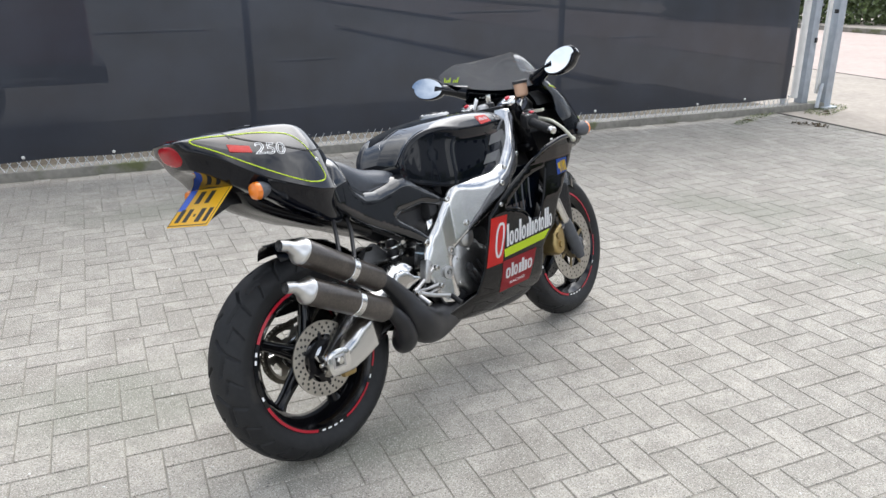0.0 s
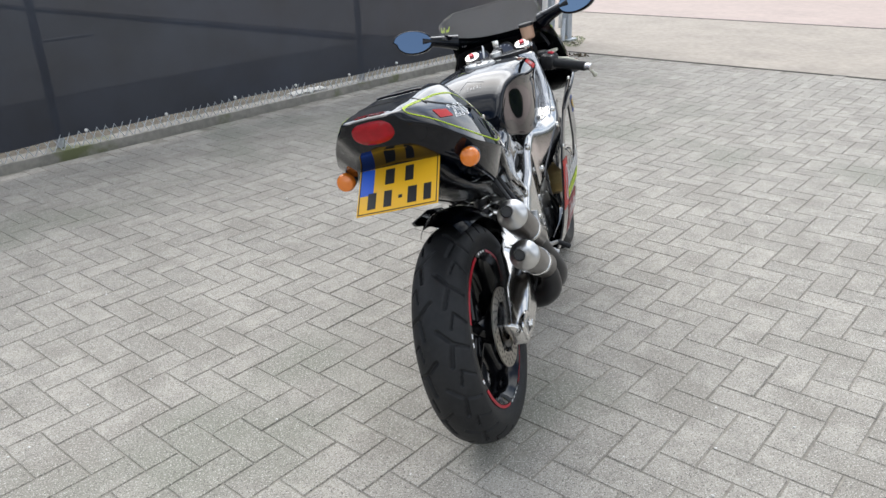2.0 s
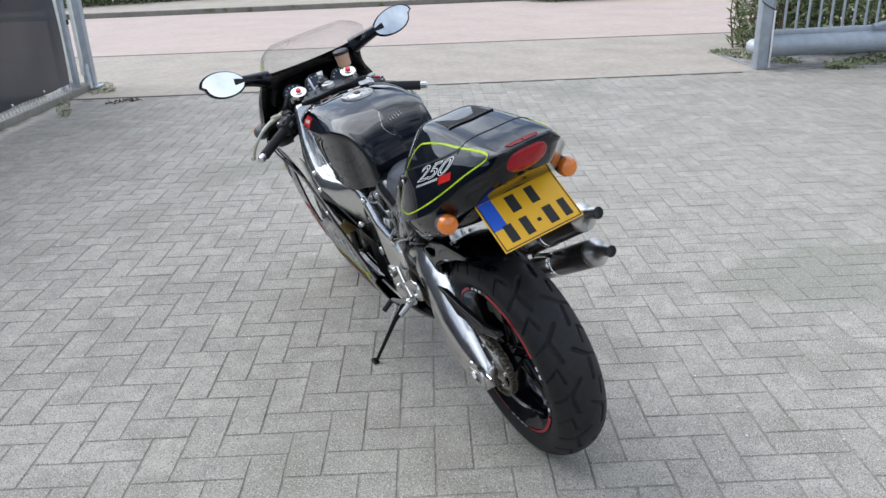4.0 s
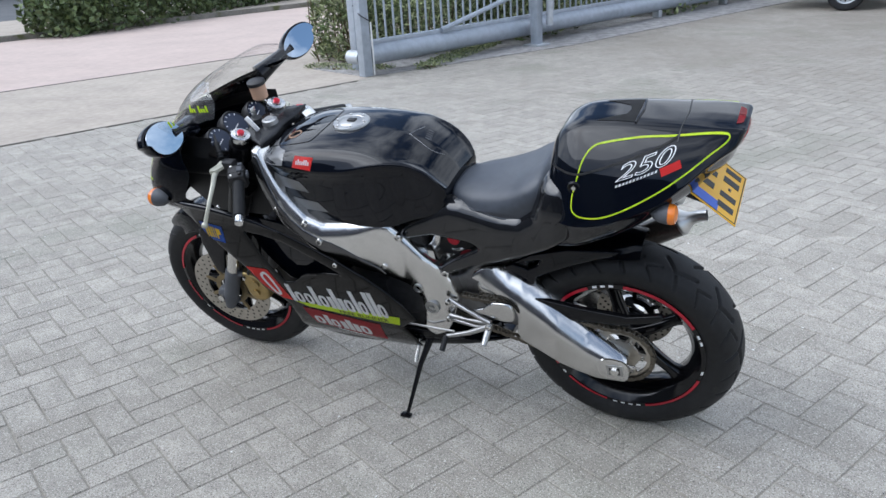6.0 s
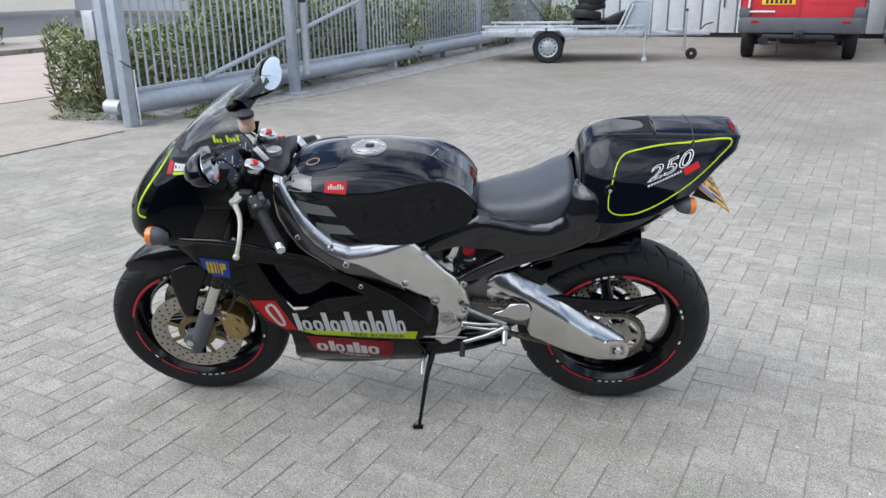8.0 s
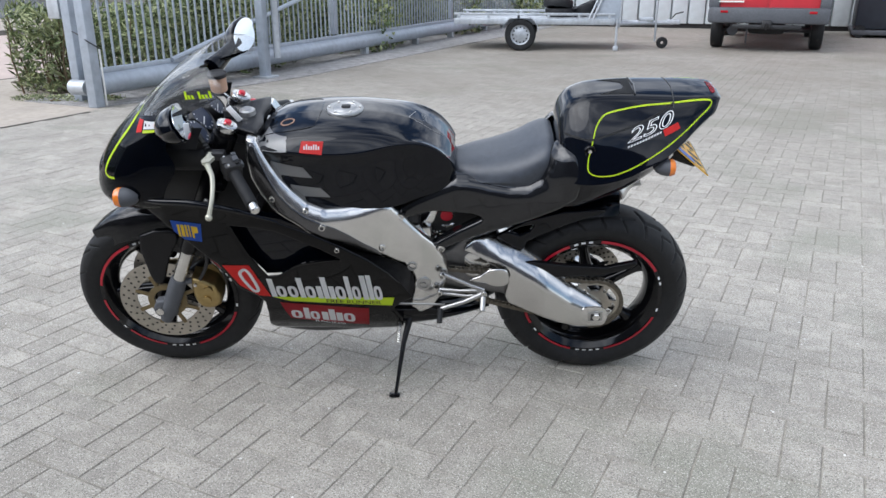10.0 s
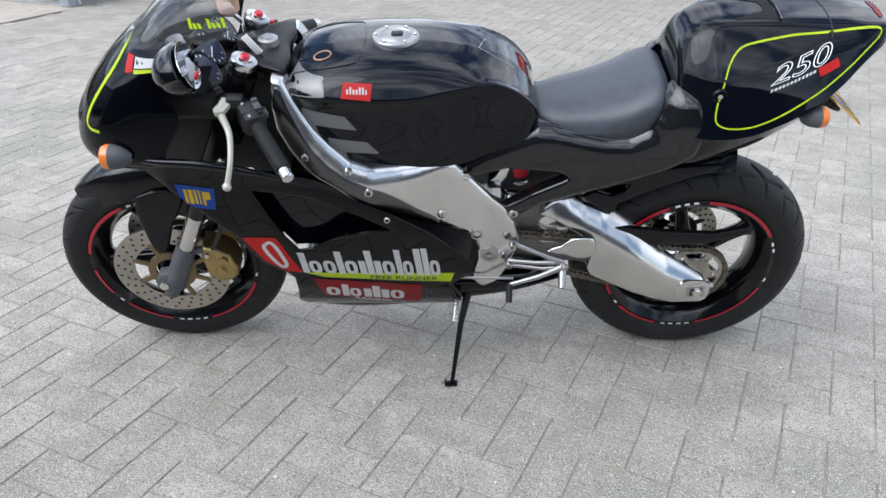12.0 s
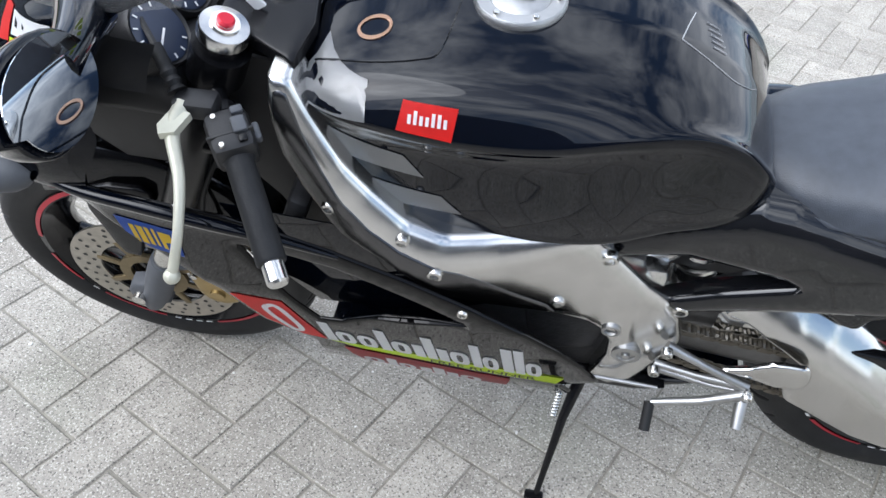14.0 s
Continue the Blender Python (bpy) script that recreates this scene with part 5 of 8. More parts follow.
tail = part("tail_cowl", rake_back(tail_bm), M_BLACK, bike, "glossy black pointed tail cowl with thin yellow outline")
TAIL_T = tree_of(tail)
for s in (1, -1):
    stripe([(0.078, 0.862), (0.070, 0.895), (0.061, 0.928), (0.042, 0.952), (0.010, 0.963), (-0.06, 0.975), (-0.13, 0.980), (-0.19, 0.985), (-0.228, 0.986), (-0.244, 0.983), (-0.240, 0.972), (-0.208, 0.950), (-0.165, 0.918), (-0.115, 0.884), (-0.05, 0.847), (0.0, 0.824), (0.030, 0.816), (0.06, 0.814), (0.078, 0.822), (0.081, 0.840), (0.079, 0.860)], 0.0032, TAIL_T, M_YELLOW, "yellow_line", tail, s, "thin fluorescent yellow outline", 0.0010)
    stripe([(0.142, 0.900), (0.079, 0.898), (0.03, 0.912), (-0.02, 0.930), (-0.07, 0.948), (-0.115, 0.966), (-0.145, 0.982)], 0.0042, TAIL_T, M_INK, "cowl_seam", tail, s)
    lk = TAIL_T.ray_cast(Vector((0.077, s * 0.9, 0.872)), Vector((0, -s, 0)))[0]
    ring = revolve(bmesh.new(), [(0.0, 0.002), (0.007, 0.002), (0.008, -0.001), (0.011, 0.0), (0.014, 0.003), (0.016, 0.0), (0.016, -0.004)], 20)
    if s > 0:
        part("seat_lock", ring, M_BLACKM, tail, xf=Matrix.Translation(lk + Vector((0, 0.001, 0))) @ Matrix.Diagonal((1, s, 1, 1)))
    part("lock_barrel", revolve(bmesh.new(), [(0, 0.0035), (0.005, 0.0035), (0.006, 0.001)], 14), M_STEEL, tail, xf=Matrix.Translation(lk + Vector((0, s * 0.001, 0))) @ Matrix.Diagonal((1, s, 1, 1)))
    # number on the side, in white outline shapes with a red patch
    fc = bpy.data.curves.new("number", "FONT")
    fc.body, fc.size, fc.shear, fc.fill_mode, fc.bevel_depth, fc.bevel_resolution = "250", 0.046, 0.42, "NONE", 0.0007, 1
    fo = new("number", fc)
    dg = bpy.context.evaluated_depsgraph_get()
    me = bpy.data.meshes.new_from_object(fo.evaluated_get(dg))
    bpy.data.objects.remove(fo)
    fb = bmesh.new()
    fb.from_mesh(me)
    ca, sa = math.cos(radians(20)), math.sin(radians(20))
    for v in fb.verts:
        vx, vy = (v.co.x * 1.80, v.co.y * 0.84) if s > 0 else (v.co.x * 1.42, v.co.y)
        q = Vector((vx * ca - vy * sa, vx * sa + vy * ca))
        x, z = ((-0.018 - q.x, 0.896 + q.y) if s > 0 else (-0.106 + vx * 0.92, 0.920 + vy - vx * 0.16))
        hit = TAIL_T.ray_cast(Vector((x, s * 0.9, z)), Vector((0, -s, 0)))
        v.co = hit[0] + hit[1] * (0.0008 + v.co.z) * (1 if hit[1].y * s > 0 else -1) if hit[0] else Vector((x, s * 0.15, z))
    num = part("number", fb, M_WHITEST, tail, "white outlined number 250")
    if s > 0:
        decal([(-0.112, 0.927), (-0.152, 0.944), (-0.158, 0.930), (-0.118, 0.913)], TAIL_T, M_REDST, "red_mark", tail, s)
        for i in range(12):
            x0, z0 = -0.020 - 0.0075 * i, 0.885 + 0.0030 * i
            decal([(x0, z0), (x0 - 0.005, z0 + 0.002), (x0 - 0.006, z0 + 0.007), (x0 - 0.001, z0 + 0.005)], TAIL_T, M_WHITEST, "small_bar", num, s, 0.0015, 0.006)
    else:
        decal([(-0.170, 0.937), (-0.112, 0.925), (-0.108, 0.943), (-0.165, 0.957)], TAIL_T, M_REDST, "red_mark", tail, s)
    decal([(-0.253, s * 0.001), (-0.268, s * 0.001), (-0.266, s * 0.030), (-0.260, s * 0.038), (-0.253, s * 0.040)], TAIL_T, M_REDLENS, "lens_top", tail, axis="Z", step=0.008)

seam = []
for k in range(15):
    y = -0.098 + 0.014 * k
    hh = TAIL_T.ray_cast(Vector((-0.150 + 0.08 * abs(y), y, 1.6)), Vector((0, 0, -1)))[0]
    if hh:
        seam.append(hh + Vector((0, 0, 0.0002)))
part("cowl_seam", tube(bmesh.new(), seam, 0.0016, 6), M_INK, tail)

# cowl intake: flat black film for its shaded walls, with a raised rear lip
mouth = decal([(0.048, -0.050), (-0.016, -0.022), (-0.022, 0.0), (-0.016, 0.022), (0.048, 0.050), (-0.042, 0.056), (-0.042, -0.056)], TAIL_T, M_INK, "cowl_intake", tail, lift=0.0010, label="flat black film for the shade in the cowl intake", axis="Z")
lip = []
for k in range(9):
    y = -0.060 + 0.015 * k
    hh = TAIL_T.ray_cast(Vector((-0.044, y, 1.6)), Vector((0, 0, -1)))[0]
    lip.append((-0.044 - 0.006 * (1 - abs(y) / 0.06), y, hh.z + 0.002))
part("intake_lip", tube(bmesh.new(), lip, 0.0022, 8, 3), M_BLACK, mouth)

# tail light
TL = []
for x, w, z0, z1 in ((-0.220, 0.057, 0.919, 0.983), (-0.245, 0.056, 0.920, 0.984), (-0.256, 0.050, 0.925, 0.980), (-0.262, 0.032, 0.935, 0.971)):
    zm = (z0 + z1) / 2
    TL.append((x, [(0, z1), (w * 0.6, z1 - 0.003), (w * 0.93, zm + 0.012), (w * 0.93, zm - 0.010), (w * 0.55, z0 + 0.004), (0, z0)]))
part("tail_light", rake_back(loft(TL, 5, 5)), M_REDLENS, bike, "red oval tail light lens")

# under-tail, rear mudguard, number plate
UND = []
for x, w, zt, zb in ((0.30, 0.07, 0.66, 0.60), (0.20, 0.085, 0.72, 0.645), (0.05, 0.085, 0.78, 0.705), (-0.09, 0.08, 0.84, 0.775), (-0.150, 0.072, 0.872, 0.842), (-0.188, 0.055, 0.890, 0.876)):
    UND.append((x, [(0, zt), (w, zt), (w, (zt + zb) / 2), (w * 0.85, zb), (0, zb)]))
part("under_tail", loft(UND, 5, 3), M_BLACKM, bike, "black plastic under-tail tray")
fend = bmesh.new()
rows = []
for k in range(25):
    a = radians(99 - 65 * k / 24)
    r = 0.352 - 0.006 * (k / 24)
    hw = (0.081 - 0.012 * (1 - k / 24) ** 2) * (1 - 0.18 * max(0.0, 1 - k / 4) ** 2)
    rows.append([fend.verts.new((REAR.x + (r - 0.03 * (abs(q) ** 3)) * math.cos(a), hw * q, REAR.z + (r - 0.045 * (abs(q) ** 3)) * math.sin(a))) for q in [-1 + 2 * j / 12 for j in range(13)]])
for r0, r1 in zip(rows, rows[1:]):
    for j in range(12):
        fend.faces.new((r0[j], r0[j + 1], r1[j + 1], r1[j]))
bmesh.ops.solidify(fend, geom=fend.faces[:], thickness=0.004)
hugger = part("rear_mudguard", fend, M_BLACK, bike, "glossy black rear wheel hugger")
part("hugger_side", panel([(0.315, 0.555), (0.230, 0.610), (0.13, 0.640), (0.03, 0.648), (-0.004, 0.650), (0.010, 0.634), (0.06, 0.616), (0.12, 0.590), (0.175, 0.562), (0.222, 0.536), (0.232, 0.505), (0.255, 0.512)], 0.090, 0.012, 0.005, 0.012, holes=[[(0.285, 0.570), (0.235, 0.590), (0.205, 0.595), (0.215, 0.575), (0.245, 0.558)]]), M_BLACK, hugger)

P_TOP, P_LOW = Vector((-0.164, 0.0, 0.856)), Vector((-0.271, 0.0, 0.768))
pd = (P_LOW - P_TOP).normalized()
PLATE_M = Matrix.Translation((P_TOP + P_LOW) / 2) @ Matrix(((0, -pd.x, pd.z, 0), (-1, 0, 0, 0), (0, -pd.z, -pd.x, 0), (0, 0, 0, 1)))
plate = part("number_plate", box(bmesh.new(), (0, 0, 0), (0.206, 0.133, 0.003), 0.0012), M_PLATE, bike, "yellow rear plate with black bars", xf=PLATE_M)
bm = bmesh.new()
for y in (-0.0625, 0.0625):
    box(bm, (0, y, 0.0018), (0.199, 0.0022, 0.0008))
for x in (-0.0985, 0.0985):
    box(bm, (x, 0, 0.0018), (0.0022, 0.125, 0.0008))
part("plate_border", bm, M_INK, plate, xf=PLATE_M)
part("blue_band", box(bmesh.new(), (-0.080, 0.024, 0.0018), (0.034, 0.072, 0.0008)), M_PLATEBLUE, plate, xf=PLATE_M)
for x, y, w, hh in ((-0.022, 0.031, 0.036, 0.042), (0.028, 0.031, 0.032, 0.042), (-0.065, -0.030, 0.032, 0.044), (-0.024, -0.030, 0.030, 0.044), (0.008, -0.030, 0.014, 0.008), (0.038, -0.030, 0.034, 0.044), (0.076, -0.030, 0.028, 0.044)):
    part("plate_bar", box(bmesh.new(), (x, y, 0.0019), (w * 0.66, hh, 0.0009)), M_INK, plate, xf=PLATE_M)
part("plate_holder", panel([(-0.07, 0.79), (-0.11, 0.850), (-0.156, 0.848), (-0.248, 0.772), (-0.244, 0.766), (-0.15, 0.80)], 0.045, 0.09, 0.004, 0.02), M_BLACKM, plate)

# indicators: stalk, grey body, amber lens
def indicator(pos, ahead, side, size=1.0):
    """pos: middle of the lens face; ahead: +1 for a lens that looks forwards."""
    x, y, z = pos
    m = Matrix.Translation((x, side * y, z)) @ Matrix.Diagonal((ahead * size, size, size, 1))
    g = part("indicator", revolve(bmesh.new(), [(0.006, -0.058), (0.016, -0.05), (0.024, -0.035), (0.027, -0.018), (0.0275, -0.013)], 20, axis="X"), M_GREYPL, bike, "turn signal with amber lens", xf=m)
    part("lens", revolve(bmesh.new(), [(0.0275, -0.013), (0.0275, -0.004), (0.024, 0.004), (0.012, 0.009), (0.0, 0.010)], 20, axis="X"), M_AMBER, g, "orange amber lens", xf=m)
    part("stalk", tube(bmesh.new(), [(x - ahead * 0.035, side * (y - 0.012), z), (x - ahead * 0.03, side * (y - 0.07), z + 0.012)], 0.010, 10), M_BLACKPL, g)
    return g


for s in (1, -1):
    indicator((-0.148, 0.163, 0.828), -1, s, 0.86)
    indicator((1.355, 0.225, 0.762), 1, s)

# ---------- fairing ----------
Z_T = (0.20, 0.235, 0.28, 0.34, 0.40, 0.47, 0.55, 0.62, 0.68, 0.73, 0.77, 0.82)
Y_T = (0.100, 0.132, 0.160, 0.180, 0.192, 0.203, 0.213, 0.214, 0.214, 0.222, 0.238, 0.236)


def fair_y(x, z):
    k = float(np.interp(x, (0.50, 0.60, 0.75, 1.0, 1.15, 1.25, 1.34), (0.95, 0.975, 1.0, 1.0, 0.99, 0.955, 0.86)))
    return float(np.interp(z, Z_T, Y_T)) * k


SIDE = [(1.325, 0.735), (1.25, 0.742), (1.172, 0.745), (1.062, 0.727), (1.015, 0.712), (0.93, 0.675), (0.844, 0.638), (0.76, 0.594), (0.688, 0.548), (0.635, 0.498), (0.60, 0.455), (0.575, 0.41), (0.567, 0.392), (0.60, 0.372),
        (0.622, 0.350), (0.60, 0.30), (0.60, 0.238), (0.73, 0.214), (0.88, 0.216), (1.0, 0.226), (1.022, 0.25), (1.012, 0.32), (1.012, 0.375), (1.028, 0.397), (1.084, 0.440), (1.127, 0.530), (1.199, 0.606), (1.26, 0.668)]
SIDE_R = SIDE[:7] + [(0.76, 0.594), (0.705, 0.556), (0.683, 0.47), (0.659, 0.38), (0.622, 0.311), (0.55, 0.296), (0.47, 0.282), (0.465, 0.258), (0.60, 0.230)] + SIDE[17:]
OPEN = [(1.067, 0.662), (1.0, 0.656), (0.94, 0.643), (0.891, 0.620), (0.83, 0.588), (0.768, 0.551), (0.83, 0.548), (0.887, 0.534), (0.925, 0.508), (0.951, 0.489), (0.986, 0.484), (1.012, 0.529), (1.036, 0.582)]
OPEN_R = OPEN[:5] + [(0.800, 0.566), (0.84, 0.556)] + OPEN[7:]


def lettering(text, start, end, height, host, mat, name, parent, side, lift=0.0024):
    """Filled letters laid along a line from start to end (x, z) on the host's side."""
    fc = bpy.data.curves.new(name, "FONT")
    fc.body, fc.size = text, 1.0
    fo = new(name, fc)
    me = bpy.data.meshes.new_from_object(fo.evaluated_get(bpy.context.evaluated_depsgraph_get()))
    bpy.data.objects.remove(fo)
    fb = bmesh.new()
    fb.from_mesh(me)
    x1, y1 = max(v.co.x for v in fb.verts), max(v.co.y for v in fb.verts)
    for v in fb.verts:
        k = v.co.x / x1
        x, z = start[0] + (end[0] - start[0]) * k, start[1] + (end[1] - start[1]) * k + height * v.co.y / y1
        hit = host.ray_cast(Vector((x, side * 0.9, z)), Vector((0, -side, 0)))
        v.co = hit[0] + Vector((0, side * lift, 0)) if hit[0] else host.find_nearest(Vector((x, side * 0.22, z)))[0] + Vector((0, side * lift, 0))
    return part(name, fb, mat, parent, "small printed word")


def rounded(x0, x1, z0, z1, n=4):
    """An upright oval with flat flanks."""
    cx, cz, a, b = (x0 + x1) / 2, (z0 + z1) / 2, abs(x1 - x0) / 2, (z1 - z0) / 2
    return [(cx + a * math.copysign(abs(math.cos(t)) ** 0.6, math.cos(t)), cz + b * math.copysign(abs(math.sin(t)) ** 0.75, math.sin(t))) for t in [math.pi * (k + 0.5) / (2 * n) for k in range(4 * n)]]


def word_shapes(marks, line, low, high, host, mat, name, parent, side, lift, slant=0.0, weight=0.34):
    """Plain ovals and upright bars in a row. marks: 'o' oval, 'l' tall bar, 'i' short bar, 'b' tall bar with an oval;
    line(k): (x, z) of the foot at the share k of the row; low, high: heights at both ends."""
    wide = {"o": 1.0, "l": 0.55, "i": 0.55, "b": 1.35}
    total_w = sum(wide[m] for m in marks)
    at = 0.0
    for m in marks:
        w = wide[m] * 0.86
        cells = {"o": [("o", 0, w, low)], "l": [("l", 0, w, high)], "i": [("l", 0, w, low)], "b": [("l", 0, 0.42, high), ("o", 0.46, w, low)]}[m]
        for kind, a, b, h in cells:
            ka, kb = (at + a) / total_w, (at + b) / total_w
            hh = h[0] + (h[1] - h[0]) * ka
            put = lambda k, e: (line(k)[0] + slant * e, line(k)[1] + e)
            if kind == "l":
                decal([put(ka, 0), put(kb, 0), put(kb, hh), put(ka, hh)], host, mat, name, parent, side, lift, 0.015)
            else:
                rk = (kb - ka) * weight
                decal([put(k, e) for k, e in rounded(ka, kb, 0.0, hh)], host, mat, name, parent, side, lift, 0.015,
                      holes=[[put(k, e) for k, e in rounded(ka + rk, kb - rk, hh * 0.2, hh * 0.8, 2)]])
        at += wide[m]


for s, nm in ((1, "left"), (-1, "right")):
    fr = part("side_fairing", panel(SIDE if s > 0 else SIDE_R, fair_y, 0.006, 0.005, 0.013, s, [OPEN if s > 0 else OPEN_R]), M_FAIR, bike, "black fairing side with red, white and yellow stickers")
    T = tree_of(fr)
    part("duct_panel", panel([(1.10, 0.69), (0.95, 0.685), (0.84, 0.62), (0.74, 0.56), (0.78, 0.53), (0.90, 0.47), (1.00, 0.465), (1.06, 0.57)], lambda x, z: fair_y(x, z) - 0.040 + 0.05 * max(0, 0.8 - x), 0.004, 0.002, 0.03, s), M_BLACK, fr)
    lip = [(0.770, 0.551), (0.815, 0.5495), (0.85, 0.544), (0.885, 0.534), (0.915, 0.516)] if s > 0 else [(0.801, 0.566), (0.83, 0.560), (0.86, 0.550), (0.90, 0.530), (0.93, 0.506)]
    part("duct_lip", tube(bmesh.new(), [(x, s * (fair_y(x, z) - 0.0005 + 0.004 * math.sin(math.pi * i / 4)), z) for i, (x, z) in enumerate(lip)], [0.0015, 0.004, 0.005, 0.0035, 0.0015], 8, 5), M_FAIR, fr)
    if s < 0:
        for i in range(3):
            part("duct_fin", tube(bmesh.new(), [(0.905 + 0.042 * i, -0.186, 0.640), (0.898 + 0.042 * i, -0.184, 0.585), (0.900 + 0.042 * i, -0.180, 0.530)], 0.003, 6, 3), M_GREYPL, fr)
    for p in ((1.114, 0.752), (0.773, 0.585), (1.285, 0.725)):
        bolt((p[0], s * (fair_y(*p) - 0.001), p[1]), 0.008, fr, s, depth=0.005)
    # sponsor film: red block with a white loop, a row of white shapes, yellow band, dark red block
    if s > 0:
        decal([(1.113, 0.527), (1.034, 0.528), (0.988, 0.403), (1.024, 0.407), (1.074, 0.447)], T, M_REDST, "red_block", fr, s, label="bright red sticker block")
        loop_pts = [(1.060, 0.507), (1.048, 0.511), (1.036, 0.490), (1.023, 0.442), (1.026, 0.426), (1.038, 0.430), (1.056, 0.464), (1.066, 0.494), (1.060, 0.507)]
        word_shapes("looloilioblb", lambda k: (0.985 - 0.340 * k, 0.403 - 0.014 * k), (0.045, 0.060), (0.074, 0.106), T, M_WHITEST, "white_shape", fr, 1, 0.0016, 0.10)
        decal([(0.984, 0.402), (0.80, 0.402), (0.619, 0.399), (0.628, 0.364), (0.80, 0.375), (0.935, 0.384)], T, M_YELLOW, "yellow_band", fr, s, 0.0014, 0.01, "fluorescent yellow band")
        lettering("FREE RUNNER", (0.826, 0.379), (0.660, 0.370), 0.014, T, M_INK, "black_word", fr, 1)
        dark = decal([(0.966, 0.377), (0.699, 0.352), (0.706, 0.262), (0.945, 0.301)], T, M_DKRED, "dark_red_block", fr, s, 0.0014, 0.012, "dark red sticker block")
        word_shapes("obilio", lambda k: (0.940 - 0.200 * k, 0.305 - 0.022 * k), (0.040, 0.046), (0.054, 0.060), T, M_WHITEST, "pale_shape", dark, 1, 0.0026)
        lettering("RACING", (0.872, 0.285), (0.780, 0.266), 0.010, T, M_WHITEST, "pale_word", dark, 1)
    else:
        decal([(0.709, 0.549), (0.797, 0.545), (0.755, 0.383), (0.668, 0.386)], T, M_REDST, "red_block", fr, s, label="bright red sticker block")
        loop_pts = [(0.760, 0.520), (0.772, 0.512), (0.765, 0.470), (0.745, 0.420), (0.728, 0.412), (0.722, 0.440), (0.732, 0.490), (0.748, 0.516), (0.760, 0.520)]
        word_shapes("looloilioblb", lambda k: (0.782 + 0.290 * k, 0.432 + 0.010 * k), (0.050, 0.046), (0.078, 0.072), T, M_WHITEST, "white_shape", fr, -1, 0.0016, 0.10)
        decal([(0.769, 0.398), (1.014, 0.404), (1.052, 0.433), (0.768, 0.427)], T, M_YELLOW, "yellow_band", fr, s, 0.0014, 0.01, "fluorescent yellow band")
        dark = decal([(0.759, 0.386), (0.96, 0.384), (0.926, 0.275), (0.745, 0.277)], T, M_DKRED, "dark_red_block", fr, s, 0.0014, 0.012, "dark red sticker block")
        word_shapes("obilio", lambda k: (0.772 + 0.165 * k, 0.318 + 0.0 * k), (0.038, 0.038), (0.050, 0.052), T, M_WHITEST, "pale_shape", dark, -1, 0.0026)
        lettering("RACING", (0.800, 0.292), (0.890, 0.292), 0.010, T, M_WHITEST, "pale_word", dark, -1)
    stripe(loop_pts, 0.010, T, M_WHITEST, "white_loop", fr, s, lift=0.0024)
    ip = decal([(1.235, 0.678), (1.148, 0.670), (1.154, 0.610), (1.228, 0.618)] if s > 0 else [(1.221, 0.673), (1.143, 0.675), (1.137, 0.618), (1.203, 0.621)], T, M_BLUEST, "blue_badge", fr, s, label="blue badge with yellow bars")
    for a, b in ((1.218, 1.211), (1.208, 1.199), (1.196, 1.190), (1.186, 1.182), (1.178, 1.160)):
        o = 0.0 if s > 0 else -0.012
        decal([(a + o, 0.666), (b + o, 0.665), (b + o, 0.625), (a + o, 0.627)] if a > 1.18 else [(a + o, 0.662), (b + o, 0.660), (b + o, 0.640), (a - 0.006 + o, 0.638), (a - 0.006 + o, 0.622), (a + o, 0.623)], T, M_ORANGEY, "yellow_bar", ip, s, 0.0022, 0.01)

for s in (1, -1):
    lip = [(1.345, s * 0.196, 0.742), (1.25, s * 0.226, 0.750), (1.16, s * 0.237, 0.752), (1.06, s * 0.236, 0.734), (1.00, s * 0.226, 0.710), (0.93, s * 0.218, 0.680)]
    part("fairing_lip", tube(bmesh.new(), lip, [0.004, 0.008, 0.009, 0.008, 0.006, 0.003], 10, 5), M_BLACK, bike, "glossy black rounded fairing lip")

# black sheets added to fill the dark inside the fairing and behind the frame
for s in (1, -1):
    part("inner_liner", panel([(1.38, 0.70), (1.37, 0.84), (1.20, 0.87), (1.02, 0.84), (0.96, 0.72), (0.88, 0.66), (0.74, 0.60), (0.62, 0.55), (0.66, 0.44), (1.02, 0.44), (1.07, 0.58), (1.10, 0.62), (1.30, 0.62)], 0.066, 0.008, 0.003, 0.03, s), M_BLACKPL, bike)
    part("inner_liner", panel([(0.60, 0.66), (0.44, 0.74), (0.30, 0.70), (0.30, 0.62), (0.42, 0.55), (0.56, 0.56)], 0.060, 0.008, 0.003, 0.03, s), M_BLACKPL, bike)

# belly pan
BEL = []
for x, w, zb, zt in ((1.03, 0.10, 0.222, 0.26), (1.0, 0.118, 0.198, 0.30), (0.88, 0.125, 0.187, 0.30), (0.73, 0.125, 0.198, 0.30), (0.60, 0.12, 0.214, 0.29), (0.45, 0.10, 0.230, 0.275), (0.33, 0.08, 0.275, 0.29)):
    BEL.append((x, [(0, zt), (w * 0.9, zt), (w, (zt * 2 + zb) / 3), (w * 0.92, zb + 0.02), (w * 0.6, zb), (0, zb - 0.004)]))
part("belly_pan", loft(BEL, 5, 3), M_BLACK, bike, "black belly pan")

def tilt_rim(bm):
    """Lifts the rear of the joint between cowl and screen."""
    for v in bm.verts:
        k = min(1.0, max(0.0, (1.30 - v.co.x) / 0.25)) * min(1.0, max(0.0, (v.co.z - 0.90) / 0.045)) * min(1.0, max(0.0, (1.11 - v.co.z) / 0.12))
        v.co.z += 0.072 * k
    return bm


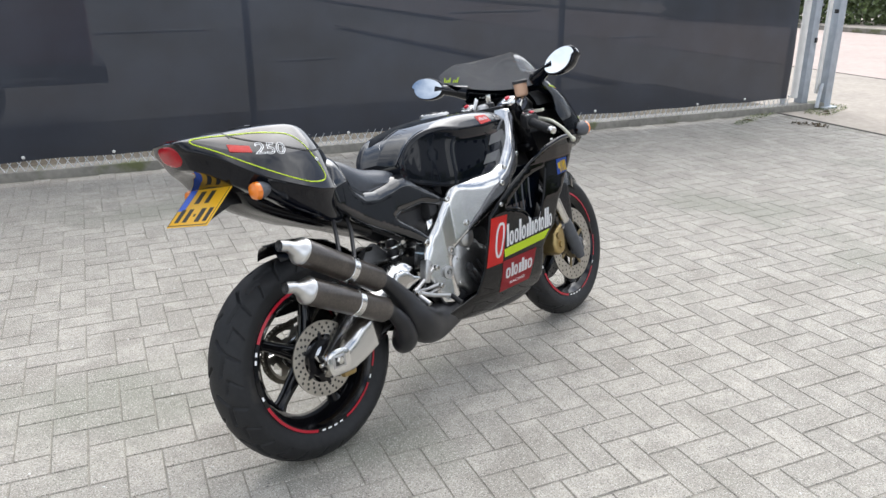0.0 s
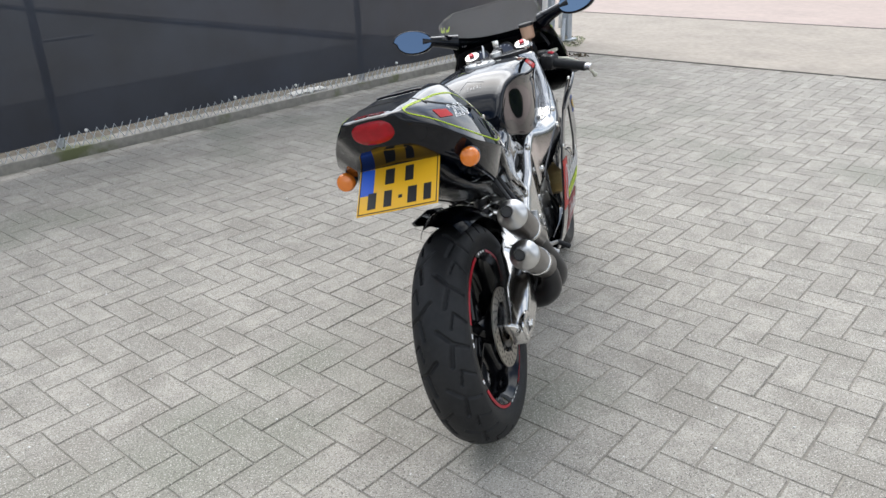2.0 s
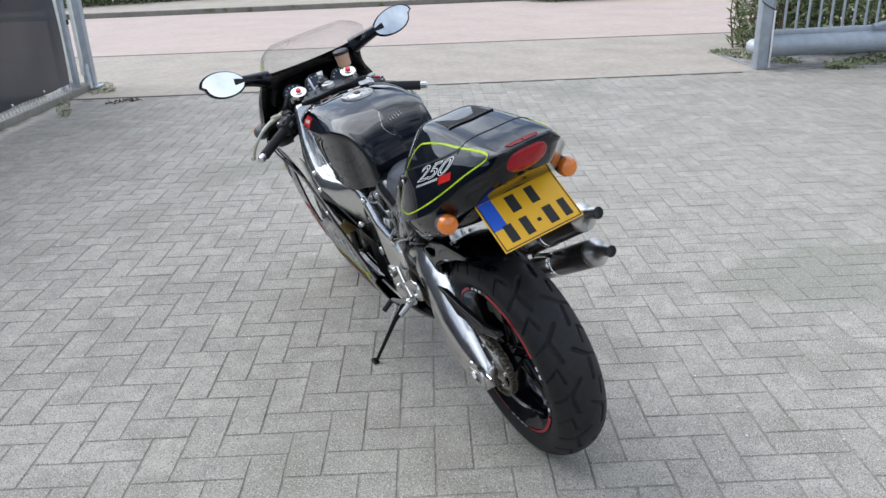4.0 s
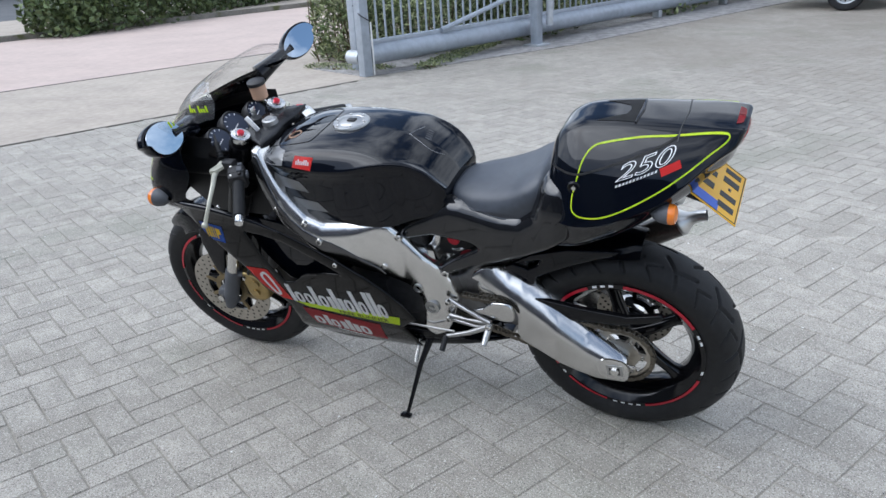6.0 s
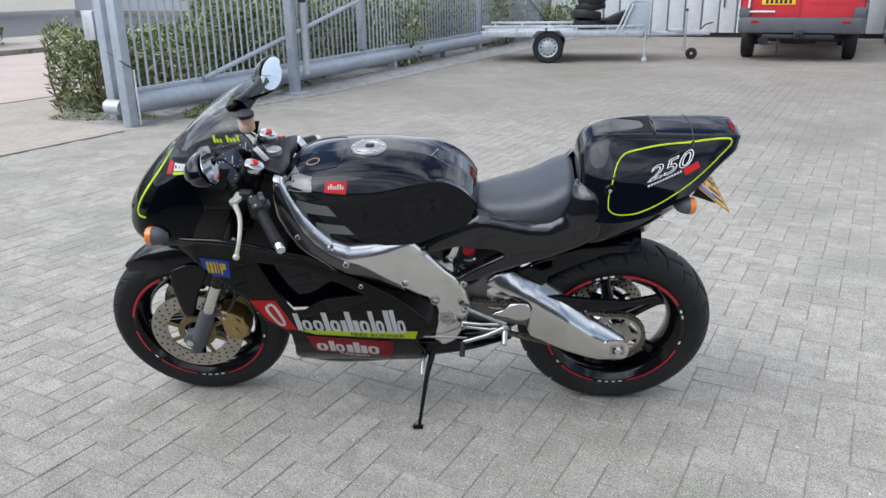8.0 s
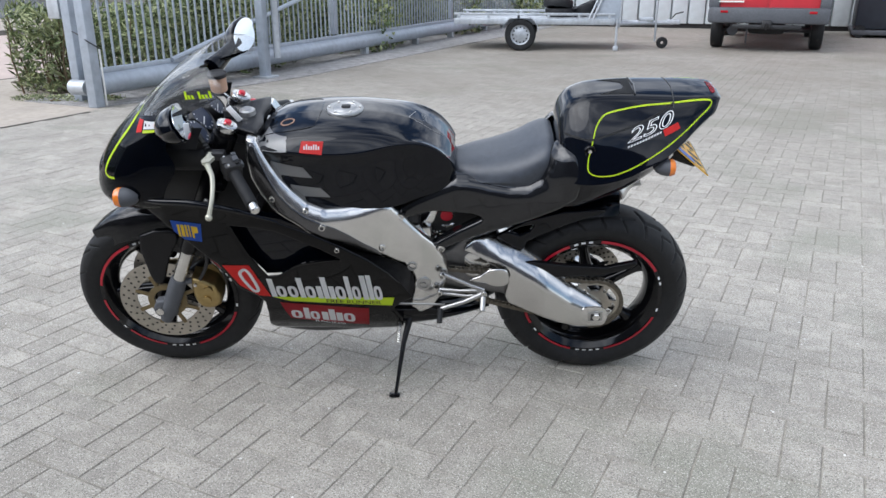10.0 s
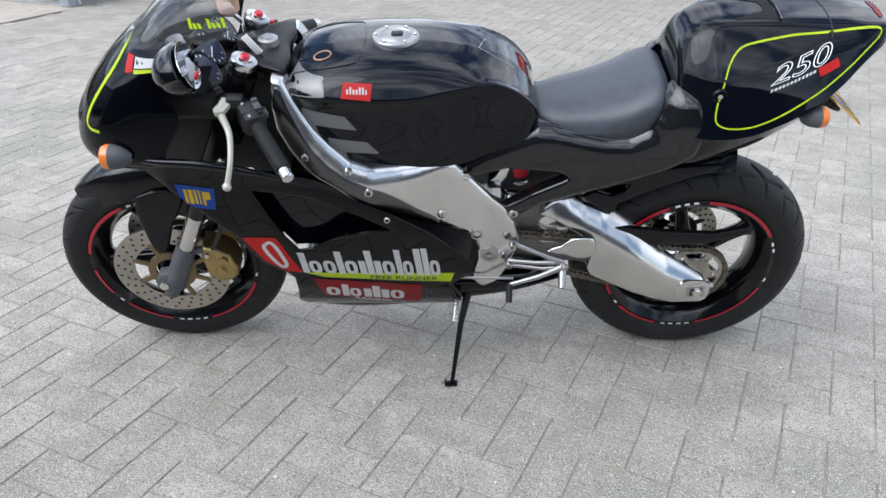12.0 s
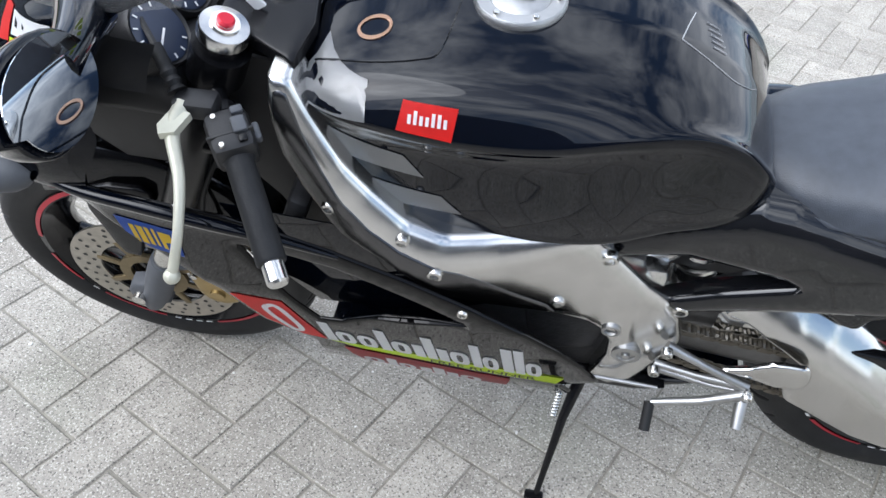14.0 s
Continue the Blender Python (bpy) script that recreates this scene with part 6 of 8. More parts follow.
# nose cowl: horizontal slices
def slices(rows, n=36, per=5):
    """rows: z, x of the nose, x of the rear edge, half width, squareness. Open shell, from low to high."""
    tracks = catmull([(r[0], r[1], r[2]) for r in rows], per), catmull([(r[3], r[4], 0) for r in rows], per)
    bm, rings = bmesh.new(), []
    for a, b in zip(*tracks):
        z, xf, xb, w, q = a.x, a.y, a.z, b.x, b.y
        ring = []
        for k in range(n + 1):
            th = math.pi * (k / n - 0.5)
            c, s = max(0.0, math.cos(th)), math.sin(th)
            ring.append(bm.verts.new((xb + (xf - xb) * c ** q, w * math.copysign(abs(s) ** 0.85, s), z)))
        rings.append(ring)
    for r0, r1 in zip(rings, rings[1:]):
        for k in range(n):
            bm.faces.new((r0[k], r0[k + 1], r1[k + 1], r1[k]))
    return bm


bm = slices([(0.685, 1.40, 1.32, 0.12, 0.8), (0.70, 1.455, 1.27, 0.185, 0.8), (0.735, 1.475, 1.24, 0.220, 0.78), (0.79, 1.460, 1.215, 0.230, 0.75), (0.85, 1.425, 1.18, 0.224, 0.72), (0.905, 1.372, 1.20, 0.205, 0.72), (0.938, 1.332, 1.145, 0.192, 0.75), (0.952, 1.31, 1.075, 0.184, 0.75), (0.960, 1.297, 1.045, 0.181, 0.75)])
bmesh.ops.solidify(bm, geom=bm.faces[:], thickness=0.004)
nose = part("nose_cowl", tilt_rim(bm), M_BLACK, bike, "glossy black nose cowl with yellow outline")
NOSE_T = tree_of(nose)
for s in (1, -1):
    stripe([(1.297, 0.962), (1.314, 0.93), (1.347, 0.89), (1.378, 0.85), (1.394, 0.822), (1.396, 0.808), (1.385, 0.803), (1.363, 0.806)], 0.0055, NOSE_T, M_YELLOW, "yellow_line", nose, s)
    decal([(1.285, 0.950), (1.266, 0.955), (1.266, 0.934), (1.285, 0.928)], NOSE_T, M_REDST, "red_mark", nose, s)
    decal([(1.262, 0.955), (1.20, 0.968), (1.20, 0.954), (1.262, 0.940)], NOSE_T, M_WHITEST, "white_mark", nose, s)
    decal([(1.262, 0.938), (1.20, 0.952), (1.20, 0.946), (1.262, 0.932)], NOSE_T, M_YELLOW, "yellow_mark", nose, s, 0.0022)
bm = bmesh.new()
bmesh.ops.create_uvsphere(bm, u_segments=24, v_segments=14, radius=1.0)
bmesh.ops.transform(bm, matrix=Matrix.Translation((1.425, 0, 0.80)) @ Matrix.Rotation(radians(-28), 4, "Y") @ Matrix.Diagonal((0.028, 0.135, 0.055, 1)), verts=bm.verts)
part("headlight", bm, M_CLEAR, bike, "clear headlight lens")

# windscreen
bm = slices([(0.945, 1.325, 1.045, 0.190, 0.75), (0.970, 1.290, 1.035, 0.188, 0.72), (0.996, 1.252, 1.030, 0.184, 0.70), (1.024, 1.210, 1.045, 0.174, 0.68), (1.052, 1.165, 1.060, 0.157, 0.66), (1.078, 1.118, 1.075, 0.132, 0.62)], 40)
bmesh.ops.solidify(bm, geom=bm.faces[:], thickness=0.003)
screen = part("windscreen", tilt_rim(bm), M_SCREEN, bike, "smoked clear windscreen with yellow scribble")
screen.visible_shadow = False
SCR_T = tree_of(screen)
for i in range(8):
    x0 = 1.130 - 0.0095 * i
    z0 = 1.028 + 0.001 * i
    if i != 3:
        decal([(x0, z0), (x0 - 0.0065, z0 + 0.0005), (x0 - 0.003, z0 + (0.018 if i in (0, 4, 7) else 0.010)), (x0 + 0.0035, z0 + (0.018 if i in (0, 4, 7) else 0.010))], SCR_T, M_YELLOW, "scribble_bar", screen, 1, 0.0015, 0.008)
# dark inner cowl under the screen
bm = slices([(0.885, 1.34, 1.13, 0.180, 0.75), (0.915, 1.31, 1.12, 0.172, 0.75), (0.938, 1.27, 1.11, 0.160, 0.75)], 30)
bmesh.ops.solidify(bm, geom=bm.faces[:], thickness=0.004)
inner = part("inner_cowl", bm, M_BLACKPL, bike, "matt black inner cowl")
part("dash_tray", panel([(1.12, 0.79), (1.36, 0.79), (1.37, 0.82), (1.30, 0.855), (1.20, 0.870), (1.13, 0.855)], 0.135, 0.27, 0.02, 0.03), M_BLACKPL, inner)
for y, r, x in ((0.095, 0.040, 1.155), (0.0, 0.044, 1.17), (-0.09, 0.036, 1.155)):
    m = Matrix.Translation((x, y, 0.890)) @ Matrix.Rotation(radians(-52), 4, "Y")
    g = part("gauge", revolve(bmesh.new(), [(0, 0.010), (r * 0.92, 0.010), (r, 0.014), (r * 1.06, 0.010), (r * 1.06, -0.02), (r * 0.8, -0.035), (0, -0.035)], 28, axis="Z"), M_BLACKPL, bike, "round gauge in a black housing", xf=m)
    part("dial", revolve(bmesh.new(), [(0, 0.0115), (r * 0.9, 0.0115)], 28, axis="Z"), M_DIAL, g, xf=m)
    part("needle", box(bmesh.new(), (0.012, 0.004, 0.013), (0.034, 0.0025, 0.001), 0, Matrix.Rotation(1.9, 4, "Z")), M_WHITEST, g, xf=m)
    for k in range(10):
        a = radians(-40 + 28 * k)
        part("tick", box(bmesh.new(), (r * 0.78, 0, 0.0125), (0.006, 0.0018, 0.001), 0, Matrix.Rotation(a, 4, "Z")), M_WHITEST, g, xf=m)

# mirrors
for s in (1, -1):
    shell = bmesh.new()
    bmesh.ops.create_uvsphere(shell, u_segments=32, v_segments=16, radius=1.0)
    for v in shell.verts:
        if v.co.x < 0:
            v.co.x *= 0.12
        v.co.y *= 1 - 0.22 * (v.co.y * 0.5 + 0.5) * (1 if v.co.z < 0 else 0.2)
    mm = Matrix.Translation((1.105, s * 0.327, 1.026)) @ Matrix.Rotation(radians(13 * s), 4, "Z") @ Matrix.Rotation(radians(17 if s > 0 else 19), 4, "Y") @ Matrix.Rotation(radians(14 * s), 4, "X") @ Matrix.Diagonal((0.055, s * 0.083, 0.046, 1))
    mr = part("mirror", shell, M_BLACK, bike, "black teardrop rear-view mirror", xf=mm)
    gl = bmesh.new()
    bmesh.ops.create_circle(gl, cap_ends=True, segments=40, radius=0.90, matrix=Matrix.Translation((-0.155, 0, 0)) @ Matrix.Rotation(radians(90), 4, "Y"))
    for v in gl.verts:
        v.co.y *= 1 - 0.22 * (v.co.y * 0.5 + 0.5) * (1 if v.co.z < 0 else 0.2)
    bmesh.ops.solidify(gl, geom=gl.faces[:], thickness=0.02)
    part("mirror_glass", gl, M_MIRROR, mr, "bright mirror glass", smooth=False, xf=mm)
    part("mirror_arm", tube(bmesh.new(), [(1.118, s * 0.290, 1.018), (1.128, s * 0.250, 1.008), (1.145, s * 0.210, 0.995), (1.165, s * 0.170, 0.980)], [0.020, 0.020, 0.024, 0.030], 14, 4), M_BLACK, mr)

# ---------- fork, front mudguard ----------
ax = Vector((math.sin(RAKE), 0, -math.cos(RAKE)))
for s in (1, -1):
    top = Vector((1.068, s * 0.098, 0.916))
    at = lambda d: top + ax * d
    fk = part("fork_leg", tube(bmesh.new(), [at(-0.002), at(0.02), at(0.44), at(0.45)], [0.024, 0.026, 0.026, 0.023], 20), M_BLACKM, bike, "upside-down fork leg with bright tube", xf=STEER)
    part("stanchion", tube(bmesh.new(), [at(0.44), at(0.60)], 0.0205, 20), M_STEEL, fk, xf=STEER)
    foot = [at(0.565), at(0.60), at(0.66), at(0.70), at(0.745)]
    part("fork_foot", tube(bmesh.new(), foot, [0.0245, 0.027, 0.026, 0.026, 0.018], 16), M_GREYPL, fk, xf=STEER)
    part("axle_clamp", panel([(1.335, 0.255), (1.395, 0.255), (1.405, 0.285), (1.39, 0.315), (1.345, 0.325)], 0.112, 0.030, 0.008, 0.02, s), M_GREYPL, fk, xf=STEER)
    cp = part("fork_cap", revolve(bmesh.new(), [(0, 0.014), (0.009, 0.014), (0.010, 0.010), (0.016, 0.010), (0.017, 0.006), (0.027, 0.005), (0.029, 0.001), (0.029, -0.010), (0.026, -0.012)], 28, axis="Z"), M_ALU, fk, xf=STEER @ Matrix.Translation(at(-0.004)) @ Matrix.Rotation(-RAKE, 4, "Y"))
    part("adjuster", revolve(bmesh.new(), [(0, 0.016), (0.008, 0.016), (0.010, 0.014), (0.010, 0.008)], 16, axis="Z"), M_REDANO, cp, xf=STEER @ Matrix.Translation(at(-0.004)) @ Matrix.Rotation(-RAKE, 4, "Y"))
    # caliper: gold four-piston block behind the leg
    cal = part("front_caliper", panel([(1.262, 0.405), (1.232, 0.398), (1.195, 0.375), (1.180, 0.335), (1.186, 0.300), (1.215, 0.283), (1.245, 0.288), (1.262, 0.31), (1.268, 0.36)], 0.110, 0.07, 0.012, 0.014, s), M_GOLD, bike, "gold four-piston brake caliper", xf=STEER)
    part("caliper_bolt", revolve(bmesh.new(), [(0, 0.118), (0.006, 0.118), (0.007, 0.108)], 8, (1.25, 0, 0.385)), M_STEEL, cal, xf=STEER @ Matrix.Diagonal((1, s, 1, 1)))
    part("piston", revolve(bmesh.new(), [(0, 0.116), (0.013, 0.116), (0.015, 0.106)], 16, (1.225, 0, 0.325)), M_GOLD, cal, xf=STEER @ Matrix.Diagonal((1, s, 1, 1)))
    part("piston", revolve(bmesh.new(), [(0, 0.116), (0.013, 0.116), (0.015, 0.106)], 16, (1.215, 0, 0.362)), M_GOLD, cal, xf=STEER @ Matrix.Diagonal((1, s, 1, 1)))
    part("caliper_arm", tube(bmesh.new(), [(1.262, s * 0.095, 0.39), (1.30, s * 0.100, 0.385)], 0.010, 8), M_GREYPL, cal, xf=STEER)
    part("brake_hose", tube(bmesh.new(), [(1.235, s * 0.105, 0.40), (1.20, s * 0.11, 0.47), (1.19, s * 0.09, 0.58), (1.13, s * 0.06, 0.70)], 0.0055, 8, 5), M_BLACKPL, cal, xf=STEER)
part("front_axle", tube(bmesh.new(), [(1.378, -0.125, 0.287), (1.378, 0.125, 0.287)], 0.012, 14), M_STEEL, front_wheel, xf=STEER)
fend = bmesh.new()
rows = []
for k in range(31):
    a = radians(50 + 98 * k / 30)
    t = k / 30
    r = 0.310 + 0.014 * math.sin(t * math.pi)
    hw = 0.072 * (1 - 0.55 * max(0, 0.25 - t) ** 1.2 / 0.25)
    dropz = 0.075 + 0.05 * math.exp(-((t - 0.62) / 0.22) ** 2)
    rows.append([fend.verts.new((FRONT.x + (r - dropz * abs(q) ** 4) * math.cos(a), hw * math.copysign(abs(q) ** 0.8, q), FRONT.z + (r - dropz * abs(q) ** 4) * math.sin(a))) for q in [-1 + 2 * j / 16 for j in range(17)]])
for r0, r1 in zip(rows, rows[1:]):
    for j in range(16):
        fend.faces.new((r0[j], r0[j + 1], r1[j + 1], r1[j]))
bmesh.ops.solidify(fend, geom=fend.faces[:], thickness=0.004)
mud = part("front_mudguard", fend, M_CARBON, bike, "glossy dark front mudguard", xf=STEER)
for s in (1, -1):
    part("mudguard_stay", panel([(1.40, 0.545), (1.30, 0.565), (1.285, 0.53), (1.325, 0.46), (1.352, 0.385), (1.372, 0.36), (1.392, 0.375), (1.402, 0.44)], 0.080, 0.010, 0.006, 0.014, s, soft=2), M_BLACKM, mud, xf=STEER)

# ---------- controls ----------
yoke = part("top_yoke", panel([(-0.125, 0.985), (-0.09, 1.045), (-0.06, 1.09), (0.06, 1.09), (0.09, 1.045), (0.125, 0.985), (0.06, 0.975), (0.0, 0.985), (-0.06, 0.975)], 0.0, 0.018, 0.004, 0.02), M_BLACKM, bike, "black top yoke", xf=STEER @ Matrix(((0, 0, 1, 0), (1, 0, 0, 0), (0, 1, 0, 0.908), (0, 0, 0, 1))))
part("stem_nut", revolve(bmesh.new(), [(0, 0.018), (0.012, 0.018), (0.014, 0.014), (0.022, 0.012), (0.024, 0.0)], 24, (1.03, 0, 0.908), axis="Z"), M_CAST, yoke, xf=STEER)
part("ignition_lock", revolve(bmesh.new(), [(0, 0.016), (0.012, 0.016), (0.019, 0.012), (0.02, -0.02)], 24, (1.078, 0, 0.912), axis="Z"), M_BLACKPL, yoke, xf=STEER)
key = part("key", box(bmesh.new(), (1.078, 0.0, 0.942), (0.003, 0.022, 0.030), 0.001), M_STEEL, bike, "ignition key with tag", xf=STEER)
part("key_tag", box(bmesh.new(), (1.055, 0.048, 0.93), (0.016, 0.004, 0.05), 0.001, Matrix.Translation((1.055, 0.048, 0.93)) @ Matrix.Rotation(radians(35), 4, "Y") @ Matrix.Translation((-1.055, -0.048, -0.93))), M_WHITEST, key, xf=STEER)
part("lower_yoke", box(bmesh.new(), (1.135, 0, 0.735), (0.07, 0.24, 0.035), 0.012), M_BLACKM, bike, "black lower fork yoke", xf=STEER)
for s in (1, -1):
    a, b = Vector((1.090, s * 0.115, 0.853)), Vector((0.971, s * 0.320, 0.792))
    d = (b - a).normalized()
    hb = part("clip_on_bar", tube(bmesh.new(), [a - d * 0.03, a + d * 0.10], 0.011, 12), M_BLACKM, bike, "clip-on handlebar with rubber grip", xf=STEER)
    part("grip", tube(bmesh.new(), [a + d * 0.100, a + d * 0.103, a + d * 0.112, b - d * 0.012, b - d * 0.010], [0.018, 0.020, 0.0165, 0.0165, 0.015], 18), M_RUBBER, hb, "black rubber grip", xf=STEER)
    part("bar_end", tube(bmesh.new(), [b - d * 0.010, b + d * 0.012, b + d * 0.015], [0.0125, 0.0125, 0.010], 16), M_ALU, hb, xf=STEER)
    mb = Matrix.Translation(a + d * 0.080) @ d.to_track_quat("Y", "Z").to_matrix().to_4x4()
    part("switch_box", box(bmesh.new(), (0, 0, 0.002), (0.050, 0.056, 0.054), 0.011), M_BLACKPL, hb, xf=STEER @ mb)
    part("button", box(bmesh.new(), (-0.012, 0.0, 0.031), (0.016, 0.020, 0.008), 0.003), M_GREYPL if s > 0 else M_REDANO, hb, xf=STEER @ mb)
    part("seam", box(bmesh.new(), (0, 0.006, 0.002), (0.0515, 0.003, 0.0555), 0.001), M_INK, hb, xf=STEER @ mb)
    part("button", box(bmesh.new(), (-0.012, 0.017, 0.030), (0.010, 0.009, 0.006), 0.002), M_BLACKM, hb, xf=STEER @ mb)
    part("button", box(bmesh.new(), (-0.014, -0.018, 0.030), (0.014, 0.010, 0.010), 0.003), M_GREYPL, hb, xf=STEER @ mb)
    part("button", box(bmesh.new(), (-0.028, 0.004, 0.010), (0.008, 0.022, 0.014), 0.003), M_GREYPL, hb, xf=STEER @ mb)
    for q in ((0.012, 0.018), (0.012, -0.018)):
        part("screw", revolve(bmesh.new(), [(0, 0.031), (0.003, 0.031), (0.004, 0.028)], 8, (q[0], q[1], 0), axis="Z"), M_STEEL, hb, xf=STEER @ mb)
    part("clamp_ring", tube(bmesh.new(), [a + d * 0.036, a + d * 0.048], 0.0165, 16), M_BLACKM, hb, xf=STEER)
    part("lever_root", panel([(-0.012, -0.012), (0.020, -0.010), (0.030, 0.0), (0.020, 0.014), (-0.010, 0.012)], 0.006, 0.012, 0.003, 0.008), M_LEVER, hb, xf=STEER @ Matrix.Translation((1.106, s * 0.185, 0.862)) @ Matrix.Rotation(radians(-90), 4, "X") @ Matrix.Rotation(radians(-70 * s), 4, "Y"))
    part("clamp", tube(bmesh.new(), [Vector((1.075, s * 0.098, 0.895)), Vector((1.095, s * 0.098, 0.851))], 0.034, 18), M_BLACKM, hb, xf=STEER)
    # lever with ball end
    drop = 0.0 if s > 0 else 0.028
    l0 = Vector((1.105, s * 0.165, 0.866 - drop))
    l1 = Vector((1.108, s * 0.200, 0.858 - drop))
    l2 = Vector((1.080, s * 0.300, 0.812 - drop))
    l3 = Vector((1.090, s * 0.328, 0.768 - drop))
    lv = part("lever", tube(bmesh.new(), [l0, l1, Vector((1.084, s * 0.255, 0.846 - drop)), l2, l3], [0.010, 0.0085, 0.0064, 0.0056, 0.006], 10, 5), M_LEVER, hb, "worn alloy lever", xf=STEER)
    bl = bmesh.new()
    bmesh.ops.create_uvsphere(bl, u_segments=12, v_segments=8, radius=0.0095, matrix=Matrix.Translation(l3))
    part("lever_ball", bl, M_LEVER, lv, xf=STEER)
    part("perch", box(bmesh.new(), (1.092, s * 0.160, 0.862), (0.05, 0.030, 0.024), 0.006), M_BLACKPL, hb, xf=STEER)
    if s > 0:
        bp = [l0 + Vector((0.008, -0.010, 0.008)) + Vector((0.030, -0.036, 0.030)) * (q / 10) for q in range(11)]
        part("boot", tube(bmesh.new(), bp, [0.0115 - 0.0004 * q if q % 2 == 0 else 0.0078 for q in range(11)], 12), M_RUBBER, hb, "ribbed rubber cable boot", xf=STEER)
        part("clutch_cable", tube(bmesh.new(), [l0 + Vector((0.036, -0.044, 0.036)), l0 + Vector((0.075, -0.09, 0.05)), l0 + Vector((0.09, -0.12, 0.0)), Vector((1.16, 0.02, 0.80))], 0.004, 6, 5), M_BLACKPL, hb, xf=STEER)
rs = part("brake_reservoir", revolve(bmesh.new(), [(0, -0.03), (0.018, -0.03), (0.024, -0.024), (0.0255, 0.018), (0.0255, 0.02)], 24, (1.132, -0.118, 0.955), axis="Z"), M_CREAM, bike, "cream brake fluid reservoir with black lid", xf=STEER)
part("lid", revolve(bmesh.new(), [(0.0255, 0.018), (0.028, 0.018), (0.028, 0.028), (0.024, 0.031), (0, 0.031)], 24, (1.132, -0.118, 0.955), axis="Z"), M_BLACKPL, rs, xf=STEER)
part("bracket", tube(bmesh.new(), [(1.10, -0.12, 0.89), (1.115, -0.125, 0.905), (1.13, -0.12, 0.925)], 0.006, 8), M_STEEL, rs, xf=STEER)

# ---------- engine ----------
eng = part("engine", box(bmesh.new(), (0.68, 0, 0.40), (0.26, 0.22, 0.24), 0.03), M_ENGINE, bike, "dark two-stroke engine block")
part("cylinder_bank", box(bmesh.new(), (0.82, 0, 0.46), (0.20, 0.20, 0.16), 0.02), M_ENGINE, eng)
part("radiator", box(bmesh.new(), (1.04, 0, 0.58), (0.03, 0.30, 0.22), 0.01, Matrix.Translation((1.04, 0, 0.58)) @ Matrix.Rotation(radians(-20), 4, "Y") @ Matrix.Translation((-1.04, 0, -0.58))), M_ENGINE, eng)
part("airbox", box(bmesh.new(), (0.72, 0, 0.635), (0.36, 0.20, 0.11), 0.02), M_BLACKPL, eng)
part("rear_inner", box(bmesh.new(), (0.40, 0, 0.68), (0.30, 0.14, 0.10), 0.02), M_BLACKPL, eng)
part("clutch_cover", panel([(0.74, 0.46), (0.66, 0.47), (0.59, 0.455), (0.56, 0.42), (0.57, 0.36), (0.61, 0.33), (0.70, 0.33), (0.76, 0.36), (0.78, 0.42)], 0.128, 0.06, 0.02, 0.014, -1, soft=3), M_CAST, eng, "cast silver engine side cover")
for x, z in ((0.74, 0.445), (0.60, 0.44), (0.59, 0.36), (0.70, 0.338), (0.75, 0.38), (0.66, 0.46)):
    bolt((x, -0.124, z), 0.006, eng, -1)
part("oil_cap", revolve(bmesh.new(), [(0, 0.140), (0.014, 0.140), (0.016, 0.136), (0.016, 0.120)], 20, (0.645, 0, 0.40)), M_BLACKPL, eng, xf=Matrix.Diagonal((1, -1, 1, 1)))
part("water_pump", revolve(bmesh.new(), [(0, 0.146), (0.020, 0.146), (0.034, 0.138), (0.040, 0.122), (0.044, 0.10)], 28, (0.655, 0, 0.505)), M_CAST, eng, xf=Matrix.Diagonal((1, -1, 1, 1)))
part("water_hose", tube(bmesh.new(), [(0.66, -0.125, 0.515), (0.70, -0.135, 0.545), (0.74, -0.12, 0.58), (0.80, -0.10, 0.60)], 0.014, 12, 5), M_RUBBER, eng)
part("brake_pump", box(bmesh.new(), (0.43, -0.135, 0.445), (0.026, 0.03, 0.075), 0.006, Matrix.Translation((0.43, -0.135, 0.445)) @ Matrix.Rotation(radians(20), 4, "Y") @ Matrix.Translation((-0.43, 0.135, -0.445))), M_CAST, eng)
part("brake_line", tube(bmesh.new(), [(0.42, -0.135, 0.41), (0.36, -0.14, 0.36), (0.22, -0.145, 0.33), (0.09, -0.12, 0.29)], 0.004, 6, 5), M_BLACKPL, eng)
part("sprocket_cover", panel([(0.66, 0.50), (0.58, 0.505), (0.56, 0.46), (0.575, 0.36), (0.64, 0.34), (0.69, 0.38), (0.70, 0.46)], 0.112, 0.05, 0.012, 0.018), M_ENGINE, eng)
for i in range(7):
    part("engine_pipe", tube(bmesh.new(), [(0.62 + 0.03 * i, -0.115, 0.42 + 0.012 * (i % 3)), (0.66 + 0.03 * i, -0.13, 0.36 - 0.01 * (i % 2)), (0.70 + 0.02 * i, -0.12, 0.30)], 0.007, 8, 4), M_CAST if i % 2 else M_BLACKPL, eng)
part("side_case", panel([(0.72, 0.48), (0.60, 0.49), (0.585, 0.36), (0.64, 0.30), (0.74, 0.31), (0.76, 0.40)], 0.128, 0.04, 0.014, 0.018, -1), M_CAST, eng)

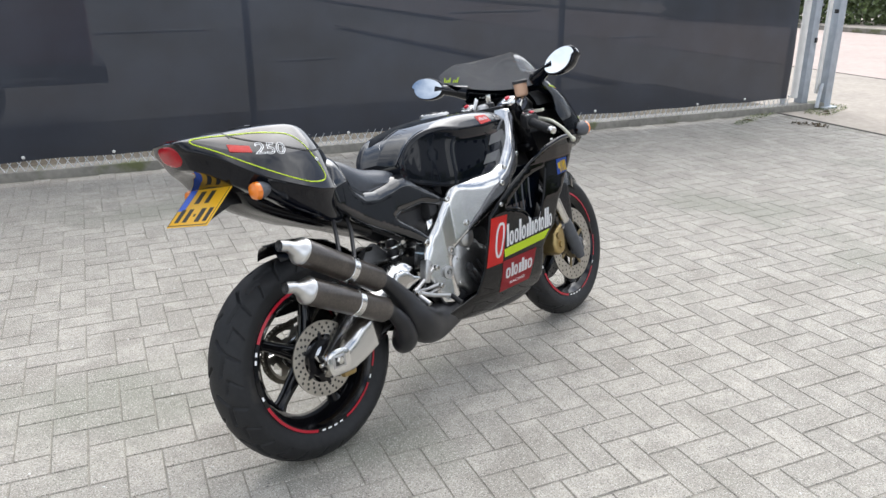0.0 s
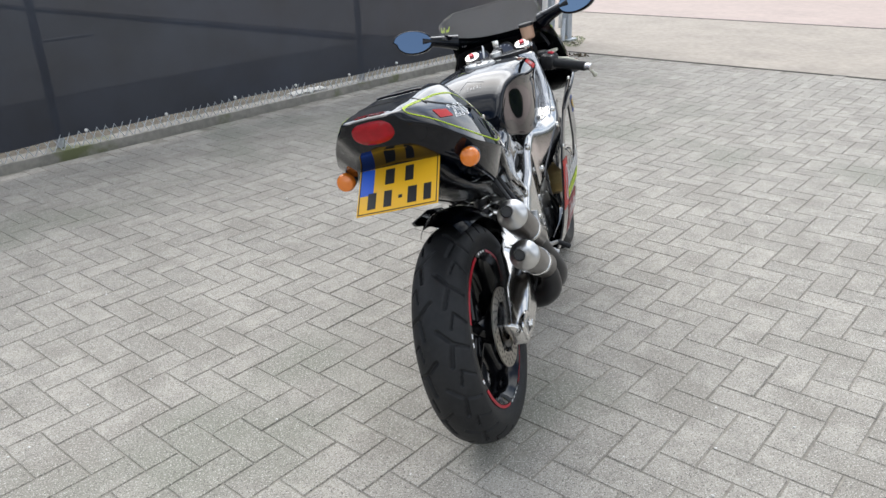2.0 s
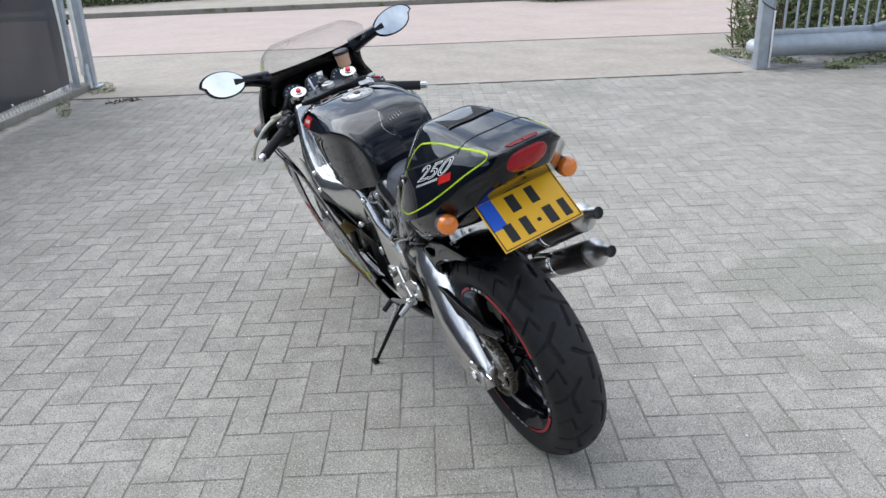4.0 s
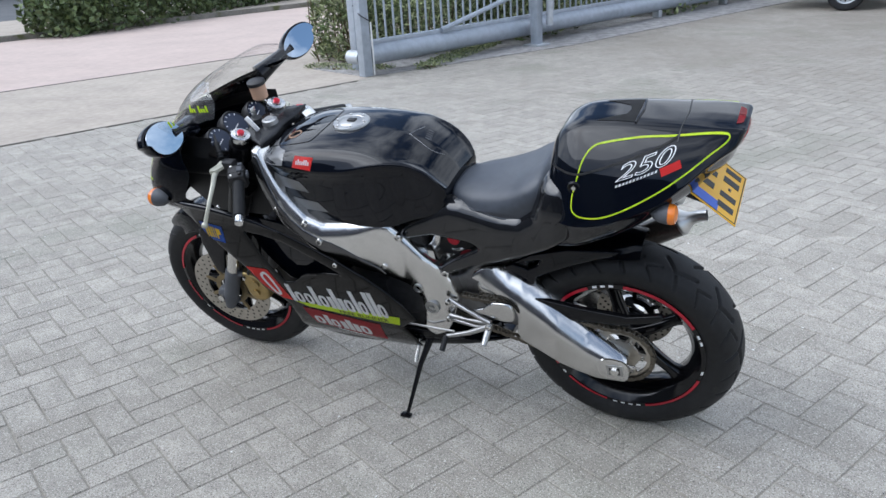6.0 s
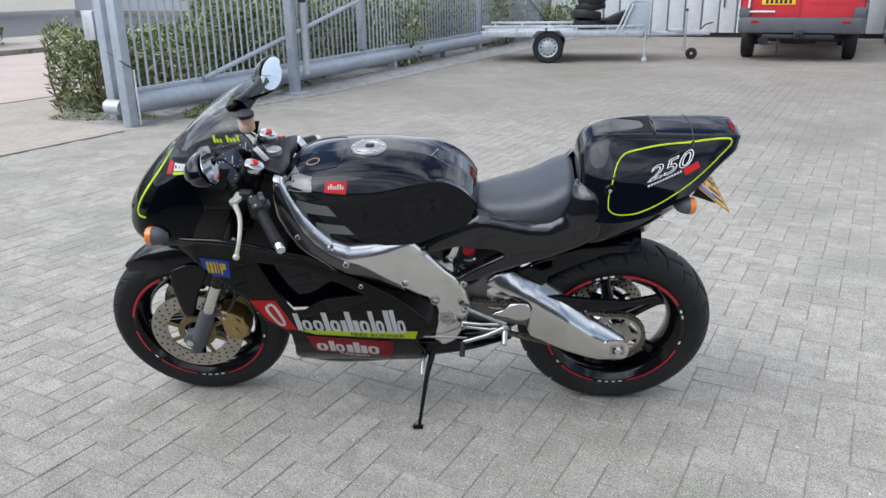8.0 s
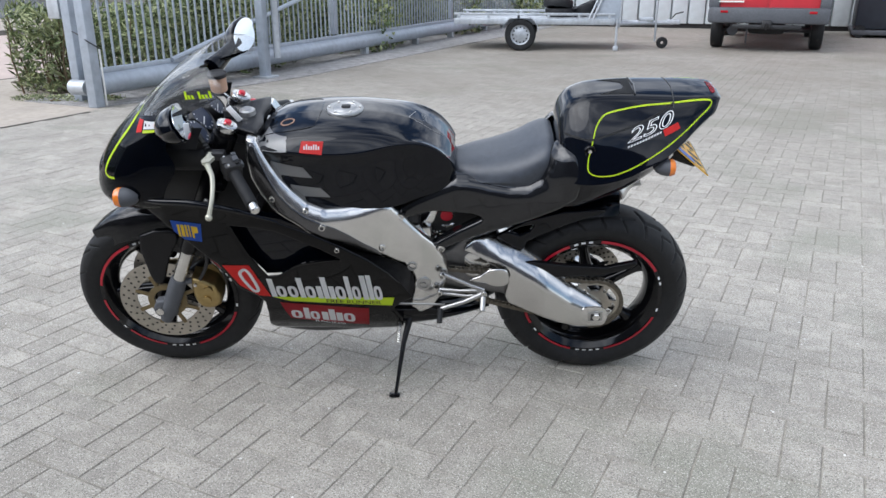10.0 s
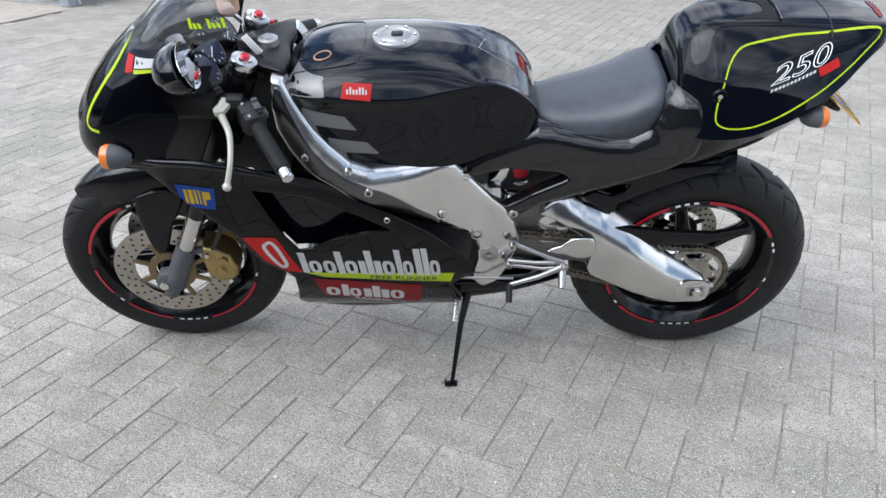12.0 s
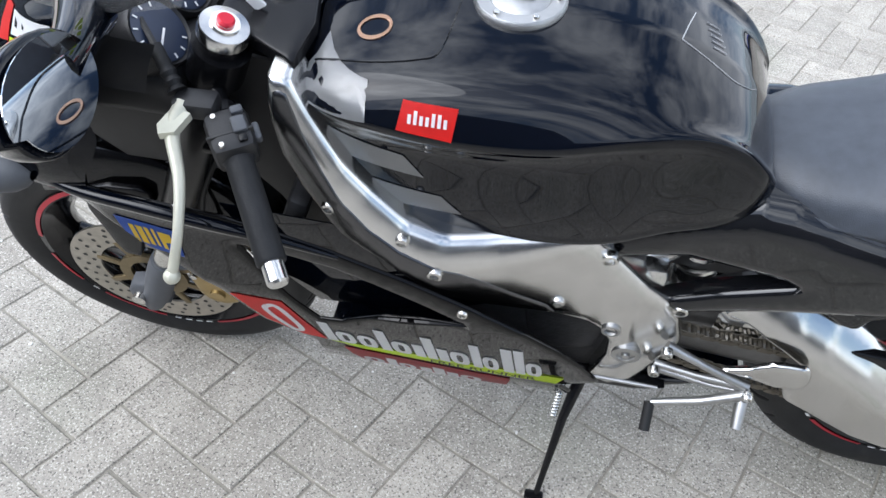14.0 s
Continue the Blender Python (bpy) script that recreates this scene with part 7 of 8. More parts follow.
# shock
sh = part("rear_shock", tube(bmesh.new(), [(0.46, 0.03, 0.66), (0.46, 0.03, 0.46)], 0.020, 14), M_ENGINE, bike, "rear shock with red collar")
part("red_collar", tube(bmesh.new(), [(0.464, 0.045, 0.612), (0.464, 0.066, 0.612)], 0.018, 16), M_REDANO, sh)
sp = bmesh.new()
tube(sp, [(0.46 + 0.03 * math.cos(t), 0.03 + 0.03 * math.sin(t), 0.47 + 0.0052 * t) for t in [k * 0.4 for k in range(80)]], 0.0055, 7)
part("spring", sp, M_STEEL, sh)
part("shock_link", panel([(0.535, 0.575), (0.50, 0.60), (0.485, 0.655), (0.50, 0.66), (0.525, 0.61), (0.55, 0.59)], 0.085, 0.02, 0.005, 0.012), M_ALU, sh)

# ---------- exhausts ----------
for i, (t, a, b, py) in enumerate((((-0.150, -0.217, 0.682), (-0.086, -0.211, 0.652), (0.180, -0.185, 0.492), 1), ((-0.165, -0.224, 0.574), (-0.100, -0.219, 0.548), (0.175, -0.192, 0.402), -1))):
    A, B, T = Vector(a), Vector(b), Vector(t)
    d = (B - A).normalized()
    can = part("silencer", tube(bmesh.new(), [A, A + d * 0.004, B - d * 0.004, B], [0.0365, 0.0375, 0.0375, 0.036], 28), M_CARBONEX, bike, "slim dark carbon exhaust silencer with alloy end")
    part("end_cap", tube(bmesh.new(), [A + d * 0.006, A, A - d * 0.003, A - d * 0.009, A - d * 0.016, A - d * 0.024, A - d * 0.034, A - d * 0.044, A - d * 0.048], [0.0382, 0.0384, 0.0370, 0.0320, 0.0262, 0.0208, 0.0172, 0.0157, 0.0153], 28), M_CANCAP, can, "rounded alloy end cap")
    tip = bmesh.new()
    e0 = A - d * 0.044
    e1 = T
    dd = (e1 - e0).normalized()
    tube(tip, [e0, e1], 0.0155, 18, caps=False)
    tube(tip, [e1, e0 + dd * 0.012], 0.0135, 18, caps=False)
    part("tail_pipe", tip, M_CANCAP, can)
    # black plug closes the pipe and stands for the shade inside it
    part("mouth_shade", tube(bmesh.new(), [e1 - dd * 0.010, e1 - dd * 0.008], 0.0134, 16), M_INK, can)
    q = A.lerp(B, 0.60)
    part("strap", tube(bmesh.new(), [q - d * 0.011, q - d * 0.010, q + d * 0.010, q + d * 0.011], [0.0375, 0.0392, 0.0392, 0.0375], 28), M_ALU, can, "bright metal strap")
    part("strap_bolt", tube(bmesh.new(), [q + Vector((0, 0.02, 0.035)), q + Vector((0, 0.075, 0.06))], 0.007, 8), M_STEEL, can)
    if i == 0:
        pts = [B - d * 0.01, B + d * 0.04, Vector((0.275, -0.175, 0.40)), Vector((0.33, -0.165, 0.315)), Vector((0.42, -0.12, 0.27)), Vector((0.55, -0.08, 0.262)), Vector((0.70, -0.06, 0.275))]
        rad = [0.030, 0.024, 0.034, 0.056, 0.060, 0.050, 0.035]
    else:
        pts = [B - d * 0.01, B + d * 0.03, Vector((0.238, -0.188, 0.34)), Vector((0.262, -0.17, 0.285)), Vector((0.30, -0.11, 0.255)), Vector((0.42, -0.03, 0.262)), Vector((0.65, 0.04, 0.275))]
        rad = [0.030, 0.022, 0.027, 0.034, 0.038, 0.045, 0.035]
    part("expansion_chamber", tube(bmesh.new(), pts, rad, 22, 6), M_PIPE, can, "black expansion chamber")
part("exhaust_bracket", tube(bmesh.new(), [(0.05, -0.20, 0.60), (0.09, -0.155, 0.66), (0.11, -0.13, 0.70)], 0.006, 8), M_BLACKPL, bike)
part("exhaust_bracket", tube(bmesh.new(), [(0.10, -0.20, 0.58), (0.15, -0.15, 0.65), (0.16, -0.13, 0.69)], 0.006, 8), M_BLACKPL, bike)

# ---------- foot controls ----------
for s in (1, -1):
    hg = part("footrest_hanger", tube(bmesh.new(), [(0.478, s * 0.128, 0.445), (0.42, s * 0.140, 0.425), (0.350, s * 0.150, 0.400)], [0.008, 0.006, 0.009], 10), M_CAST, bike, "alloy footrest hanger")
    part("lower_strut", tube(bmesh.new(), [(0.484, s * 0.128, 0.385), (0.42, s * 0.140, 0.390), (0.350, s * 0.150, 0.400)], [0.007, 0.005, 0.009], 10), M_CAST, hg)
    part("lower_strut", tube(bmesh.new(), [(0.484, s * 0.128, 0.372), (0.40, s * 0.142, 0.372), (0.350, s * 0.150, 0.385)], [0.007, 0.005, 0.009], 10), M_CAST, hg)
    part("heel_guard", panel([(0.395, 0.436), (0.362, 0.452), (0.336, 0.474), (0.300, 0.478), (0.284, 0.472), (0.276, 0.445), (0.282, 0.418), (0.318, 0.414), (0.345, 0.424)], 0.152, 0.010, 0.005, 0.010, s, soft=2), M_POLISH, hg, "polished heel guard plate")
    part("foot_peg", tube(bmesh.new(), [(0.352, s * 0.150, 0.395), (0.354, s * 0.178, 0.377), (0.356, s * 0.202, 0.361)], [0.009, 0.0095, 0.008], 12), M_CAST, hg, "ribbed alloy foot peg")
    part("pedal", tube(bmesh.new(), [(0.350, s * 0.162, 0.398), (0.41, s * 0.172, 0.372), (0.480, s * 0.178, 0.350)], [0.009, 0.007, 0.006], 10), M_CAST, hg)
    part("pedal_rubber", tube(bmesh.new(), [(0.482, s * 0.178, 0.350), (0.484, s * 0.215, 0.325)], 0.0085, 10), M_RUBBER, hg)
    for p in ((0.478, 0.445), (0.484, 0.382), (0.350, 0.398)):
        bolt((p[0], s * 0.140 if p[0] > 0.4 else s * 0.165, p[1]), 0.0095, hg, s)
part("gear_linkage", tube(bmesh.new(), [(0.47, 0.148, 0.342), (0.63, 0.148, 0.345)], 0.0034, 8), M_CAST, bike, "thin steel gear linkage rod")

# ---------- side stand ----------
foot = Vector((0.622, 0.264, 0.078))
ss = part("side_stand", tube(bmesh.new(), [(0.580, 0.105, 0.262), (0.600, 0.165, 0.20), (0.616, 0.236, 0.112), foot], [0.012, 0.008, 0.006, 0.0055], 12), M_BLACKM, bike, "black side stand")
part("stand_foot", box(bmesh.new(), foot + Vector((0.004, 0.004, -0.004)), (0.034, 0.022, 0.009), 0.004, Matrix.Translation(foot) @ Matrix.Rotation(radians(15), 4, "X") @ Matrix.Translation(-foot)), M_BLACKM, ss)
part("stand_bracket", box(bmesh.new(), (0.575, 0.10, 0.285), (0.10, 0.04, 0.035), 0.008), M_BLACKM, ss)
sp = bmesh.new()
c0, c1 = Vector((0.612, 0.122, 0.262)), Vector((0.618, 0.165, 0.200))
dd = (c1 - c0)
u = dd.normalized().orthogonal().normalized()
v = dd.normalized().cross(u)
tube(sp, [c0 + dd * (k / 110) + 0.0065 * (math.cos(k * 0.7) * u + math.sin(k * 0.7) * v) for k in range(110)], 0.0016, 5)
part("stand_spring", sp, M_STEEL, ss)
part("engine_guard", panel([(0.72, 0.30), (0.50, 0.31), (0.45, 0.30), (0.50, 0.285), (0.72, 0.275)], 0.13, 0.02, 0.005, 0.02), M_BLACKM, bike)

# ---------- trailer, van, far wall ----------
def road_wheel(parent, c, r, w, m, rim_mat):
    """c in the thing's own place; the axle runs along its y."""
    t = revolve(bmesh.new(), [(r * 0.62, w * 0.42), (r * 0.80, w * 0.5), (r * 0.94, w * 0.46), (r, w * 0.30), (r, -w * 0.30), (r * 0.94, -w * 0.46), (r * 0.80, -w * 0.5), (r * 0.62, -w * 0.42)], 40, c)
    wl_ = part("wheel", t, M_RUBBER, parent, "wheel with black tyre")
    d = revolve(bmesh.new(), [(r * 0.63, w * 0.40), (r * 0.58, w * 0.36), (r * 0.55, w * 0.20), (r * 0.40, w * 0.22), (r * 0.30, w * 0.30), (r * 0.12, w * 0.30), (r * 0.10, w * 0.36), (0, w * 0.36)], 40, c)
    part("rim", d, rim_mat, wl_)
    d = revolve(bmesh.new(), [(r * 0.63, -w * 0.40), (r * 0.55, -w * 0.2), (0, -w * 0.2)], 32, c)
    part("rim_back", d, rim_mat, wl_)
    # flat black dots on the closed rim, for the shade of its holes
    for k in range(12):
        a = 2 * math.pi * k / 12
        s = bmesh.new()
        bmesh.ops.create_circle(s, cap_ends=True, segments=10, radius=r * 0.055, matrix=Matrix.Translation((c[0] + r * 0.47 * math.cos(a), c[1] + w * 0.235, c[2] + r * 0.47 * math.sin(a))) @ Matrix.Rotation(radians(90), 4, "X"))
        part("rim_dot", s, M_INK, wl_)
    return wl_


TR = Matrix.Translation((-0.462, -12.59, 0)) @ Matrix.Rotation(radians(-4.9), 4, "Z") @ Matrix.Scale(0.87, 4)
trailer = thing("trailer", "flat galvanised car trailer with loose tyres on its bed", "trailer", TR)
for y in (-0.85, 0.85):
    part("side_rail", box(bmesh.new(), (-0.25, y, 0.56), (3.2, 0.06, 0.12), 0.01), M_GALV, trailer)
    part("upper_rail", box(bmesh.new(), (-0.25, y, 0.70), (3.2, 0.05, 0.05), 0.01), M_GALV, trailer)
    for i in range(6):
        part("stake", box(bmesh.new(), (-1.75 + 0.6 * i, y, 0.63), (0.05, 0.05, 0.12), 0.006), M_GALV, trailer)
    road_wheel(trailer, (0.0, y + math.copysign(0.12, y), 0.31), 0.31, 0.19, None, M_GALV)
    ar = revolve(bmesh.new(), [(0.37, y + math.copysign(0.02, y)), (0.37, y + math.copysign(0.25, y))], 24, (0, 0, 0.33), arc=(radians(10), radians(170)))
    bmesh.ops.solidify(ar, geom=ar.faces[:], thickness=0.006)
    part("mudguard", ar, M_GALV, trailer)
part("bed", box(bmesh.new(), (-0.25, 0, 0.60), (3.15, 1.66, 0.03), 0.004), M_GALV, trailer)
part("end_board", box(bmesh.new(), (-1.95, 0, 0.72), (0.05, 1.5, 0.55), 0.01), M_GALV, trailer)
ramp = part("ramp", box(bmesh.new(), (-1.72, 0.85, 0.84), (0.46, 0.012, 0.62), 0.004), M_GATE, trailer, "folded sheet-metal ramp")
for q in ([(-1.42, 0.85, 0.55), (-1.62, 0.85, 1.16), (-1.98, 0.85, 1.18), (-1.96, 0.85, 0.55)],):
    part("ramp_frame", tube(bmesh.new(), q, 0.022, 8), M_GALV, ramp)
for x in (-1.42, -1.34):
    part("ramp_leg", tube(bmesh.new(), [(x, 0.88, 0.60), (x - 0.22, 0.88, 1.12)], 0.02, 8), M_GALV, trailer)
part("drawbar", tube(bmesh.new(), [(-1.8, 0.5, 0.50), (-2.6, 0.1, 0.50), (-3.1, 0.0, 0.50)], 0.04, 10), M_GALV, trailer)
part("drawbar", tube(bmesh.new(), [(-1.8, -0.5, 0.50), (-2.6, -0.1, 0.50), (-3.1, 0.0, 0.50)], 0.04, 10), M_GALV, trailer)
part("prop_leg", tube(bmesh.new(), [(-1.90, 0.84, 0.02), (-1.90, 0.84, 0.62)], 0.025, 10), M_GALV, trailer)
part("prop_foot", box(bmesh.new(), (-1.90, 0.84, 0.05), (0.10, 0.10, 0.10), 0.02), M_GALV, trailer)
part("jockey_post", tube(bmesh.new(), [(-2.75, 0.12, 0.14), (-2.75, 0.12, 0.95)], 0.022, 10), M_GALV, trailer)
part("jockey_handle", tube(bmesh.new(), [(-2.75, 0.12, 0.95), (-2.75, 0.12, 1.0)], 0.03, 8), M_BLACKPL, trailer)
part("jockey_wheel", revolve(bmesh.new(), [(0.03, 0.03), (0.10, 0.03), (0.115, 0.015), (0.115, -0.015), (0.10, -0.03), (0.03, -0.03)], 24, (-2.9, 0.12, 0.115)), M_RUBBER, trailer)
part("coupling", box(bmesh.new(), (-3.1, 0, 0.52), (0.30, 0.09, 0.10), 0.02), M_GALV, trailer)
part("coupling_lever", tube(bmesh.new(), [(-3.05, 0, 0.57), (-3.15, 0, 0.68), (-3.3, 0, 0.72)], 0.014, 8), M_BLACKPL, trailer)
part("overrun_cover", box(bmesh.new(), (-2.55, 0.1, 0.57), (0.30, 0.10, 0.10), 0.03), M_GALV, trailer)
tyre_me = mesh_of(revolve(bmesh.new(), [(0.19, 0.06), (0.24, 0.085), (0.29, 0.08), (0.305, 0.05), (0.305, -0.05), (0.29, -0.08), (0.24, -0.085), (0.19, -0.06)], 32, axis="Z"), "loose_tyre", M_RUBBER)
for x, y, z, rx, ry in ((-0.78, 0.10, 0.71, 0, 0), (-0.74, 0.14, 0.88, 9, -6), (-0.82, 0.08, 1.05, 4, 10), (-0.86, 0.10, 1.21, -8, 14), (-1.32, 0.0, 0.80, 0, 24), (-1.25, -0.55, 0.71, 0, 0)):
    t = tagged(new("loose_tyre", tyre_me), "worn black loose tyre lying on the trailer bed", "tyre", "loose tyres on the trailer")
    t.matrix_world = TR @ pose(x, y, z, rx, ry, 0)

# red van seen from behind
VAN = Matrix.Translation((-4.56, -11.63, 0)) @ Matrix.Rotation(radians(-110), 4, "Z")
van = thing("van", "red panel van with dark grey bumper, seen from the rear", "van", VAN)


def van_ring(x, w, zt, inset):
    return [(0, zt), (w * 0.6, zt - 0.005), (w * 0.88, zt - 0.05), (w - inset, zt - 0.25), (w - inset * 0.5, 1.35), (w, 1.1), (w, 0.80), (w - 0.02, 0.64), (w - 0.06, 0.57), (0, 0.56)]


secs = [(x, van_ring(x, w, zt, i)) for x, w, zt, i in ((0.0, 0.90, 2.25, 0.10), (0.04, 0.945, 2.33, 0.12), (0.15, 0.96, 2.36, 0.13), (1.5, 0.97, 2.38, 0.13), (3.2, 0.97, 2.36, 0.13), (3.9, 0.96, 2.2, 0.2), (4.5, 0.94, 1.45, 0.1), (5.1, 0.88, 1.25, 0.08), (5.2, 0.80, 1.0, 0.05))]
part("body", loft(secs, 4, 3), M_VANRED, van, "red painted body")
for y, n in ((0.45, 1), (-0.45, 1)):
    dr = part("rear_door", box(bmesh.new(), (-0.012, y, 1.25), (0.03, 0.86, 1.5), 0.012), M_VANRED, van)
    part("door_panel", box(bmesh.new(), (-0.022, y, 1.02), (0.02, 0.68, 0.20), 0.012), M_VANRED, dr)
    part("window", box(bmesh.new(), (-0.026, y, 1.72), (0.02, 0.66, 0.48), 0.02), M_CONTAINER, dr)
part("handle", box(bmesh.new(), (-0.035, -0.06, 1.15), (0.02, 0.03, 0.12), 0.006), M_BLACKPL, van)
part("bumper", box(bmesh.new(), (-0.06, 0, 0.60), (0.20, 1.92, 0.26), 0.05), M_GREYPL, van, "dark grey plastic bumper")
for y in (0.85, -0.85):
    part("bumper_corner", box(bmesh.new(), (-0.03, y * 1.03, 0.80), (0.14, 0.18, 0.18), 0.03), M_GREYPL, van)
    lamp = part("tail_lamp", box(bmesh.new(), (-0.02, y * 1.0, 1.30), (0.08, 0.14, 0.55), 0.02), M_REDLENS, van, "red and amber tail lamp")
    part("amber", box(bmesh.new(), (-0.03, y * 1.0, 1.15), (0.08, 0.142, 0.16), 0.02), M_AMBER, lamp)
    part("reflector", box(bmesh.new(), (-0.163, y * 0.82, 0.66), (0.01, 0.12, 0.04), 0.003), M_REDLENS, van)
    road_wheel(van, (0.75, y * 0.97, 0.33), 0.33, 0.21, None, M_GREYPL)
    road_wheel(van, (3.9, y * 0.97, 0.33), 0.33, 0.21, None, M_GREYPL)
vp = part("plate", box(bmesh.new(), (-0.034, 0.36, 0.985), (0.012, 0.52, 0.11), 0.003), M_PLATE, van, "yellow plate with dark bars")
for i in range(6):
    part("plate_bar", box(bmesh.new(), (-0.042, 0.54 - 0.072 * i, 0.985), (0.004, 0.045, 0.07), 0.001), M_INK, vp)
part("tow_bar", box(bmesh.new(), (-0.12, 0, 0.42), (0.06, 1.1, 0.07), 0.01), M_BLACKPL, van)
part("tow_ball", tube(bmesh.new(), [(-0.10, 0, 0.40), (-0.24, 0, 0.40), (-0.26, 0, 0.48)], 0.028, 10), M_BLACKPL, van)
part("tow_socket", box(bmesh.new(), (-0.16, 0, 0.46), (0.1, 0.16, 0.14), 0.02), M_BLACKPL, van)
part("strap", tube(bmesh.new(), [(-0.17, 0.30, 0.40), (-0.17, 0.30, 0.14)], 0.015, 6), M_BLACKPL, van)
lad = part("ladder", tube(bmesh.new(), [(-0.07, 0.82, 0.78), (-0.09, 0.80, 1.4), (-0.07, 0.78, 2.2)], 0.018, 8), M_WHITE, van, "pale ladder rail on the door")
part("rung", tube(bmesh.new(), [(-0.08, 0.82, 0.82), (-0.08, 0.40, 0.82)], 0.016, 8), M_WHITE, lad)
part("rung", tube(bmesh.new(), [(-0.08, 0.80, 1.20), (-0.08, 0.40, 1.20)], 0.016, 8), M_WHITE, lad)
part("silencer", tube(bmesh.new(), [(0.3, 0.55, 0.33), (0.9, 0.55, 0.33)], 0.09, 14), M_GREYPL, van)
part("axle_beam", tube(bmesh.new(), [(0.75, -0.8, 0.33), (0.75, 0.8, 0.33)], 0.05, 10), M_GREYPL, van)
part("spare_tyre", revolve(bmesh.new(), [(0.1, 0.09), (0.28, 0.09), (0.31, 0.04), (0.31, -0.04), (0.28, -0.09), (0.1, -0.09)], 28, (0.35, 0.0, 0.38), axis="Z"), M_RUBBER, van)

# far wall of pale sheet-metal doors
WALL = YARD_M @ Matrix.Translation((0, 21.75, 0)) @ Matrix.Rotation(radians(5), 4, "Z")
wall = thing("wall_far", "pale grey-blue profiled sheet-metal wall of storage units", "wall", WALL, kind="structure")
# black strip under the panels paints the shade of a gap
part("base_shade_strip", box(bmesh.new(), (10, 0.08, 0.06), (20, 0.06, 0.12), 0.0), M_INK, wall)
sheet_me = mesh_of(box(bmesh.new(), (0, 0, 1.36), (0.36, 0.06, 2.5), 0.008), "panel", M_SHEET)
for i in range(46):
    o = new("panel", sheet_me)
    o.parent, o.location = wall, (0.8 + 0.40 * i, 0.0 if i % 2 else 0.008, 0)
part("wall_body", box(bmesh.new(), (10, 0.2, 1.3), (20, 0.2, 2.6), 0.01), M_SHEET, wall)
part("bolt_handle", tube(bmesh.new(), [(4.3, -0.06, 0.7), (4.3, -0.06, 0.95)], 0.02, 8), M_GREYPL, wall)

# dark container with a blue label
skip = thing("paper_container", "dark steel waste container with white and blue label", "container", YARD_M @ Matrix.Translation((8.75, 21.2, 0)))
part("body", box(bmesh.new(), (0, 0, 1.05), (1.9, 1.6, 1.75), 0.03), M_CONTAINER, skip)
part("base_frame", box(bmesh.new(), (0, 0, 0.11), (2.0, 1.7, 0.10), 0.02), M_GREYPL, skip)
for x in (-0.85, 0.85):
    part("castor", revolve(bmesh.new(), [(0, 0.04), (0.12, 0.04), (0.13, 0.02), (0.13, -0.02), (0.12, -0.04), (0, -0.04)], 16, (x, -0.8, 0.13)), M_RUBBER, skip)
lb = part("label", box(bmesh.new(), (0.1, -0.805, 1.25), (1.2, 0.012, 0.6), 0.003), M_WHITE, skip, "white label with dark bars")
part("blue_strip", box(bmesh.new(), (0.1, -0.812, 0.86), (1.25, 0.012, 0.20), 0.003), M_BLUESIGN, lb)
for i in range(4):
    part("bar", box(bmesh.new(), (0.0, -0.814, 1.48 - 0.10 * i), (0.8 - 0.1 * (i % 2), 0.006, 0.04), 0.001), M_INK, lb)
for i in range(5):
    part("bar", box(bmesh.new(), (-0.35 + 0.13 * i, -0.820, 0.86), (0.08, 0.006, 0.09), 0.001), M_WHITE, lb)


# ---------- yard paving in herringbone, last ----------
PA = radians(-24.37)
E1, E2 = Vector((math.cos(PA), math.sin(PA), 0)), Vector((math.sin(PA), -math.cos(PA), 0))
P0, PU, PV, GAP = Vector((-0.0056, 1.0191, 0)), 0.10441, 0.10554, 0.0017
PW = (PU + PV) / 2
# yard limits in u, v
floor = thing("floor", "light grey worn concrete pavers laid in herringbone with dark joints", "paving", kind="structure")


def paver_verts(a, b, jitter):
    """Top and sloped rim of one paver with half sizes a, b about its middle."""
    c = 0.0025
    top = [(-a + c, -b + c, 0), (a - c, -b + c, 0), (a - c, b - c, 0), (-a + c, b - c, 0)]
    low = [(-a, -b, -0.0035), (a, -b, -0.0035), (a, b, -0.0035), (-a, b, -0.0035)]
    return [Vector(p) for p in low + top]


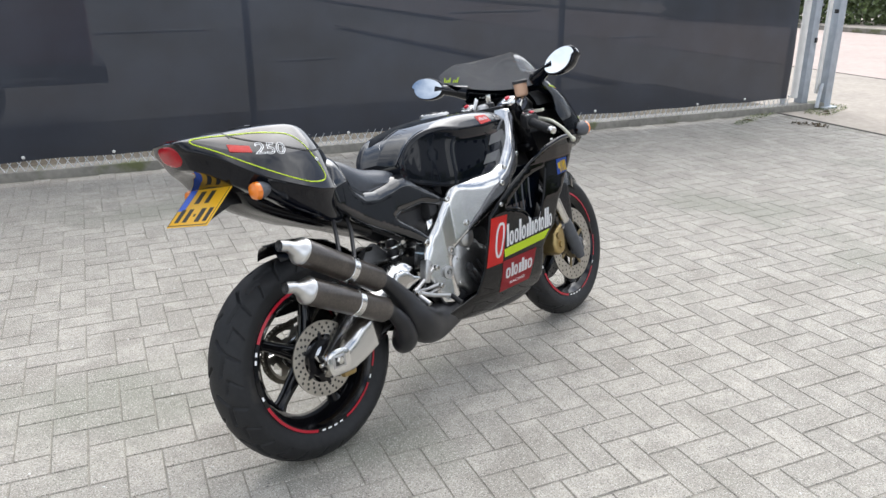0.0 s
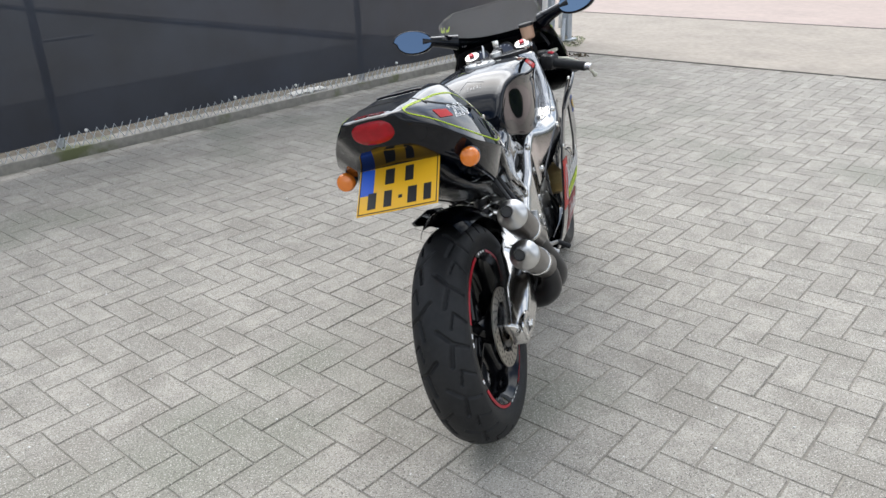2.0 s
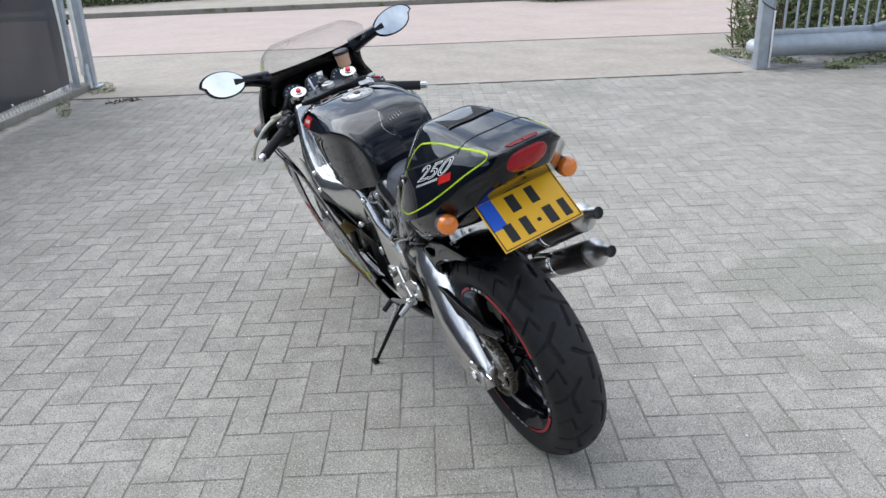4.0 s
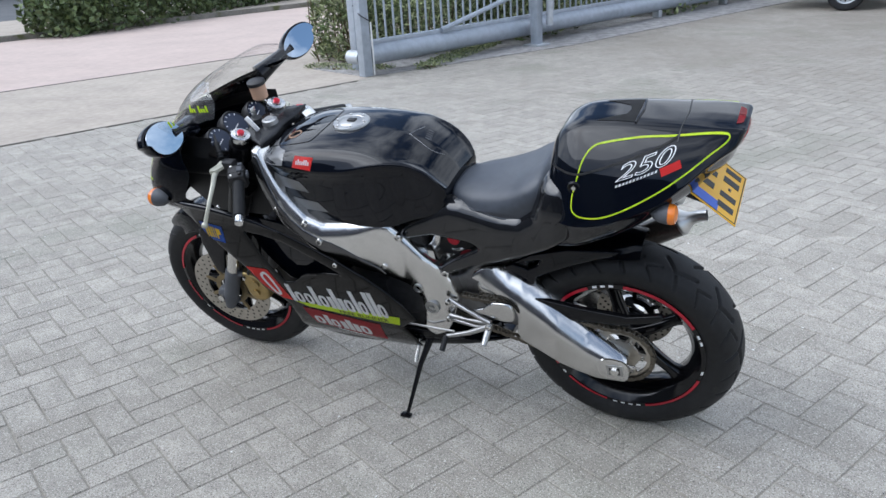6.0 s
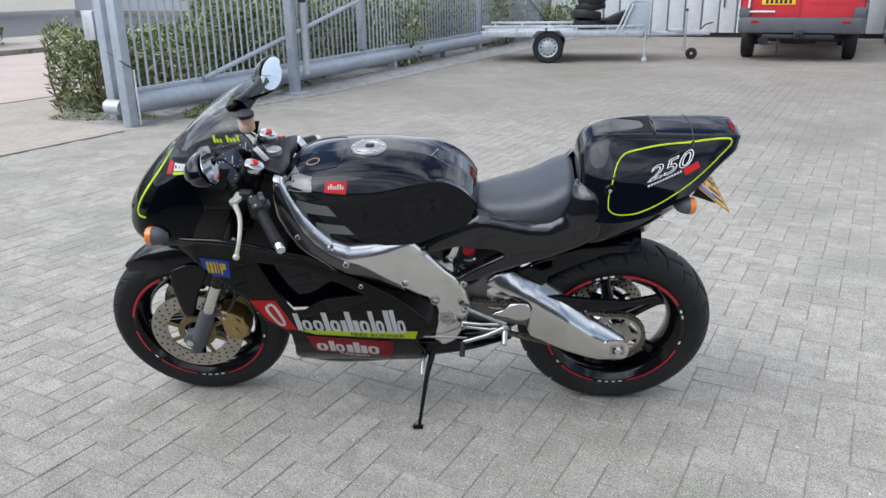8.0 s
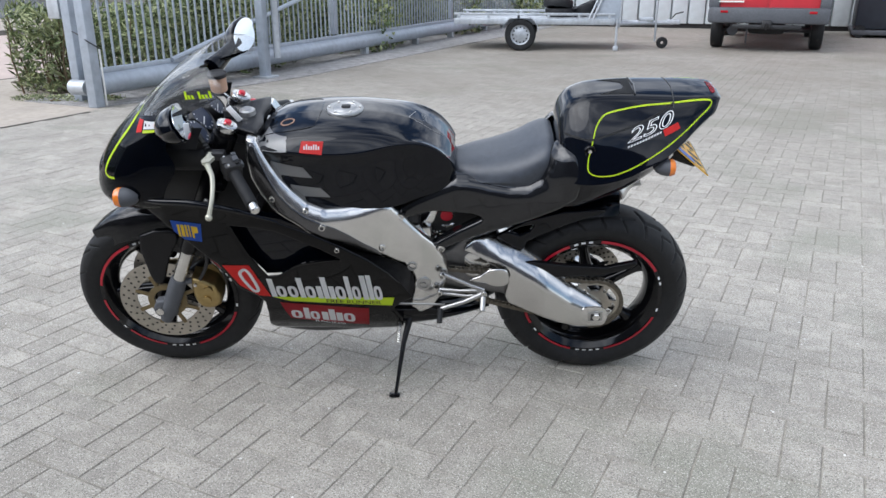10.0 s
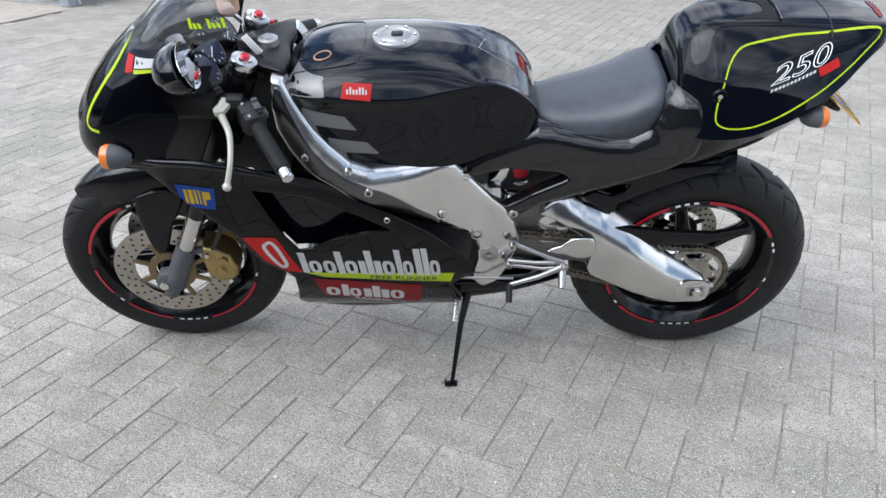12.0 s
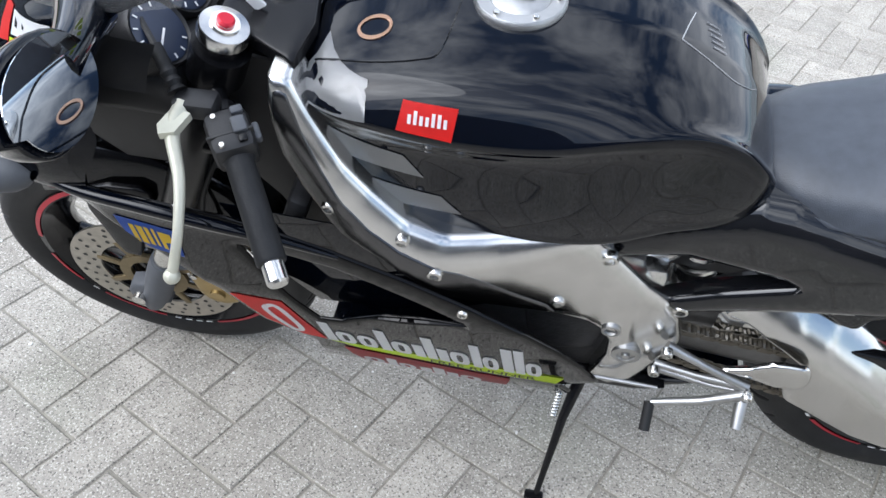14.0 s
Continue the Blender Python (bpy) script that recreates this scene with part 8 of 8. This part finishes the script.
P_FACES = [(4, 5, 6, 7), (0, 1, 5, 4), (1, 2, 6, 5), (2, 3, 7, 6), (3, 0, 4, 7)]
me_pav = bpy.data.meshes.new("paver")
base = paver_verts(PW - GAP, PW / 2 - GAP, 0)
me_pav.from_pydata(base, [], P_FACES)
me_pav.materials.append(M_PAVER)
rnd = random.Random(12)
verts, faces = [], []
near = []
for i in range(-190, 190):
    for j in range(-110, 330):
        k = (i - j) % 4
        if k == 0:
            ci, cj, ang = i + 1.0, j + 0.5, 0
        elif k == 3:
            ci, cj, ang = i + 0.5, j + 1.0, 90
        else:
            continue
        p = P0 + E1 * (ci * PU) + E2 * (cj * PV)
        d = p - YARD
        u, v = d.dot(EU), d.dot(EV)
        if u > 15 or v < 0.36 - 0.054 * u or v > 22.0 or u < 0.0:
            continue
        edge = 0.44 + 0.033 * v if v < 7.6 else min(1.0, 0.66 + 0.14 * (v - 7.6))
        if u < edge + 0.05:
            continue
        tilt = (rnd.gauss(0, 0.16), rnd.gauss(0, 0.16), ang + math.degrees(PA) + rnd.gauss(0, 0.35))
        m = pose(p.x, p.y, rnd.gauss(0, 0.0005), *tilt)
        if abs(p.x - 0.55) < 1.95 and abs(p.y - 0.45) < 0.80:
            near.append(m)
        else:
            n0 = len(verts)
            verts += [m @ q for q in base]
            faces += [tuple(n0 + q for q in f) for f in P_FACES]
near.sort(key=lambda m: (m.translation - Vector((0.55, 0.5, 0))).length)
for n, m in enumerate(near):
    if n < 300:
        o = new("paver", me_pav)
        o.parent, o.matrix_world = floor, m
    else:
        n0 = len(verts)
        verts += [m @ q for q in base]
        faces += [tuple(n0 + q for q in f) for f in P_FACES]
me = bpy.data.meshes.new("pavers")
me.from_pydata(verts, [], faces)
me.materials.append(M_PAVERS)
o = tagged(new("pavers", me), kind="stuff")
o.parent = floor

# scattered grit and bits of leaf on the paving
bm = bmesh.new()
for i in range(220):
    x, y = rnd.uniform(-1.6, 3.4), rnd.uniform(-1.6, 2.2)
    q = rnd.uniform(0.002, 0.0055)
    b = bmesh.new()
    bmesh.ops.create_icosphere(b, subdivisions=1, radius=q, matrix=pose(x, y, q * 0.35, 0, 0, rnd.uniform(0, 180)) @ Matrix.Diagonal((1.0, rnd.uniform(0.5, 1.0), rnd.uniform(0.35, 0.7), 1)))
    join(bm, b)
solid("grit", bm, M_WHITE, "scattered pale grit and crumbs on the paving", "grit", "stuff")
